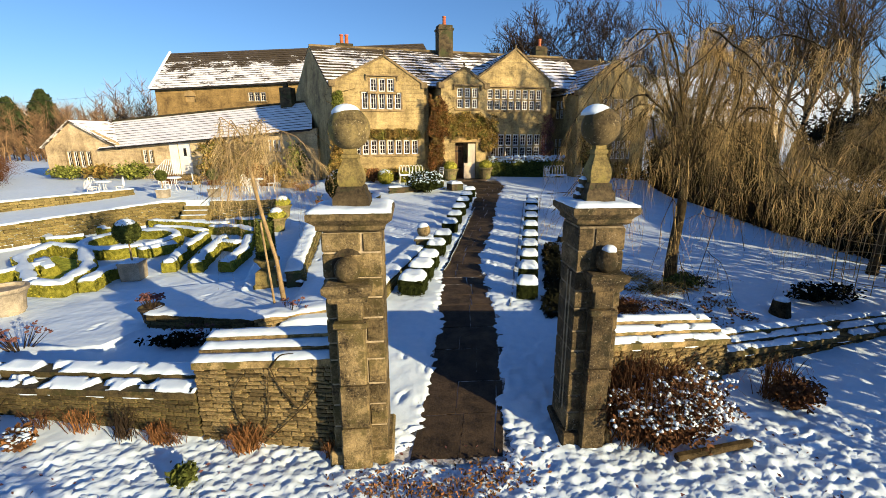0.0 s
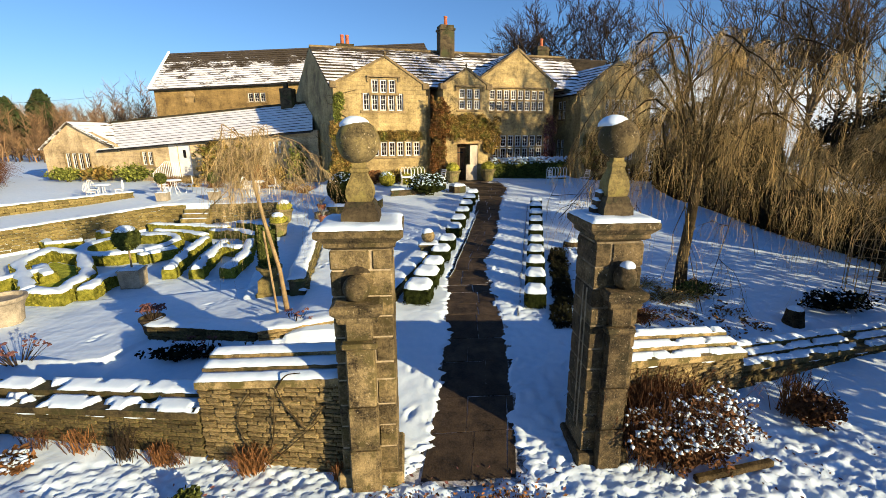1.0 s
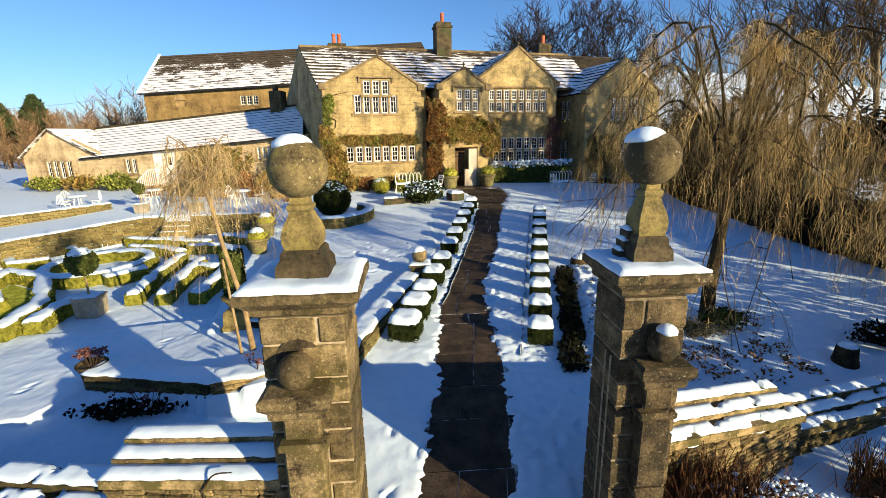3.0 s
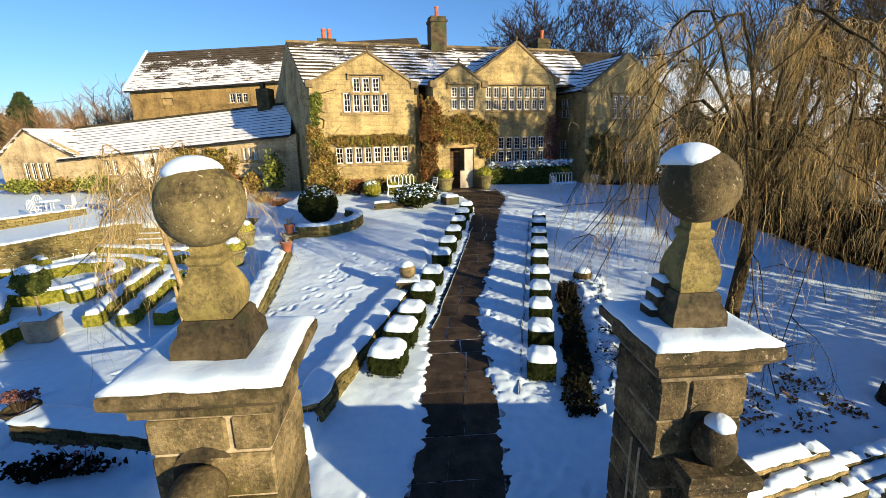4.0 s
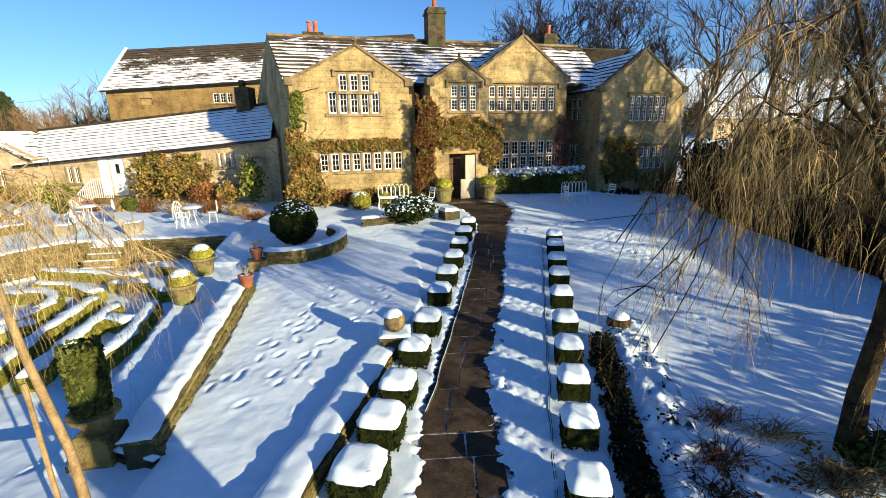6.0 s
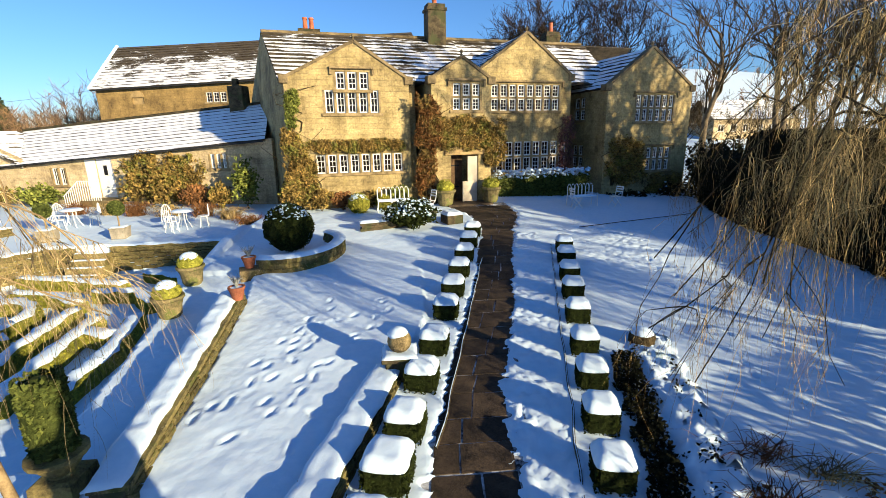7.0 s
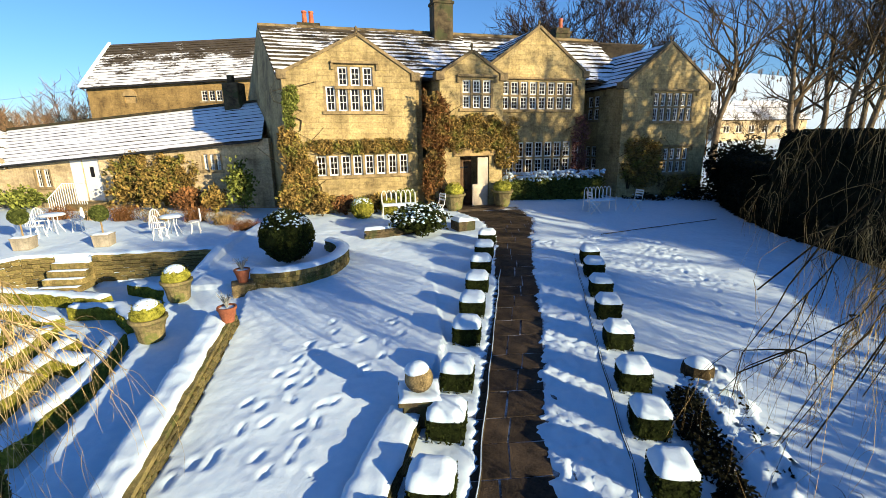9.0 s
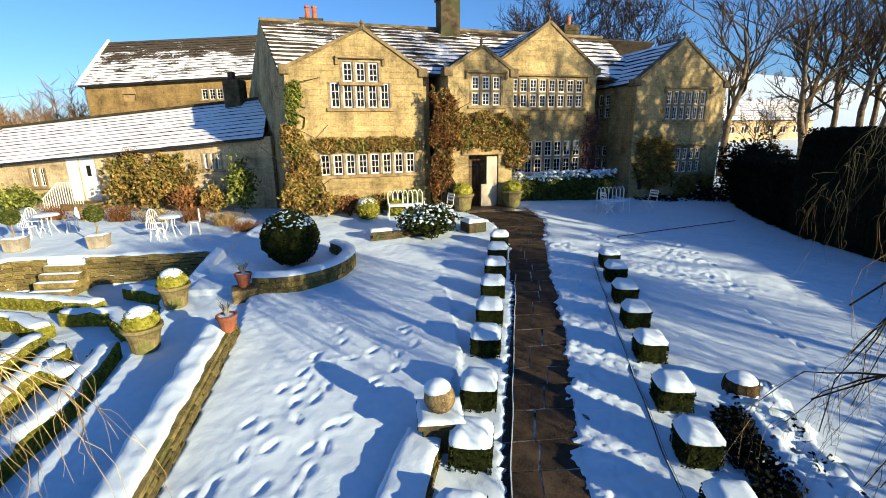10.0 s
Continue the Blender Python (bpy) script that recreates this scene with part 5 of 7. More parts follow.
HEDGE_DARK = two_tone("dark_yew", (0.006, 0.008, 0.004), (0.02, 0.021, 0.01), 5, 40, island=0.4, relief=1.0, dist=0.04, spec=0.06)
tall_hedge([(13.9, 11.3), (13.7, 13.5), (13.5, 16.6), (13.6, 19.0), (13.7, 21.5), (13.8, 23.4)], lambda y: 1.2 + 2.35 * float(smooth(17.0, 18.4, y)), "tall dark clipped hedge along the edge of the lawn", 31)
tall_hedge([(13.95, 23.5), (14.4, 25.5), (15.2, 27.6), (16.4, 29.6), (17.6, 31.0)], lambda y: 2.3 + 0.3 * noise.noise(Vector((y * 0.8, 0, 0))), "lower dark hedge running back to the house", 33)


# unseen hedges outside the gate, added only to dapple the border and the lane
def shade_hedge(x, y, rz, length, z0, top, n, label, seed):
    rng = random.Random(seed)
    h = empty("shade_hedge", pose(x, y, 0, 0, 0, rz), label, "hedge")
    bm = bmesh.new()
    for k in range(int(length * 2)):
        u = rng.uniform(-length / 2, length / 2)
        add_tube(bm, [(u, 0, z0 - 0.1), (u + rng.gauss(0, 0.3), rng.gauss(0, 0.2), (z0 + top) / 2), (u + rng.gauss(0, 0.5), rng.gauss(0, 0.3), top)], [0.05, 0.035, 0.012], 5)
        part("stem", bm, BARK, h)
        bm = bmesh.new()
    bm.free()
    place = lambda r: Vector((r.uniform(-length / 2, length / 2), r.gauss(0, 0.4), z0 + (top - z0) * r.random() ** 0.8))
    tagged(part("leafage", leaf_cloud(rng, n, place, 0.13), HEDGE_DARK, h), kind="stuff")


shade_hedge(1.6, -6.6, 0, 10.5, -2.0, 3.2, 5200, "unseen tall leaf screen added to shade the lane and low wall", 211)
shade_hedge(12.3, 3.2, 35, 7.0, -1.7, 1.3, 1500, "unseen leaf screen added to dapple the lane", 212)
shade_hedge(12.6, 6.6, 35, 8.0, -1.5, 1.75, 3600, "unseen leaf screen added to shade the lawn behind the garden wall", 213)

# ---------------------------------------------------------------- shrubs and creepers
def shrub(name, at, rad, n, size, mats, label, category="shrub", seed=1, snow=0.0, stems=0, group="", clump=1.0):
    """A bush of many small leaves round a few stems; some leaves carry snow."""
    rng = random.Random(seed)
    s = empty(name, pose(*at), label, category, group)
    rx, ry, rz = rad
    bm = bmesh.new()
    for k in range(max(5, stems)):
        a = rng.uniform(0, 6.28)
        tip = Vector((math.cos(a) * rx * rng.uniform(0.3, 0.85), math.sin(a) * ry * rng.uniform(0.3, 0.85), rz * rng.uniform(0.9, 1.7)))
        add_tube(bm, [(0, 0, -0.05), tip * 0.5 + Vector((0, 0, 0.1 * rz)), tip], [0.014, 0.01, 0.004], 4)
    part("stem", bm, mats[1], s)
    def place(r):
        while True:
            v = Vector((r.uniform(-1, 1), r.uniform(-1, 1), r.uniform(-1, 1)))
            if 0.3 < v.length < 1:
                k = 0.78 + 0.6 * noise.noise(v * 2.6 + Vector((seed, 0, 0)))
                return Vector((v.x * rx * k, v.y * ry * k, rz + v.z * rz * k))
    tagged(part("leafage", leaf_cloud(rng, n, place, size), mats[0], s), kind="stuff")
    if snow:
        bm = bmesh.new()
        for _ in range(int(n * snow * 2.2)):
            p = place(rng)
            if p.z > rz * 0.8:
                add_ball(bm, p + Vector((0, 0, 0.02)), size * clump * rng.uniform(0.25, 0.8), 1, 0.6, 0.5, 0, rng)
        tagged(part("snow", bm, SNOW, s, "clumps of snow", smooth=True), kind="stuff")
    return s


def clipped_ball(at, r, label, seed, snow=True, name="topiary_ball", category="topiary", mat=None):
    rng = random.Random(seed)
    t = empty(name, pose(*at), label, category)
    bm = bmesh.new()
    add_ball(bm, (0, 0, r * 0.92), r * 0.95, 4)
    for v in bm.verts:
        v.co += v.normal * 0 + (v.co - Vector((0, 0, r))).normalized() * (noise.noise(v.co * 2.6 + Vector((seed, 0, 0))) * 0.09 + noise.noise(v.co * 8 + Vector((seed, 0, 0))) * 0.05) * r / 0.5
    part("foliage", bm, mat or BOX_LEAF, t)
    def place(q):
        v = Vector((q.gauss(0, 1), q.gauss(0, 1), q.gauss(0, 1))).normalized()
        return v * r * q.uniform(0.94, 1.06) + Vector((0, 0, r * 0.92))
    tagged(part("leafage", leaf_cloud(rng, int(4200 * r), place, 0.045), mat or BOX_LEAF, t), kind="stuff")
    if snow:
        bm = bmesh.new()
        for _ in range(520):
            v = Vector((rng.gauss(0, 0.62), rng.gauss(0, 0.55), 0.8)).normalized()
            if noise.noise(v * 4.0 + Vector((seed, 0, 0))) < -0.05:
                continue
            add_ball(bm, v * r * 0.98 + Vector((0, 0, r * 0.94)), rng.uniform(0.012, 0.05), 1, 0.5, 0.45, 0, rng)
        tagged(part("snow", bm, SNOW, t, "broken snow", smooth=True), kind="stuff")
    return t


def creeper(parent_m, patches, seed, label, n=1500, size=0.075, mat=None):
    """A climber on a wall: patches are (u0, u1, z0, z1, v, share) in the wall's frame."""
    rng = random.Random(seed)
    c = empty("wall_creeper", parent_m, label, "climbing plant")
    bm = bmesh.new()
    for u0, u1, z0, z1, v, share in patches:
        for k in range(4):
            u = rng.uniform(u0, u1)
            pts = [Vector((u + rng.gauss(0, 0.12) * i, v - 0.03, z0 + (z1 - z0) * i / 5)) for i in range(6)]
            add_tube(bm, pts, [0.03, 0.025, 0.02, 0.016, 0.012, 0.006], 4)
            part("stem", bm, BARK, c)
            bm = bmesh.new()
    for u0, u1, z0, z1, v, share in patches:
        uc, hw, zc, hh = (u0 + u1) / 2, (u1 - u0) / 2, (z0 + z1) / 2, (z1 - z0) / 2
        for _ in range(int(n * share * 2.0)):
            for _try in range(20):
                u, z = uc + hw * rng.uniform(-1.25, 1.25), zc + hh * rng.uniform(-1.25, 1.25)
                e = 1 - abs((u - uc) / hw) ** 4 - abs((z - zc) / hh) ** 4
                if e + 1.3 * noise.noise(Vector((u * 1.5, z * 1.5, seed))) + 0.6 * noise.noise(Vector((u * 5, z * 5, seed))) > rng.uniform(0, 0.8):
                    break
            add_leaf(bm, Vector((u, v - abs(rng.gauss(0, 0.12)), z)), rng, size * 0.72)
    tagged(part("leafage", bm, mat or IVY, c), kind="stuff")
    return c


RUSSET_IVY = two_tone("russet_creeper", (0.035, 0.016, 0.007), (0.26, 0.13, 0.04), 3, 14, accent=(0.2, 0.15, 0.04), island=0.7, spec=0.06)
IVY_GREEN = two_tone("green_creeper", (0.05, 0.07, 0.012), (0.30, 0.33, 0.06), 3, 20, island=0.7, spec=0.06)
creeper(HOUSE_M, [(0.15, 1.25, 0.5, 4.0, -0.02, 0.9)], 51, "russet and olive creeper climbing the corner of the wing", 2400, 0.08)
creeper(HOUSE_M, [(0.45, 1.05, 3.9, 5.7, -0.02, 1.0)], 52, "green creeper at the top of the corner", 700, 0.07, IVY_GREEN)
creeper(HOUSE_M, [(1.0, 5.6, 2.95, 3.55, -0.02, 0.6), (1.0, 1.6, 0.8, 2.9, -0.02, 0.2)], 53, "olive creeper trained above the ground-floor window", 3600, 0.07)
creeper(HOUSE_M, [(5.75, 6.75, 0.6, 5.4, -0.62, 0.5), (6.3, 7.0, 3.0, 5.0, -0.62, 0.2)], 54, "dense russet creeper hanging beside the porch", 3600, 0.085, RUSSET_IVY)
creeper(HOUSE_M, [(6.7, 9.7, 2.95, 4.45, -0.62, 0.65), (9.0, 10.1, 2.2, 4.3, -0.62, 0.35)], 55, "golden brown creeper hanging over the porch door", 4200, 0.08)
creeper(HOUSE_M, [(16.4, 19.0, 0.8, 3.4, 0.58, 0.6), (19.0, 21.7, 0.0, 1.4, 0.58, 0.3)], 56, "olive and russet creeper on the lower east wing", 3000, 0.09)
creeper(HOUSE_M, [(14.2, 15.2, 0.6, 4.6, 1.78, 1.0)], 57, "dark bare creeper in the shaded corner", 900, 0.08, DEAD)


def at_house(u, v, z):
    p = HOUSE_M @ Vector((u, v, z))
    return (p.x, p.y, p.z)


# snow-topped hedge under the hall window
def snowy_hedge():
    rng = random.Random(61)
    h = empty("border_hedge", HOUSE_M, "green border hedge crowned with snow-covered flower heads", "hedge")
    bm = bmesh.new()
    add_box(bm, 10.2, 15.2, 0.35, 1.2, 0.2, 1.45)
    bmesh.ops.subdivide_edges(bm, edges=bm.edges[:], cuts=8, use_grid_fill=True)
    for v in bm.verts:
        v.co += Vector((noise.noise(v.co * 3), noise.noise(v.co * 3.3), noise.noise(v.co * 2.7))) * 0.12
    part("foliage", bm, GRASS_GREEN, h)
    place = lambda r: Vector((r.uniform(10.1, 15.3), r.uniform(0.15, 0.45), r.uniform(0.3, 1.6)))
    tagged(part("leafage", leaf_cloud(rng, 2600, place, 0.075), GRASS_GREEN, h), kind="stuff")
    bm = bmesh.new()
    for _ in range(260):
        add_ball(bm, (rng.uniform(10.1, 15.3), rng.uniform(0.2, 1.2), rng.uniform(1.45, 1.85)), rng.uniform(0.05, 0.12), 1, 0.7, 0.2, 0, rng)
    tagged(part("snow", bm, SNOW, h, "snowy flower heads", smooth=True), kind="stuff")


snowy_hedge()
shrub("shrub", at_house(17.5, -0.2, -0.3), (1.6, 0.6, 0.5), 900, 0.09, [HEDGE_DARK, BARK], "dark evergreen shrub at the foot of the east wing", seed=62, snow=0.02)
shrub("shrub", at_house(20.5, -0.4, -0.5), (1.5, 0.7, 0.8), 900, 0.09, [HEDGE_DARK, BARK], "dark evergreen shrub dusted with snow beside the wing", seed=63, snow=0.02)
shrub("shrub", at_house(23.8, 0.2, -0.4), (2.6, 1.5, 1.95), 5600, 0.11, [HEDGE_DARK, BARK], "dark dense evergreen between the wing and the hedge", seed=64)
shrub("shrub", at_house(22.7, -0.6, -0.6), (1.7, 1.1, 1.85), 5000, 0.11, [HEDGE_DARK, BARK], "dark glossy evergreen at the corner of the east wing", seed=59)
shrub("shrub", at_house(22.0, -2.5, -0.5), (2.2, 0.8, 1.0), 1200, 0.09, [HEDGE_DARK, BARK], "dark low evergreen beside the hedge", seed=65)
# three evergreens added out of view so that their shadow darkens the lower east wing
shrub("unseen_evergreen", (22.0, 20.6, gz(22, 20.6)), (2.1, 2.0, 2.7), 5000, 0.13, [HEDGE_DARK, BARK], "unseen evergreen added to shade the lower east wing", "tree", seed=67)
shrub("unseen_evergreen", (25.2, 22.6, gz(25, 22.6)), (2.3, 2.1, 3.5), 5600, 0.14, [HEDGE_DARK, BARK], "unseen tall evergreen added to cast shade on the east wing", "tree", seed=68)
shrub("unseen_evergreen", (23.4, 24.6, gz(23.4, 24.6)), (1.9, 1.8, 2.6), 4200, 0.13, [HEDGE_DARK, BARK], "unseen rounded evergreen added to deepen the east wing's shade", "tree", seed=69)
for i, (x, y, rx, rz, mt) in enumerate(((-6.95, 28.8, 0.8, 1.3, IVY_GREEN), (-9.6, 29.5, 0.9, 0.6, BRACKEN), (-11.2, 29.7, 1.0, 1.2, IVY), (-12.6, 30.2, 0.9, 1.1, IVY), (-8.3, 29.1, 0.7, 0.6, IVY), (-18.0, 31.2, 1.4, 0.6, IVY_GREEN), (-20.2, 31.4, 1.3, 0.55, IVY), (-22.6, 31.8, 1.3, 0.5, IVY_GREEN))):
    shrub("shrub", (x, y, gz(x, y)), (rx, 0.5, rz), 1100, 0.09, [mt, BARK], "mixed winter shrub growing against the cottage wing", seed=70 + i)
creeper(LOW_M, [(12.0, 16.6, 0.5, 3.0, -0.02, 1.0)], 58, "tangled brown creeper over the cottage wall", 3300, 0.09)

for i, (u, v, rx, rz, mt) in enumerate(((1.6, -0.45, 0.7, 0.55, IVY), (2.5, -0.5, 0.6, 0.45, BRACKEN), (5.0, -0.45, 0.6, 0.5, IVY_GREEN), (3.7, -0.4, 0.7, 0.42, IVY), (0.4, -0.5, 0.6, 0.8, IVY))):
    p = at_house(u, v, 0)
    shrub("border_shrub", (p[0], p[1], gz(p[0], p[1])), (rx, 0.4, rz), 900, 0.07, [mt, BARK], "olive and golden border planting under the windows", seed=95 + i)
# clipped yellow box in front of the wing
for i, (u, v, r) in enumerate(((3.1, -1.2, 0.42), (4.2, -1.0, 0.34))):
    p = at_house(u, v, 0)
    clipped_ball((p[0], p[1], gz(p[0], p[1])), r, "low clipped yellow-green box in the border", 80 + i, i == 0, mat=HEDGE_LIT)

# ---------------------------------------------------------------- doorway
CREAM = two_tone("cream_paint", (0.42, 0.36, 0.27), (0.58, 0.51, 0.40), 2, 20)
bm = bmesh.new()
for k in range(5):
    add_box(bm, 7.42 + k * 0.15, 7.56 + k * 0.15, 0.1, 0.15, 0.6, 2.7, bevel=0.006)
door = part("door", bm, WOOD_DOOR, house, "dark oak plank door standing inside the porch")
part("hinge", box_bm(7.42, 8.0, 0.085, 0.098, 2.2, 2.27), IRON, door)
part("hinge", box_bm(7.42, 8.0, 0.085, 0.098, 1.2, 1.27), IRON, door)
leaf = part("door", box_bm(8.22, 8.70, -0.55, -0.50, 0.6, 2.68, bevel=0.01), CREAM, house, "pale painted door leaf folded open in the porch")
part("panel", box_bm(7.95, 8.66, -0.62, -0.57, 0.62, 1.55, bevel=0.01), CREAM, leaf, "pale lower half door")
part("lintel", panel_bm([(7.1, 2.76), (9.0, 2.76), (9.0, 3.0), (8.4, 3.1), (7.7, 3.1), (7.1, 3.0)], [], -0.68, -0.602), DRESSED, house)
part("wall", box_bm(8.1, 9.0, 0.2, 0.3, 0.3, 3.2), HOUSE, house)
part("floor_slab", box_bm(7.0, 9.1, -1.5, 0.1, 0.3, 0.62), PATH_STONE, house)

def stone_urn(at, s, label, plant=True, group="stone urns", snow=True, mat=None):
    u = empty("stone_urn", pose(*at), label, "urn", group)
    part("bowl", lathe_bm([(0.20 * s, 0), (0.22 * s, 0.05 * s), (0.24 * s, 0.06 * s), (0.27 * s, 0.30 * s), (0.31 * s, 0.42 * s), (0.35 * s, 0.46 * s), (0.35 * s, 0.52 * s), (0.30 * s, 0.52 * s), (0.28 * s, 0.46 * s)], 18), mat or POT_GREY, u, smooth=False)
    if plant:
        bm = bmesh.new()
        add_ball(bm, (0, 0, 0.60 * s), 0.29 * s, 3, 0.75)
        for v in bm.verts:
            v.co += (v.co - Vector((0, 0, 0.6 * s))).normalized() * noise.noise(v.co * 9) * 0.05
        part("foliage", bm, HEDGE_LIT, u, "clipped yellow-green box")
        rng = random.Random(int(at[0] * 100))
        place = lambda r: Vector((r.gauss(0, 1), r.gauss(0, 1), abs(r.gauss(0, 1)))).normalized() * 0.29 * s + Vector((0, 0, 0.58 * s))
        tagged(part("leafage", leaf_cloud(rng, 220, place, 0.03), HEDGE_LIT, u), kind="stuff")
        if snow:
            part("snow", cap_bm((0, 0, 0.57 * s), 0.29 * s, 0.55), SNOW, u, "snow cap", smooth=True)
    return u


for u_, v_ in ((6.95, -1.15), (9.15, -1.1)):
    p = at_house(u_, v_, 0)
    stone_urn((p[0], p[1], gz(p[0], p[1])), 1.35, "round stone planter with clipped box beside the porch", snow=False, mat=MOSS_POT)

# ---------------------------------------------------------------- garden furniture
def rod(bm, pts, r=0.014):
    add_tube(bm, [Vector(p) for p in pts], [r] * len(pts), 5)


def iron_chair(m, label="white-painted wrought-iron garden chair dusted with snow"):
    c = empty("garden_chair", m, label, "chair", "white garden chairs")
    bm = bmesh.new()
    add_lathe(bm, [(0.21, 0.43), (0.22, 0.445), (0.22, 0.46), (0.20, 0.47)], 14)
    part("seat", bm, WHITE, c)
    for a in (0.7, 2.44, 3.84, 5.58):
        bm = bmesh.new()
        rod(bm, [(0.18 * math.cos(a), 0.18 * math.sin(a), 0.44), (0.2 * math.cos(a), 0.2 * math.sin(a), 0.2), (0.25 * math.cos(a), 0.25 * math.sin(a), 0.0)], 0.017)
        part("leg", bm, WHITE, c)
    bm = bmesh.new()
    hoop = [(0.21 * math.cos(t) * (1.05 if 0.3 < t < 2.8 else 1), 0.20, 0.46 + 0.46 * math.sin(t)) for t in [math.pi * k / 10 for k in range(11)]]
    rod(bm, hoop, 0.018)
    for x in (-0.12, -0.04, 0.04, 0.12):
        rod(bm, [(x, 0.2, 0.46), (x, 0.2, 0.46 + 0.46 * math.sqrt(max(0, 1 - (x / 0.22) ** 2)))], 0.011)
    part("backrest", bm, WHITE, c)
    return c


def iron_table(m, r=0.42, label="round white wrought-iron garden table with snow on top"):
    t = empty("garden_table", m, label, "table", "white garden tables")
    part("tabletop", lathe_bm([(r - 0.02, 0.68), (r, 0.69), (r, 0.71), (r - 0.02, 0.72)], 20), WHITE, t)
    for k in range(4):
        a = 0.8 + k * math.pi / 2
        bm = bmesh.new()
        rod(bm, [(0.15 * math.cos(a), 0.15 * math.sin(a), 0.68), (0.12 * math.cos(a), 0.12 * math.sin(a), 0.4), (0.3 * math.cos(a), 0.3 * math.sin(a), 0.0)], 0.017)
        part("leg", bm, WHITE, t)
    s = lathe_bm([(r - 0.03, 0.722), (r - 0.03, 0.74), (r - 0.1, 0.765), (0.1, 0.775)], 20)
    part("snow", s, SNOW, t, "layer of snow", smooth=True)
    return t


def iron_bench(m, w=1.3, label="white wrought-iron garden bench with a looped back"):
    b = empty("garden_bench", m, label, "bench", "white garden benches")
    for k in range(7):
        bm = bmesh.new()
        rod(bm, [(-w / 2, -0.2 + k * 0.065, 0.44), (w / 2, -0.2 + k * 0.065, 0.44)], 0.016)
        part("seat_slat", bm, WHITE, b)
    for x in (-w / 2, w / 2):
        for y in (-0.2, 0.2):
            bm = bmesh.new()
            rod(bm, [(x, y, 0.6 if y < 0 else 0.9), (x, y, 0.4), (x * 1.03, y * 1.15, 0)], 0.02)
            part("leg", bm, WHITE, b)
    n = 7
    for k in range(n):
        x0 = -w / 2 + w * k / n
        bm = bmesh.new()
        rod(bm, [(x0 + 0.01, 0.2, 0.45), (x0 + 0.01, 0.21, 0.85), (x0 + w / n * 0.25, 0.22, 0.97), (x0 + w / n * 0.5, 0.22, 1.0), (x0 + w / n * 0.75, 0.22, 0.97), (x0 + w / n - 0.01, 0.21, 0.85), (x0 + w / n - 0.01, 0.2, 0.45)], 0.015)
        part("back_loop", bm, WHITE, b)
    part("snow", snow_slab(-w / 2, w / 2, -0.2, 0.2, 0.457, 0.05), SNOW, b, "snow on the seat", smooth=True)
    return b


def folding_chair(m):
    c = empty("folding_chair", m, "white folding slatted garden chair", "chair", "white folding chairs")
    for x in (-0.2, 0.2):
        bm = bmesh.new()
        rod(bm, [(x, -0.22, 0), (x, 0.2, 0.5), (x, 0.26, 0.88)], 0.016)
        part("frame", bm, WHITE, c)
        bm = bmesh.new()
        rod(bm, [(x * 0.88, 0.24, 0), (x * 0.88, -0.18, 0.46)], 0.016)
        part("leg", bm, WHITE, c)
    for k in range(4):
        part("slat", box_bm(-0.2, 0.2, -0.2 + k * 0.1, -0.12 + k * 0.1, 0.45, 0.468), WHITE, c)
    for z in (0.66, 0.78, 0.88):
        part("slat", box_bm(-0.2, 0.2, 0.225 + (z - 0.66) * 0.16, 0.24 + (z - 0.66) * 0.16, z - 0.035, z + 0.025), WHITE, c)
    return c


def g3(x, y, rz=0, dz=0):
    return pose(x, y, gz(x, y) + dz, 0, 0, rz)


iron_bench(g3(0.1, 25.9, 8), 1.35, "white wrought-iron bench heaped with snow beside the porch")
folding_chair(g3(1.6, 25.6, -60))
iron_bench(g3(8.6, 26.4, 12), 1.3)
folding_chair(g3(8.15, 25.9, 100))
folding_chair(g3(10.2, 26.5, -70))

# ---------------------------------------------------------------- terrace and parterre
def terrace():
    stone_wall("terrace_wall", (-10.0, 23.2), (-5.5, 23.2), (-0.95, -0.6), (-0.08, 0.02), 0.4, "mossy terrace retaining wall under a band of snow", 0.12, 0.35, 101, MOSSY, 0.06)
    stone_wall("terrace_wall", (-12.2, 23.2), (-11.2, 23.2), (-1.0, -0.97), (-0.12, -0.08), 0.4, "mossy terrace retaining wall beside the garden steps", 0.12, 0.35, 102, MOSSY, 0.06)
    stone_wall("terrace_wall", (-17.2, 15.0), (-12.2, 23.2), (-1.0, -1.0), (-0.25, -0.1), 0.4, "mossy terrace retaining wall running along the parterre", 0.12, 0.35, 103, MOSSY, 0.06)
    stone_wall("terrace_wall", (-20.5, 16.5), (-14.6, 25.0), (-0.2, -0.1), (0.3, 0.38), 0.4, "upper mossy terrace wall under a band of snow", 0.12, 0.35, 104, MOSSY, 0.06)
    st = empty("garden_steps", pose(-10.6, 23.15, 0), "worn stone garden steps dusted with snow", "steps")
    for k in range(5):
        part("step", box_bm(-0.6, 0.6, -0.9 + k * 0.25, 0.4, -1.0 + k * 0.2, -0.8 + k * 0.2 - 0.004, bevel=0.015), MOSSY, st)
        part("snow", snow_slab(-0.58, 0.58, -0.88 + k * 0.25, -0.68 + k * 0.25, -0.8 + k * 0.2 - 0.004, 0.03), SNOW, st, "snow on the tread", smooth=True)


MOSSY = two_tone("mossy_stone", (0.08, 0.065, 0.022), (0.40, 0.31, 0.11), 3, 24, accent=(0.14, 0.13, 0.03), rnd=0.5)
terrace()


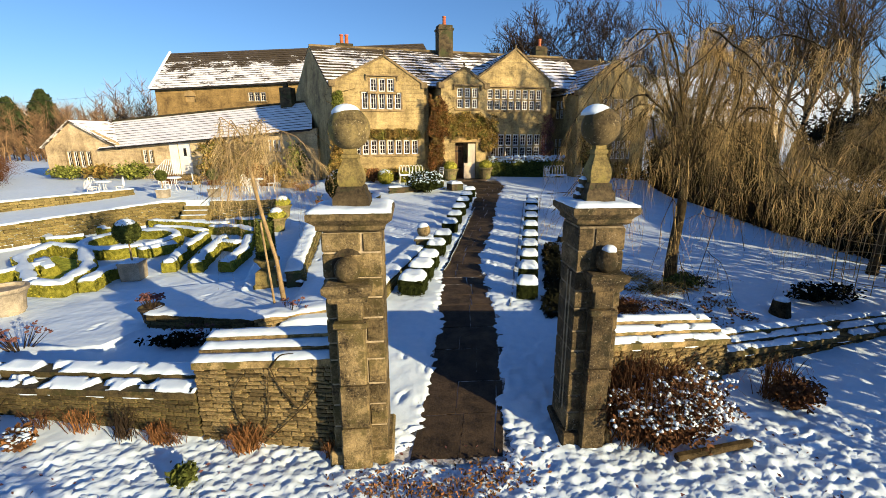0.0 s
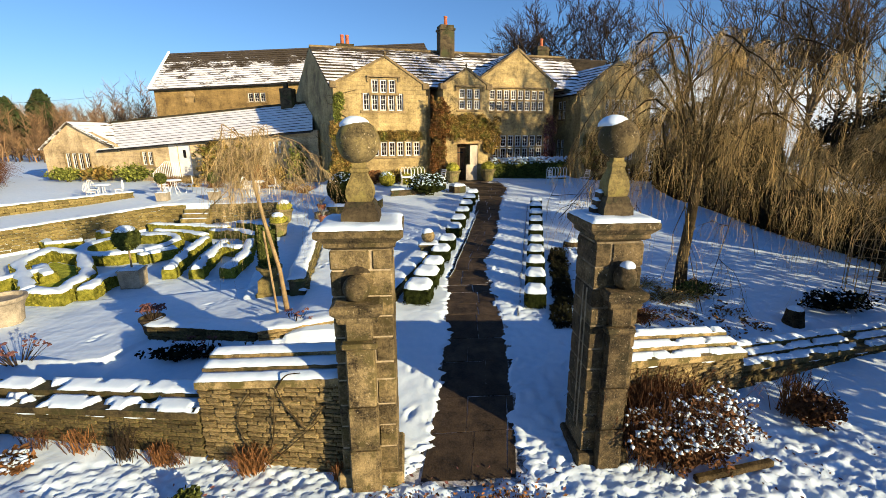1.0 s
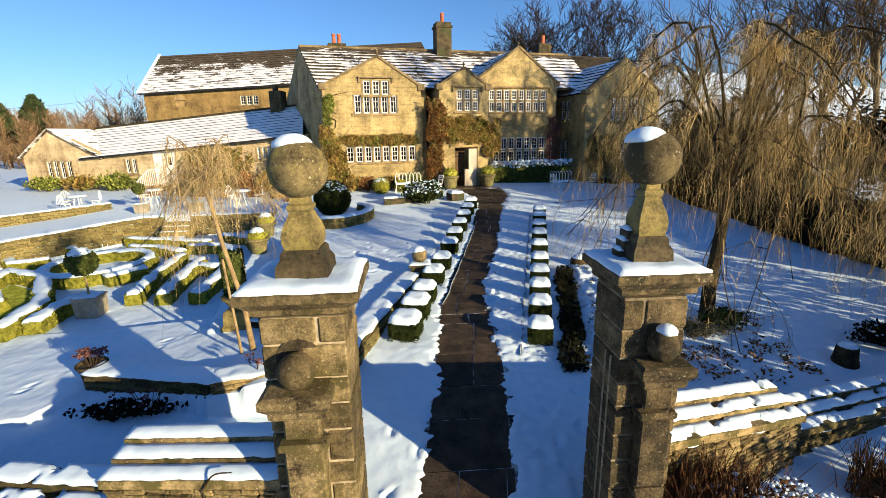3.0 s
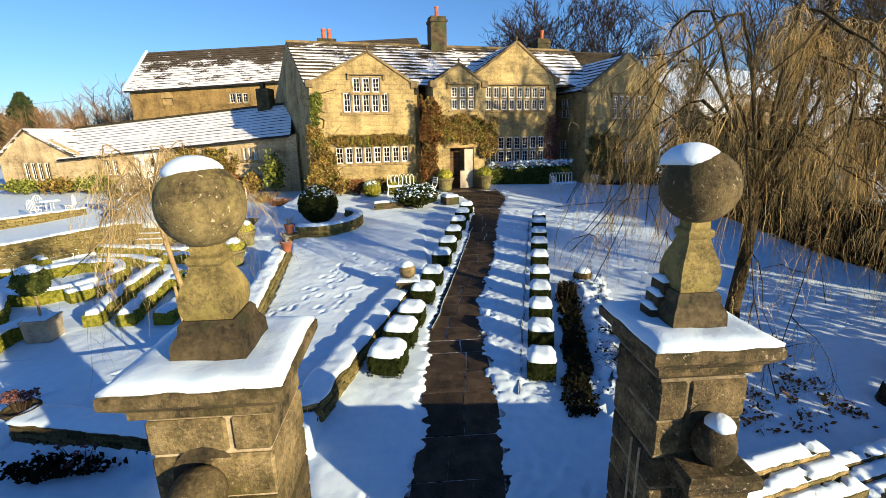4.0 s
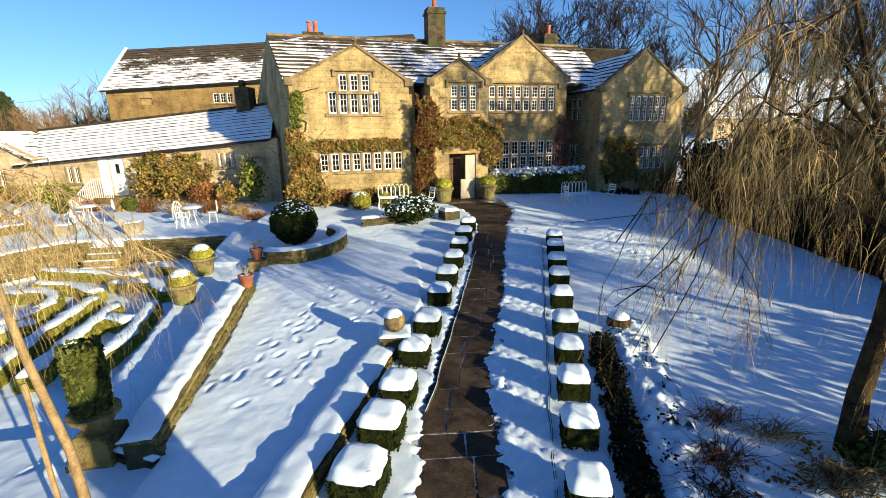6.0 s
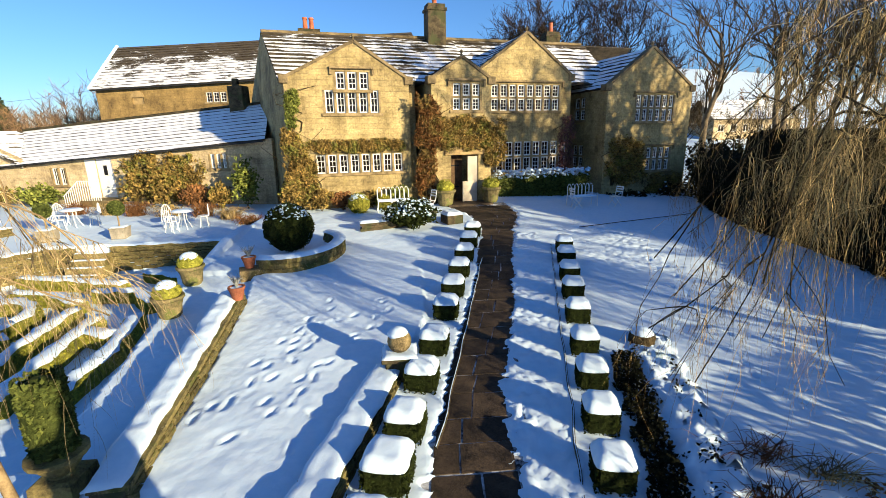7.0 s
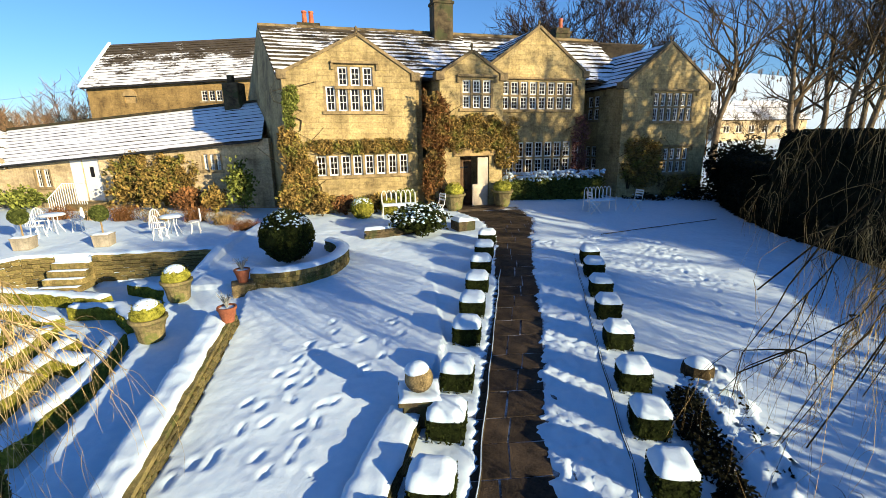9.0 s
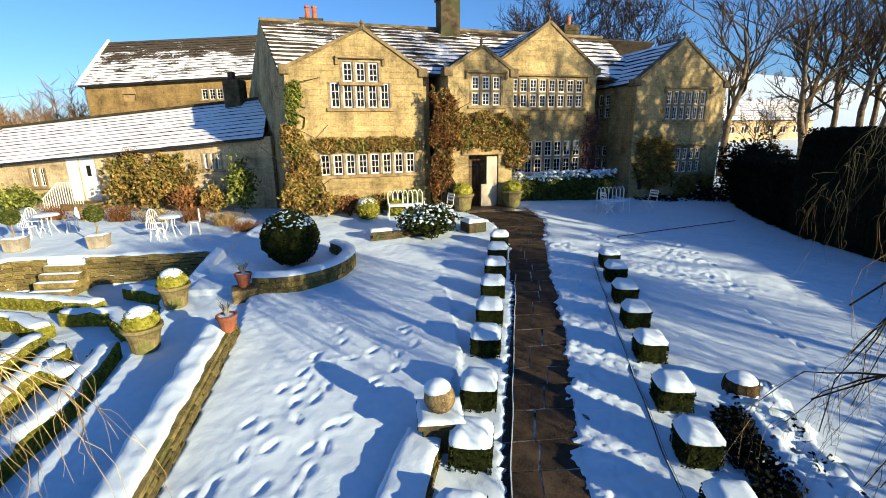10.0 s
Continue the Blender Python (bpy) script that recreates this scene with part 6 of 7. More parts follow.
def low_hedge(points, w, h, label, seed, closed=False):
    """A clipped low hedge along a line, with snow lying on top."""
    z0 = -1.1
    pts = [Vector((x, y, 0)) for x, y in points]
    if closed:
        pts.append(pts[0])
    hd = empty("low_hedge", pose(0, 0, 0), label, "hedge", "parterre hedges")
    fine = []
    for a, b in zip(pts, pts[1:]):
        n = max(1, int((b - a).length / 0.22))
        fine += [a.lerp(b, k / n) for k in range(n)]
    fine.append(pts[-1])
    rng = random.Random(seed)
    for kind in ("foliage", "snow"):
        bm = bmesh.new()
        rows = []
        for i, p in enumerate(fine):
            d = (fine[min(i + 1, len(fine) - 1)] - fine[max(i - 1, 0)]).normalized()
            s = Vector((d.y, -d.x, 0))
            prof = ((-1, 0), (-1.05, 0.6), (-0.9, 0.97), (0, 1.0), (0.9, 0.97), (1.05, 0.6), (1, 0)) if kind == "foliage" else ((-0.98, 0.95), (-0.85, 1.13), (-0.3, 1.22), (0.3, 1.22), (0.85, 1.13), (0.98, 0.95))
            row = []
            for a, z in prof:
                q = p + s * a * (1 if kind == "foliage" else min(1.04, max(0.5, 0.86 + 0.7 * noise.noise(p * 1.9)))) * w / 2 + Vector((0, 0, z0 + (z if kind == "foliage" else min(z, 1.0 + 0.16 * z)) * h))
                k = Vector((noise.noise(q * 5), noise.noise(q * 5.5), noise.noise(q * 6))) * 0.05
                row.append(bm.verts.new(q + k))
            rows.append(row)
        for a, b in zip(rows, rows[1:]):
            for k in range(len(a) - 1):
                bm.faces.new((a[k], a[k + 1], b[k + 1], b[k]))
        bm.faces.new(rows[0]); bm.faces.new(rows[-1][::-1])
        bmesh.ops.recalc_face_normals(bm, faces=bm.faces)
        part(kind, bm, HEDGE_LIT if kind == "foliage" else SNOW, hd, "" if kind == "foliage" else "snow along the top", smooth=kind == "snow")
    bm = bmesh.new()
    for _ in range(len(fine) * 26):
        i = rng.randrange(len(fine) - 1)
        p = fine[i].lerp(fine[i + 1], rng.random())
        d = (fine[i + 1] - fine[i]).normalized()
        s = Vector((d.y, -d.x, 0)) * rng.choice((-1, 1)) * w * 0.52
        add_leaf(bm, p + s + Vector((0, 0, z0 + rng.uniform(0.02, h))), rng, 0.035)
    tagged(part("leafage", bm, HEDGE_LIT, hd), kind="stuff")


LAB = "low clipped yellow-green box hedge topped with snow"
low_hedge([(-10.4, 12.5), (-9.5, 12.3), (-9.9, 14.0), (-11.6, 16.4), (-13.4, 17.3), (-12.9, 15.3)], 0.45, 0.38, LAB + " round a bed", 1, True)
ring = [(-10.9 + 1.5 * math.cos(a), 18.0 + 1.7 * math.sin(a)) for a in [2 * math.pi * k / 20 for k in range(20)]]
low_hedge(ring, 0.45, 0.38, "ring of clipped box hedge topped with snow", 2, True)
for k, line in enumerate((
        [(-7.7, 14.3), (-8.2, 16.6), (-8.5, 18.9)], [(-6.85, 14.25), (-7.2, 16.2), (-7.5, 18.2)], [(-11.4, 20.6), (-9.9, 20.2), (-8.7, 19.4)], [(-12.4, 22.2), (-10.2, 21.6), (-8.4, 21.0)],
        [(-15.3, 19.5), (-14.2, 18.4), (-13.2, 18.8)], [(-14.4, 21.2), (-13.2, 20.2)], [(-9.0, 12.5), (-9.2, 13.6), (-8.9, 14.6)], [(-5.9, 14.2), (-6.0, 16.2), (-6.5, 18.2)], [(-6.6, 19.2), (-7.6, 20.3), (-8.9, 20.4)], [(-5.9, 19.6), (-6.9, 21.6), (-8.4, 22.4)],
        [(-12.2, 13.4), (-11.6, 14.6)], [(-12.0, 15.0), (-11.0, 14.0)], [(-14.9, 16.4), (-14.0, 15.2)], [(-7.2, 17.4), (-6.4, 17.0)], [(-9.6, 16.2), (-8.9, 17.2)])):
    low_hedge(line, 0.42, 0.36, LAB, 10 + k)
BED_GREEN = two_tone("bright_green_bed", (0.14, 0.17, 0.012), (0.48, 0.50, 0.05), 5, 40, relief=1.0, dist=0.03, spec=0.06)
part_green = bmesh.new()
vs = [part_green.verts.new((x, y, -1.02)) for x, y in ((-10.3, 12.9), (-9.8, 12.9), (-10.1, 14.0), (-11.6, 15.9), (-12.8, 16.6), (-12.5, 15.3))]
part_green.faces.new(vs)
bmesh.ops.subdivide_edges(part_green, edges=part_green.edges[:], cuts=2)
tagged(finish(part_green, "lawn_bed", BED_GREEN), "patch of bright green planting inside the hedge ring", "planting bed")

# ---------------------------------------------------------------- pots, urns and standards
def square_planter(at, w, h, label, m=POT_GREY):
    p = empty("square_planter", pose(*at, 0, 0, 6), label, "planter", "stone planters")
    part("tub", square_lathe([(w * 0.44, 0), (w * 0.46, 0.02), (w * 0.5, h * 0.9), (w * 0.53, h * 0.92), (w * 0.53, h), (w * 0.46, h), (w * 0.45, h * 0.92)]), m, p)
    part("snow", snow_slab(-w * 0.47, w * 0.47, -w * 0.47, w * 0.47, h * 0.95, 0.07), SNOW, p, "snow filling the tub", smooth=True)
    return p


def standard_ball(x, y, z, stem, r, label, seed, snow=True, leaf=HEDGE_LIT):
    rng = random.Random(seed)
    t = empty("standard_tree", pose(x, y, z), label, "topiary", "ball-headed standards")
    bm = bmesh.new()
    add_tube(bm, [(0, 0, 0), (0.01, 0, stem * 0.5), (0, 0, stem + r * 0.4)], [0.03, 0.026, 0.022], 7)
    part("stem", bm, PALE_BARK, t)
    bm = bmesh.new()
    add_ball(bm, (0, 0, stem + r * 0.85), r * 0.95, 4)
    for v in bm.verts:
        v.co += (v.co - Vector((0, 0, stem + r * 0.85))).normalized() * noise.noise(v.co * 8) * 0.04
    part("foliage", bm, leaf, t)
    place = lambda q: Vector((q.gauss(0, 1), q.gauss(0, 1), q.gauss(0, 1))).normalized() * r + Vector((0, 0, stem + r * 0.85))
    tagged(part("leafage", leaf_cloud(rng, 600, place, 0.04), leaf, t), kind="stuff")
    if snow:
        part("snow", cap_bm((0, 0, stem + r * 0.85), r, 0.62), SNOW, t, "snow cap", smooth=True)


square_planter((-8.44, 13.75, -1.1), 0.58, 0.56, "square grey stone planter filled with snow")
standard_ball(-8.44, 13.75, -0.58, 0.66, 0.36, "ball-headed box standard growing in a stone planter", 111, True, GRASS_GREEN)
for i, (x, y) in enumerate(((-12.6, 24.0), (-10.1, 24.1))):
    square_planter((x, y, gz(x, y)), 0.52, 0.42, "square stone planter on the terrace edge")
    standard_ball(x, y, gz(x, y) + 0.40, 0.5, 0.27, "clipped dark green ball standard in a terrace planter", 112 + i, False, GRASS_GREEN)
stone_urn((-4.95, 16.9, gz(-4.9, 16.9) - 0.02), 1.02, "tall mossy stone pot with a clipped box ball and snow", mat=MOSS_POT)
stone_urn((-5.2, 18.7, gz(-5.1, 18.7) - 0.02), 1.02, "tall mossy stone pot with a snow-capped clipped box ball", mat=MOSS_POT)


def clay_pot(x, y, z, s, label, seed):
    rng = random.Random(seed)
    p = empty("clay_pot", pose(x, y, z), label, "pot", "terracotta pots")
    part("pot", lathe_bm([(0.13 * s, 0), (0.20 * s, 0.30 * s), (0.22 * s, 0.31 * s), (0.22 * s, 0.37 * s), (0.18 * s, 0.37 * s), (0.17 * s, 0.33 * s)], 16), TERRACOTTA, p)
    part("earth", lathe_bm([(0.17 * s, 0.30 * s), (0.17 * s, 0.335 * s)], 14), SNOW, p, "snow on the soil")
    verts, faces = [], []
    for _ in range(40):
        a = rng.uniform(0, 6.28)
        d = Vector((math.cos(a), math.sin(a), 0)) * rng.uniform(0.05, 0.3) * s
        o = Vector((0, 0, 0.33 * s))
        add_strip(verts, faces, [o, o + d * 0.5 + Vector((0, 0, 0.22 * s)), o + d + Vector((0, 0, rng.uniform(0.15, 0.4) * s))], 0.012, rng)
    me = bpy.data.meshes.new("stalk")
    me.from_pydata(verts, [], faces)
    me.materials.append(HEATHER)
    o = tagged(new("stalk", me), kind="stuff")
    o.parent = p


HEATHER = two_tone("frosted_lavender", (0.10, 0.11, 0.10), (0.32, 0.33, 0.33), 6, 30)
clay_pot(-3.25, 16.55, 0.16, 0.85, "terracotta pot of frosted lavender standing on the low wall", 121)
clay_pot(-3.75, 18.95, gz(-3.75, 18.95) + 0.28, 0.88, "orange terracotta pot at the end of the curved wall", 122)
bm = box_bm(-0.28, 0.28, -0.25, 0.25, -0.1, 0.27, bevel=0.02)
tagged(finish(bm, "stone_block", WALL_STONE), "squared stone block under the terracotta pot", "stone").matrix_basis = g3(-3.75, 18.95, 20)

# cone topiary in an urn beside the young tree
cone = empty("cone_topiary", pose(-3.8, 11.75, -0.68), "tall clipped evergreen cone in a carved stone urn", "topiary")
part("pedestal", square_lathe([(0.32, -0.3), (0.32, 0.0), (0.27, 0.03), (0.25, 0.34), (0.2, 0.37)]), LICHEN, cone)
part("urn", lathe_bm([(0.16, 0.36), (0.14, 0.40), (0.2, 0.46), (0.27, 0.58), (0.33, 0.62), (0.33, 0.68), (0.27, 0.68)], 16), LICHEN, cone, "carved lichened stone urn")
bm = lathe_bm([(0.17, 0.66), (0.22, 0.76), (0.235, 1.0), (0.23, 1.35), (0.19, 1.6), (0.06, 1.7)], 22)
bmesh.ops.subdivide_edges(bm, edges=bm.edges[:], cuts=2, use_grid_fill=True)
for v in bm.verts:
    v.co += Vector((v.co.x, v.co.y, 0)) * noise.noise(v.co * 9) * 0.25
part("foliage", bm, GRASS_GREEN, cone)
rng = random.Random(5)
place = lambda q: (lambda a, z: Vector((math.cos(a) * 0.23, math.sin(a) * 0.23, z)))(q.uniform(0, 6.28), q.uniform(0.7, 1.72))
tagged(part("leafage", leaf_cloud(rng, 1500, place, 0.045), GRASS_GREEN, cone), kind="stuff")
st = bmesh.new()
add_tube(st, [(-3.22, 10.22, gz(-3.2, 10.2) - 0.1), (-3.42, 10.4, gz(-3.2, 10.2) + 1.9)], [0.03, 0.026], 7)
tagged(finish(st, "tree_stake", PALE_BARK), "round wooden stake beside the young tree", "stake")

# stone ball on its pier beside the path
ball = empty("ball_pier", pose(0.42, 13.85, gz(0.46, 14.2) + 0.08), "low stone pier carrying a snow-capped stone ball", "pier")
part("pier", box_bm(-0.25, 0.25, -0.25, 0.25, -0.3, 0.16, bevel=0.02), DARK_STONE, ball)
part("slab", box_bm(-0.31, 0.31, -0.31, 0.31, 0.162, 0.24, bevel=0.015), DARK_STONE, ball)
part("snow", snow_slab(-0.3, 0.3, -0.3, 0.3, 0.241, 0.04), SNOW, ball, "snow on the slab", smooth=True)
part("ball", ball_bm((0, 0, 0.45), 0.21, 3), GREY_STONE, ball, smooth=True)
part("snow", cap_bm((-0.02, 0.02, 0.46), 0.215, 0.45), SNOW, ball, "snow cap", smooth=True)

# curved wall with the big clipped bush
def curved_wall(name, centre, r, a0, a1, h, thick, label, zfun, n=34, mat=None):
    c = empty(name, None, label, "garden wall")
    rng = random.Random(131)
    for ring_ in range(3):
        for k in range(n):
            t0, t1 = a0 + (a1 - a0) * (k + 0.5 * (ring_ % 2)) / n, a0 + (a1 - a0) * (k + 0.96 + 0.5 * (ring_ % 2)) / n
            bm = bmesh.new()
            vv = []
            hh = h / 3
            for z in (ring_ * hh + 0.004, (ring_ + 1) * hh - 0.006):
                for rr, t in ((r - thick, t0), (r - thick, t1), (r + rng.uniform(-0.01, 0.015), t1), (r + rng.uniform(-0.01, 0.015), t0)):
                    x, y = centre[0] + rr * math.cos(t), centre[1] + rr * math.sin(t)
                    vv.append(bm.verts.new((x, y, zfun(x, y) - (0.12 if ring_ == 0 and z < 0.02 else 0) + z)))
            for q in ((3, 2, 1, 0), (4, 5, 6, 7), (0, 1, 5, 4), (1, 2, 6, 5), (2, 3, 7, 6), (3, 0, 4, 7)):
                bm.faces.new([vv[i] for i in q])
            bmesh.ops.recalc_face_normals(bm, faces=bm.faces)
            part("stone", bm, mat or MOSSY, c)
    bm = bmesh.new()
    rows = []
    for k in range(n * 2 + 1):
        t = a0 + (a1 - a0) * k / (n * 2)
        row = []
        for rr, z in ((r - thick - 0.03, 0), (r - thick, 0.05), (r - thick / 2, 0.075), (r - 0.02, 0.05), (r + 0.03, 0)):
            x, y = centre[0] + rr * math.cos(t), centre[1] + rr * math.sin(t)
            row.append(bm.verts.new((x, y, zfun(x, y) + h + z * (1 + 0.5 * noise.noise(Vector((x * 4, y * 4, 0)))))))
        rows.append(row)
    for a, b in zip(rows, rows[1:]):
        for k in range(4):
            bm.faces.new((a[k], a[k + 1], b[k + 1], b[k]))
    bm.faces.new(rows[0]); bm.faces.new(rows[-1][::-1])
    bmesh.ops.recalc_face_normals(bm, faces=bm.faces)
    part("snow", bm, SNOW, c, "snow on the coping", smooth=True)


curved_wall("curved_wall", (-3.1, 20.6), 1.75, radians(-105), radians(50), 0.42, 0.32, "curved mossy stone wall round a raised bed under snow", lambda x, y: min(gz(x, y), 0.16) - 0.02, mat=LAWN_WALL)
clipped_ball((-3.05, 20.75, 0.30), 0.72, "big round dark evergreen bush flecked with snow", 133)
# low curved wall and planting before the porch
curved_wall("curved_wall", (-1.6, 26.6), 3.9, radians(-82), radians(-28), 0.3, 0.3, "low curved stone wall edging the bench terrace under snow", lambda x, y: gz(x, y), 30, DARK_STONE)
shrub("snowy_shrub", (0.75, 23.0, gz(0.75, 23.0)), (1.1, 0.8, 0.58), 4200, 0.065, [BOX_LEAF, BARK], "rounded dark shrub heaped with snow near the porch", seed=134, snow=0.07, clump=1.3)
p = empty("box_planter", pose(2.35, 23.6, gz(2.35, 23.6), 0, 0, 20), "dark timber planter heaped with snow beside the path", "planter")
part("tub", box_bm(-0.33, 0.33, -0.33, 0.33, 0, 0.34, bevel=0.02), DARK_STONE, p)
part("snow", snow_slab(-0.33, 0.33, -0.33, 0.33, 0.34, 0.12), SNOW, p, "heap of snow", smooth=True)

# terrace furniture
for x, y in ((-8.3, 25.2), (-13.0, 26.0), (-16.0, 24.8)):
    iron_table(g3(x, y))
    for a in (20, 150, 255):
        iron_chair(g3(x + 0.75 * math.cos(radians(a)), y + 0.6 * math.sin(radians(a)), a - 90))

# ---------------------------------------------------------------- planting near the gate
def dead_heads(x, y, n, h, spread, label, seed, mat=DEAD, r=0.05, dz=0.0):
    rng = random.Random(seed)
    d = empty("dead_flowers", g3(x, y, 0, dz), label, "plant", "dried flower heads")
    verts, faces = [], []
    bm = bmesh.new()
    r *= 0.75
    h *= 0.8
    for _ in range(int(n * 0.6)):
        a, q = rng.uniform(0, 6.28), spread * math.sqrt(rng.random())
        top = Vector((math.cos(a) * q, math.sin(a) * q * 0.6, h * rng.uniform(0.6, 1.1)))
        add_strip(verts, faces, [top * 0.3 * Vector((1, 1, 0)).length * 0 + Vector((top.x * 0.4, top.y * 0.4, 0)), Vector((top.x * 0.75, top.y * 0.75, top.z * 0.6)), top], 0.012, rng)
        for _k in range(7):
            add_ball(bm, top + Vector((rng.gauss(0, r * 0.6), rng.gauss(0, r * 0.6), rng.gauss(0, r * 0.4))), r * rng.uniform(0.35, 0.6), 1, 0.8, 0.25, 0, rng)
    me = bpy.data.meshes.new("stalk")
    me.from_pydata(verts, [], faces)
    me.materials.append(DARK_TWIG)
    o = tagged(new("stalk", me), kind="stuff")
    o.parent = d
    tagged(part("dried_flower", bm, mat, d), kind="stuff")


stone_urn((-5.75, 9.75, gz(-5.75, 9.75) - 0.02), 0.75, "wide dark stone pot at the end of the wall", False, mat=DARK_STONE)
dead_heads(-5.75, 9.75, 40, 0.42, 0.28, "dried pink-brown hydrangea heads standing in a stone pot", 141, r=0.07, dz=0.32)
stone_urn((-9.85, 11.05, gz(-9.85, 11.05) - 0.02), 1.35, "large dark stone tub standing on the snow", False, mat=POT_GREY)
dead_heads(-4.4, 8.95, 22, 0.5, 0.6, "dried dark sedum heads above the retaining wall", 142)
dead_heads(-2.6, 9.15, 18, 0.4, 0.5, "dried sedum heads at the edge of the lawn", 143)
dead_heads(-7.6, 8.5, 40, 0.5, 0.6, "dried hydrangea heads behind the low wall", 144, r=0.06)
shrub("border_shrub", (-4.6, 8.75, gz(-4.6, 8.75)), (1.0, 0.25, 0.15), 700, 0.05, [HEDGE_DARK, BARK], "low dark evergreen planting at the foot of the wall", seed=145, snow=0.03)


def spray(name, x, y, n, h, spread, mat, label, seed, category="plant", r=0.008, droop=0.3, z=None):
    """A tuft of arching stems."""
    rng = random.Random(seed)
    verts, faces = [], []
    for _ in range(n):
        a = rng.uniform(0, 6.28)
        q = rng.uniform(0.1, 1) * spread
        l = h * rng.uniform(0.5, 1.1)
        o = Vector((rng.gauss(0, spread * 0.25), rng.gauss(0, spread * 0.15), 0))
        d = Vector((math.cos(a) * q, math.sin(a) * q * 0.7, 0))
        add_strip(verts, faces, [o, o + d * 0.35 + Vector((0, 0, l * 0.6)), o + d * 0.75 + Vector((0, 0, l)), o + d * 1.1 + Vector((0, 0, l * (1 - droop)))], r, rng)
    me = bpy.data.meshes.new(name)
    me.from_pydata(verts, [], faces)
    me.materials.append(mat)
    o = tagged(new(name, me), label, category)
    o.matrix_basis = pose(x, y, gz(x, y) if z is None else z)
    return o


spray("dead_fern", -2.4, 5.72, 150, 0.38, 0.35, BRACKEN, "russet dead fern at the foot of the wall", 151)
spray("dead_fern", -3.75, 5.95, 90, 0.3, 0.25, BRACKEN, "russet dead fern beside the low wall", 152)
spray("dead_fern", -1.15, 5.5, 70, 0.28, 0.18, BRACKEN, "small russet fern beside the gate pier", 153)
for i, x in enumerate((-8.3, -7.5, -6.6, -5.7, -5.0, -4.3, -3.5)):
    spray("dried_plant", x, 7.3 - (x + 9) * 0.211 - 0.22, 34 + 16 * (i % 3), 0.28 + 0.1 * (i % 3), 0.35, (DARK_RUSSET, BRACKEN, DARK_TWIG)[i % 3], "dead brown stems against the low mossy wall", 400 + i, "plant", 0.006)
shrub("grass_tuft", (-3.0, 5.15, gz(-3.0, 5.15)), (0.2, 0.18, 0.15), 500, 0.045, [GRASS_GREEN, BRACKEN], "small bright green tuft growing through the snow", seed=154)
shrub("snowy_tuft", (-5.6, 5.9, gz(-5.6, 5.9)), (0.25, 0.22, 0.2), 300, 0.05, [BRACKEN, BRACKEN], "brown tuft of dead leaves capped with snow", seed=155, snow=0.25)
# bare climber trained on the wall
bm = bmesh.new()
for line in ([(-2.25, -1.2), (-2.5, -0.8), (-2.52, -0.4), (-2.3, -0.05)], [(-2.2, -1.2), (-2.05, -0.7), (-2.0, -0.1)], [(-2.15, -1.2), (-1.75, -0.8), (-1.4, -0.45)], [(-1.6, -0.6), (-1.85, -0.25), (-1.95, 0.0)], [(-1.5, -0.5), (-1.3, -0.2)], [(-1.95, 0.0), (-1.8, 0.2), (-1.6, 0.25)]):
    curve = rounded([Vector((x, 5.68 + (-1.07 - x) * 0.182 - 0.118, z)) for x, z in line])
    add_tube(bm, curve, [0.013 - 0.008 * i / len(curve) for i in range(len(curve))], 5)
tagged(finish(bm, "wall_climber", BARK), "bare woody climber trained on the garden wall", "climbing plant")
shrub("snowy_shrub", (3.75, 5.35, gz(3.8, 5.3)), (1.05, 0.55, 0.62), 3600, 0.034, [DARK_RUSSET, DARK_RUSSET], "brown twiggy shrub laden with snow beside the pier", seed=161, snow=0.16, stems=110, clump=1.35)
spray("dried_plant", 3.5, 5.65, 900, 1.15, 0.95, DARK_RUSSET, "mass of russet dead stems against the wall", 162)
shrub("snowy_shrub", (6.2, 6.0, gz(6.2, 6.0)), (0.55, 0.35, 0.3), 1400, 0.035, [DARK_RUSSET, BRACKEN], "low russet shrub with a green sprig in the snow", seed=163, stems=30)
spray("dried_plant", 6.1, 6.3, 120, 0.7, 0.5, BRACKEN, "russet bare stems in front of the low wall", 164)
bm = box_bm(-0.65, 0.65, -0.05, 0.05, 0, 0.1, bevel=0.015)
tagged(finish(bm, "log", BARK), "weathered round log edging lying in the snow", "log").matrix_basis = g3(4.3, 5.2, 10)
for i, (x, y) in enumerate(((-0.35, 4.9), (0.05, 4.6), (0.55, 4.75), (1.1, 4.95))):
    rng = random.Random(170 + i)
    bm = bmesh.new()
    for _ in range(260):
        xx, yy = x + rng.gauss(0, 0.28), y + rng.gauss(0, 0.16)
        add_leaf(bm, Vector((xx, yy, gz(xx, yy) + 0.03)), rng, 0.028)
    tagged(finish(bm, "fallen_leaves", BRACKEN), "scatter of brown fallen leaves before the gate", "leafage", kind="stuff")

# bed beside the east row of box
bed = empty("flower_bed", None, "snow-covered tangle of low planting behind the box row", "planting bed")
rng = random.Random(181)
bm = bmesh.new()
grid = {}
for i in range(22):
    for j in range(84):
        y = 9.0 + j * 0.07
        x = 3.42 + 0.268 * (y - 9.3) + i * 0.055
        q = Vector((x, y, 0))
        lump = 0.5 + 0.8 * noise.noise(q * 2.6) + 0.5 * noise.noise(q * 7.0) + 0.25 * noise.noise(q * 16)
        e = min(i, 21 - i, 6) / 6
        grid[i, j] = bm.verts.new((x, y, gz(x, y) - 0.06 + e * (0.07 + 0.16 * max(0, lump))))
        grid[i, j].index = 0
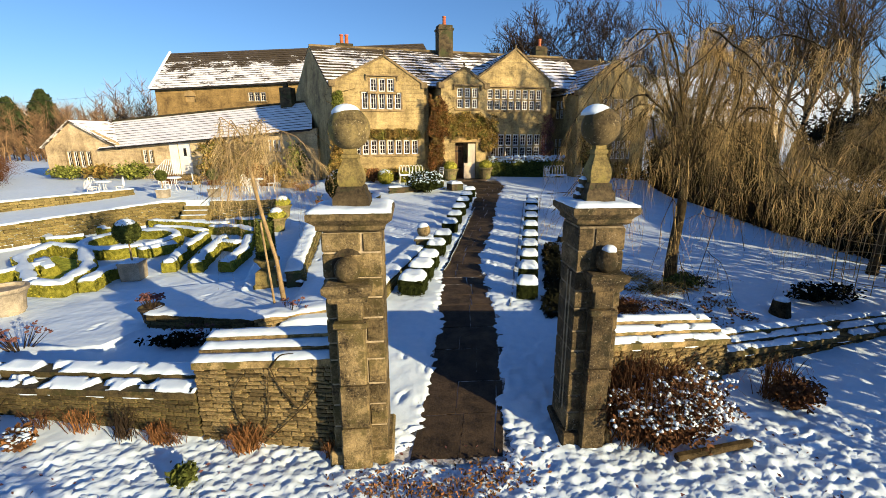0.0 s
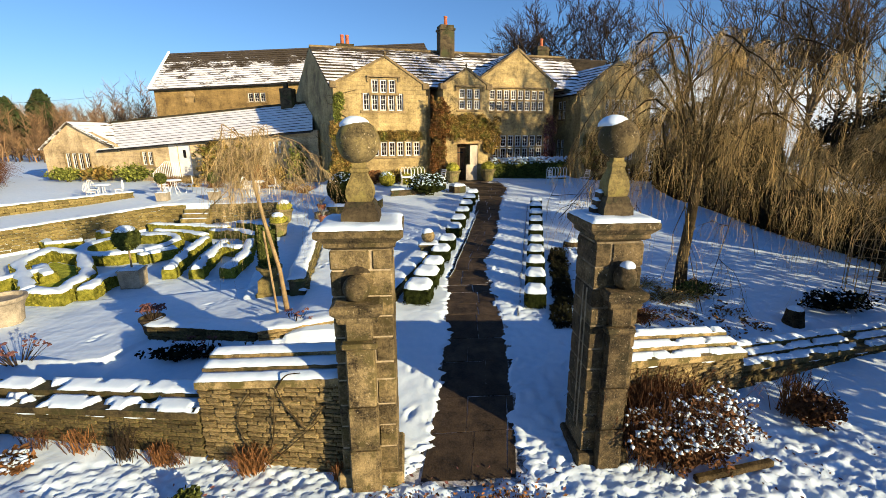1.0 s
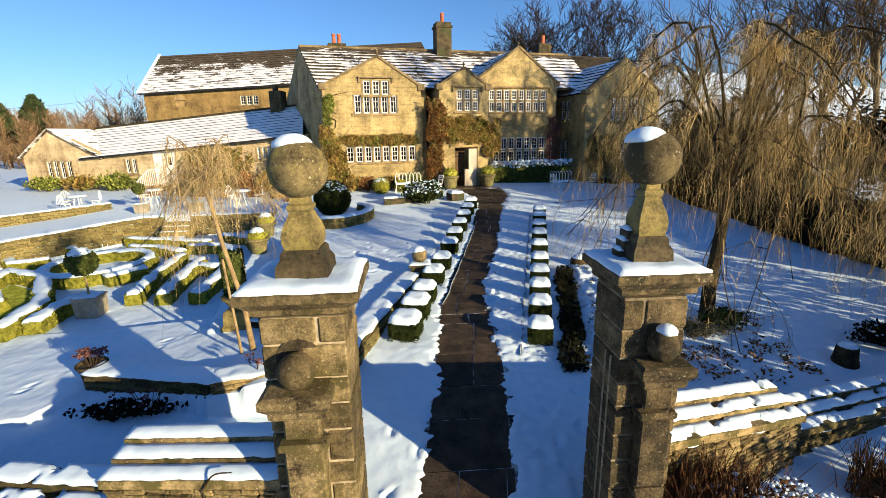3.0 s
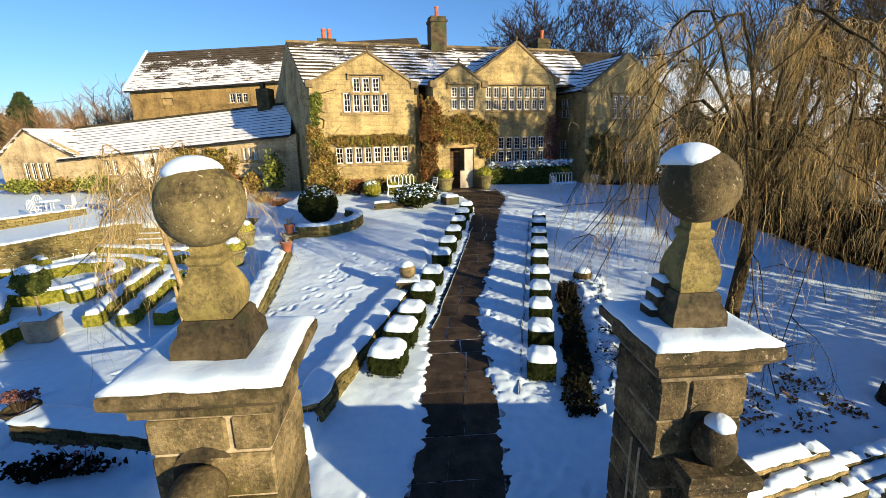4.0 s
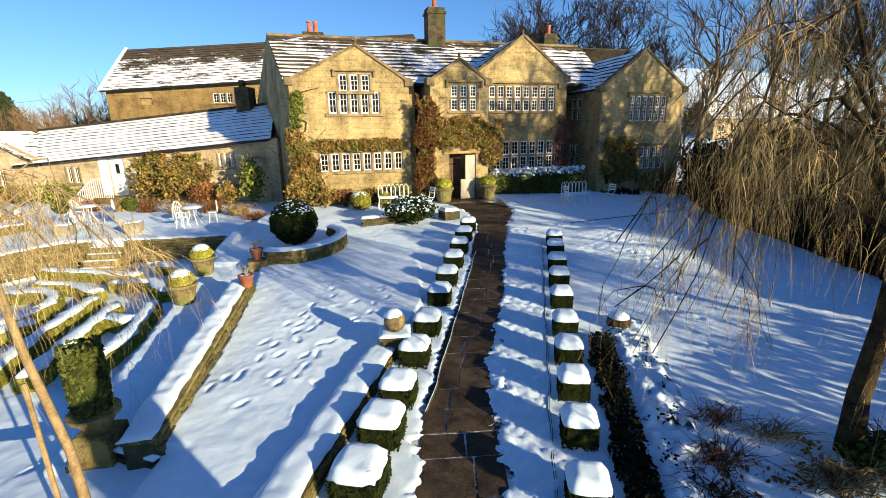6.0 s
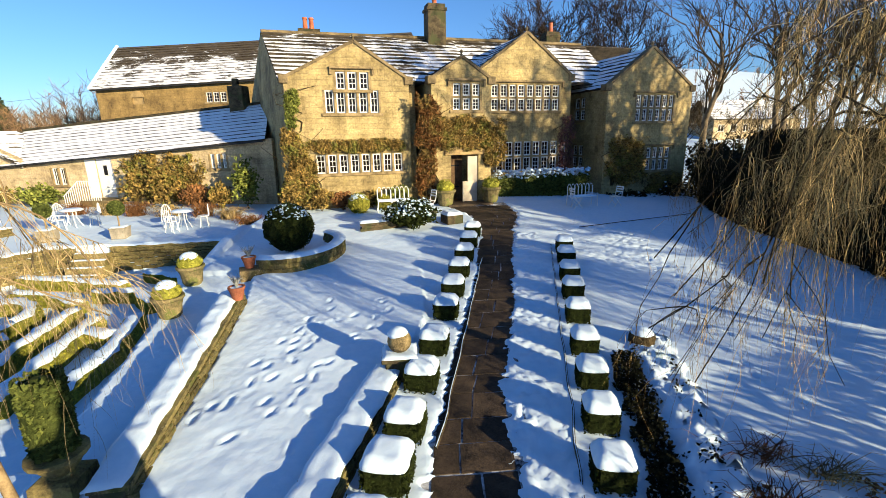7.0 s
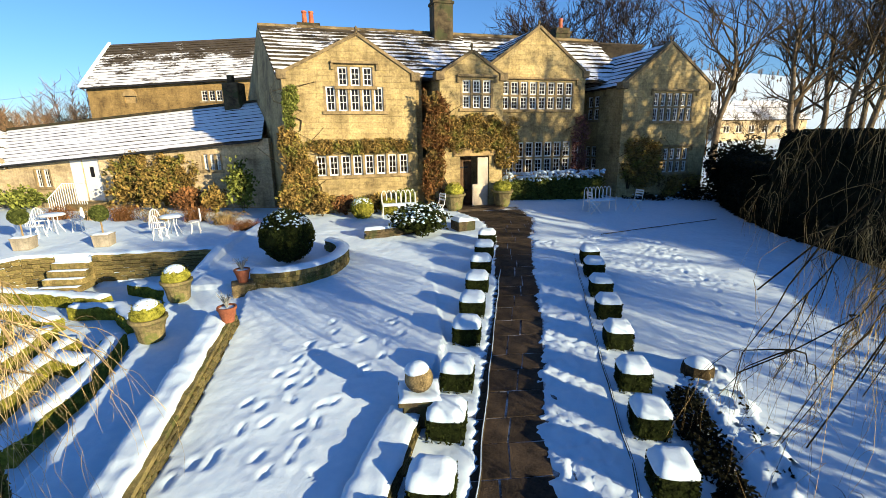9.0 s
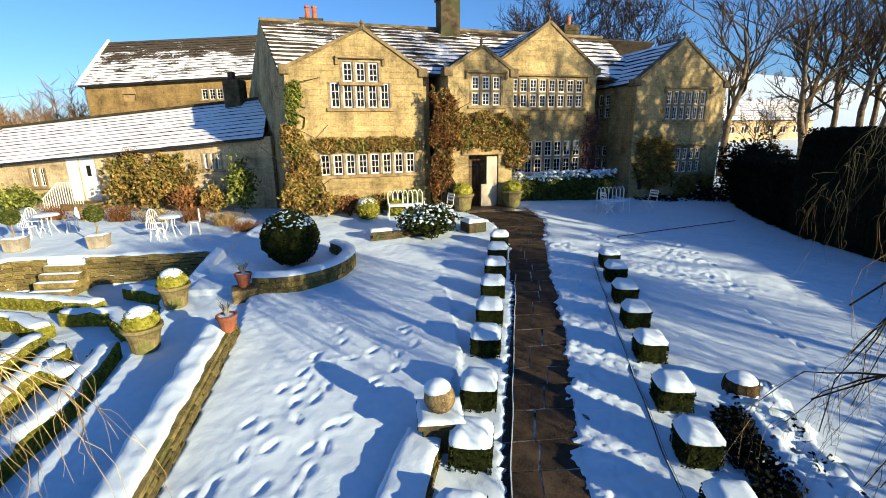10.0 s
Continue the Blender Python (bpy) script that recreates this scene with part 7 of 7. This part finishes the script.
for i in range(21):
    for j in range(83):
        q = Vector((grid[i, j].co.x, grid[i, j].co.y, 5))
        if noise.noise(q * 4.5) + 0.5 * noise.noise(q * 11) < 0.46:
            bm.faces.new((grid[i, j], grid[i + 1, j], grid[i + 1, j + 1], grid[i, j + 1]))
tagged(part("snow", bm, SNOW, bed, "lumpy snow", smooth=True), kind="stuff")
bm = bmesh.new()
for _ in range(9000):
    t = rng.random()
    y = 9.0 + 5.0 * t
    w = rng.uniform(-0.2, 0.3) + 0.42 * noise.noise(Vector((0, y * 0.9, 0))) + 0.2 * noise.noise(Vector((0, y * 3, 0))) if rng.random() < 0.75 else rng.uniform(0, 1.0)
    x = 3.24 + 0.268 * (y - 9.3) + w
    if w > 0.3 and noise.noise(Vector((x * 2.5, y * 2.5, 4))) < 0.22:
        continue
    add_leaf(bm, Vector((x, y, gz(x, y) + rng.uniform(0.0, 0.09 + 0.14 * max(0, 0.5 + noise.noise(Vector((x * 3, y * 3, 1))))))), rng, 0.034)
tagged(part("foliage", bm, HEDGE_DARK, bed), kind="stuff")
bm = bmesh.new()
for _ in range(2600):
    x, y = rng.uniform(4.3, 7.6), rng.uniform(8.4, 10.9)
    if noise.noise(Vector((x * 2.2, y * 2.2, 9))) + 0.6 * noise.noise(Vector((x * 7, y * 7, 2))) > 0.05:
        add_leaf(bm, Vector((x, y, gz(x, y) + rng.uniform(0.02, 0.06))), rng, 0.04)
tagged(finish(bm, "leaf_litter", BRACKEN), "brown dead leaves poking through snow under the weeping tree", "leafage", kind="stuff")
spray("dried_plant", 4.7, 9.3, 260, 0.24, 0.75, BRACKEN, "tangle of brown dead stems under the weeping tree", 182)
spray("dried_plant", 6.1, 10.1, 190, 0.26, 0.85, TWIG, "dry brown stems round the foot of the weeping tree", 183)
shrub("ivy_clump", (6.85, 10.35, gz(6.85, 10.35)), (0.55, 0.4, 0.2), 900, 0.05, [GRASS_GREEN, BARK], "green ivy clump at the foot of the tree", seed=184)
shrub("border_shrub", (9.7, 9.35, gz(9.7, 9.35)), (1.1, 0.45, 0.26), 1500, 0.05, [HEDGE_DARK, BARK], "low dark evergreen behind the snowy garden wall", seed=186, snow=0.02)
# stump
st = empty("tree_stump", g3(8.3, 8.9), "broken dark tree stump with snow on its top", "stump")
part("stump", lathe_bm([(0.24, -0.1), (0.19, 0.15), (0.17, 0.32), (0.12, 0.36)], 11), BARK, st)
part("snow", cap_bm((0, 0, 0.22), 0.18, 0.45), SNOW, st, "snow cap", smooth=True)
# wire plant cage
arch = empty("wire_arch", g3(11.6, 10.0), "pale domed wirework plant cage beside the hedge", "plant cage")
for k in range(16):
    bm = bmesh.new()
    a = 2 * math.pi * k / 16
    pts = [Vector((0.78 * math.cos(a), 0.78 * math.sin(a), 0.0)), Vector((0.8 * math.cos(a), 0.8 * math.sin(a), 0.7))]
    pts += [Vector((0.8 * math.cos(a) * math.cos(t), 0.8 * math.sin(a) * math.cos(t), 1.25 + 0.75 * math.sin(t))) for t in [math.pi / 2 * j / 8 for j in range(9)]]
    add_tube(bm, pts, [0.009] * len(pts), 4)
    part("wire", bm, PALE_BARK, arch)
for z in (0.25, 0.75, 1.25):
    bm = bmesh.new()
    add_tube(bm, [Vector((0.81 * math.cos(2 * math.pi * j / 24), 0.81 * math.sin(2 * math.pi * j / 24), z)) for j in range(25)], [0.008] * 25, 4)
    part("hoop", bm, PALE_BARK, arch)
for i, (x, y, h) in enumerate(((15.2, 13.0, 2.0), (14.8, 16.5, 3.0))):
    spray("brown_shrub", x, y, 380, h, 1.3, TWIG, "tall tan twiggy shrub in front of the dark hedge", 190 + i, "shrub", 0.011, 0.45)

# stump in the lawn, edging strips and a line of buried kerb
st = empty("tree_stump", g3(5.22, 14.5), "low round stump with a thick snow cap on the lawn", "stump")
part("stump", lathe_bm([(0.27, -0.1), (0.26, 0.1), (0.24, 0.2), (0.2, 0.22)], 13), BARK, st)
part("snow", cap_bm((0, 0, 0.02), 0.28, 0.5), SNOW, st, "snow cap", smooth=True)


def edging(name, xs, y0, y1, label, w=0.018, h=0.014):
    e = empty(name, None, label, "edging", "path edging")
    bm, sb = bmesh.new(), bmesh.new()
    n = int((y1 - y0) / 0.25)
    for b, hw, z0, z1 in ((bm, w, -0.05, h), (sb, w * 0.4, h - 0.002, h + 0.006)):
        rows = []
        for i in range(n + 1):
            y = y0 + (y1 - y0) * i / n
            x = xs(y) + 0.05 * noise.noise(Vector((y * 1.3, 0, 7)))
            g = gz(x, y) + 0.01 * noise.noise(Vector((y * 2.1, 3, 0)))
            rows.append([b.verts.new((x + dx, y, g + z)) for dx, z in ((-hw, z0), (-hw, z1), (hw, z1), (hw, z0))])
        for p, q in zip(rows, rows[1:]):
            for k in range(3):
                b.faces.new((p[k], p[k + 1], q[k + 1], q[k]))
        bmesh.ops.recalc_face_normals(b, faces=b.faces)
    part("strip", bm, DARK_STONE, e)
    part("snow", sb, SNOW, e, "thin line of snow")
    return e


edging("edging_strip", lambda y: 2.33 + 0.275 * (y - 9.81), 9.6, 20.5, "thin dark edging strip under snow beside the box row")
edging("edging_strip", lambda y: 0.50 + 0.2525 * (y - 10.25), 12.0, 19.5, "thin edging strip with a line of snow between box and path")
bm = bmesh.new()
add_tube(bm, [(7.0 + 0.75 * k + 0.03 * math.sin(k * 2.1), 22.55 + 0.31 * k, gz(7.0 + 0.75 * k, 22.55 + 0.31 * k) + 0.035) for k in range(9)], [0.014] * 9, 6)
tagged(finish(bm, "garden_hose", IRON), "thin dark hose lying across the snowy lawn", "hose")

# pale railing by the cottage door
rail = empty("door_railing", LOW_M, "pale painted iron railing beside the cottage door steps", "railing")
top = lambda x: 0.95 + 0.75 * min(1, max(0, (x - 9.4) / 0.9))
for k in range(17):
    x = 9.4 + k * 0.125
    bm = bmesh.new()
    rod(bm, [(x, -0.95, 0.2), (x, -0.95, top(x))], 0.017)
    part("bar", bm, WHITE, rail)
bm = bmesh.new()
rod(bm, [(9.35, -0.95, 0.93), (10.3, -0.95, 1.7), (11.45, -0.95, 1.7)], 0.024)
part("handrail", bm, WHITE, rail)
part("doorstep", box_bm(10.3, 11.8, -1.0, -0.006, 0.0, 0.72, bevel=0.02), WALL_STONE, wing)

# cable from the barn across the valley
bm = bmesh.new()
a, b = Vector((-23.5, 48.6, 7.9)), Vector((-75, 72, 9.0))
add_tube(bm, [a.lerp(b, k / 12) - Vector((0, 0, 5.0 * (k / 12) * (1 - k / 12))) for k in range(13)], [0.012] * 13, 4)
tagged(finish(bm, "overhead_cable", IRON), "thin overhead cable running from the barn", "cable")

# fallen leaves and bits of earth in the trampled lane
rng = random.Random(301)
bm = bmesh.new()
for _ in range(2600):
    x, y = rng.uniform(-7, 9), rng.uniform(1.5, 5.6)
    if noise.noise(Vector((x * 0.9, y * 0.9, 2))) + rng.uniform(-0.3, 0.3) > 0.0:
        add_leaf(bm, Vector((x, y, gz(x, y) + rng.uniform(-0.01, 0.03))), rng, 0.03)
tagged(finish(bm, "leaf_litter", DEAD), "dead brown leaves trodden into the snowy lane", "leaf litter", kind="stuff")

# dry planting along the back of the terrace
for i, (x, y, n, h, mt) in enumerate(((-14.6, 28.6, 260, 0.55, BRACKEN), (-13.0, 28.3, 260, 0.5, TWIG), (-11.6, 27.9, 300, 0.6, BRACKEN), (-10.0, 27.5, 260, 0.5, TWIG), (-8.4, 27.3, 300, 0.6, BRACKEN), (-7.0, 26.6, 260, 0.5, TWIG), (-5.9, 25.6, 220, 0.4, BRACKEN))):
    spray("dried_plant", x, y, n, h, 0.8, mt, "dry russet stems along the back of the terrace", 320 + i)

# rough hedgerow at the foot of the field beyond the terrace
for i, (x, y, n, h, mt) in enumerate(((-24.5, 27.0, 900, 1.2, DARK_RUSSET), (-25.8, 29.2, 900, 1.3, DARK_RUSSET), (-27.2, 31.0, 900, 1.5, DARK_RUSSET), (-28.8, 33.0, 900, 1.4, DARK_RUSSET), (-30.5, 34.5, 900, 1.6, DARK_RUSSET), (-32.5, 36.5, 900, 1.7, DARK_RUSSET), (-23.4, 25.0, 700, 1.0, DARK_RUSSET), (-35.0, 38.5, 900, 1.8, DARK_RUSSET))):
    spray("field_bush", x, y, n, h, 1.7, mt, "rough brown bush at the edge of the snowy field", 340 + i, "bush", 0.009)

# dead stems poking through the snow of the bed
for i, (x, y, n, h, sp, mt) in enumerate(((4.4, 10.0, 90, 0.26, 0.6, DARK_TWIG), (4.8, 10.6, 110, 0.28, 0.7, DARK_RUSSET), (5.3, 11.4, 90, 0.24, 0.7, DARK_RUSSET), (5.9, 11.0, 90, 0.26, 0.7, TWIG), (4.9, 9.2, 120, 0.3, 0.7, DARK_RUSSET), (7.4, 10.6, 90, 0.24, 0.7, DARK_TWIG))):
    spray("dried_plant", x, y, n, h, sp, mt, "dead brown stems standing in the snowy bed", 360 + i, "plant", 0.007)
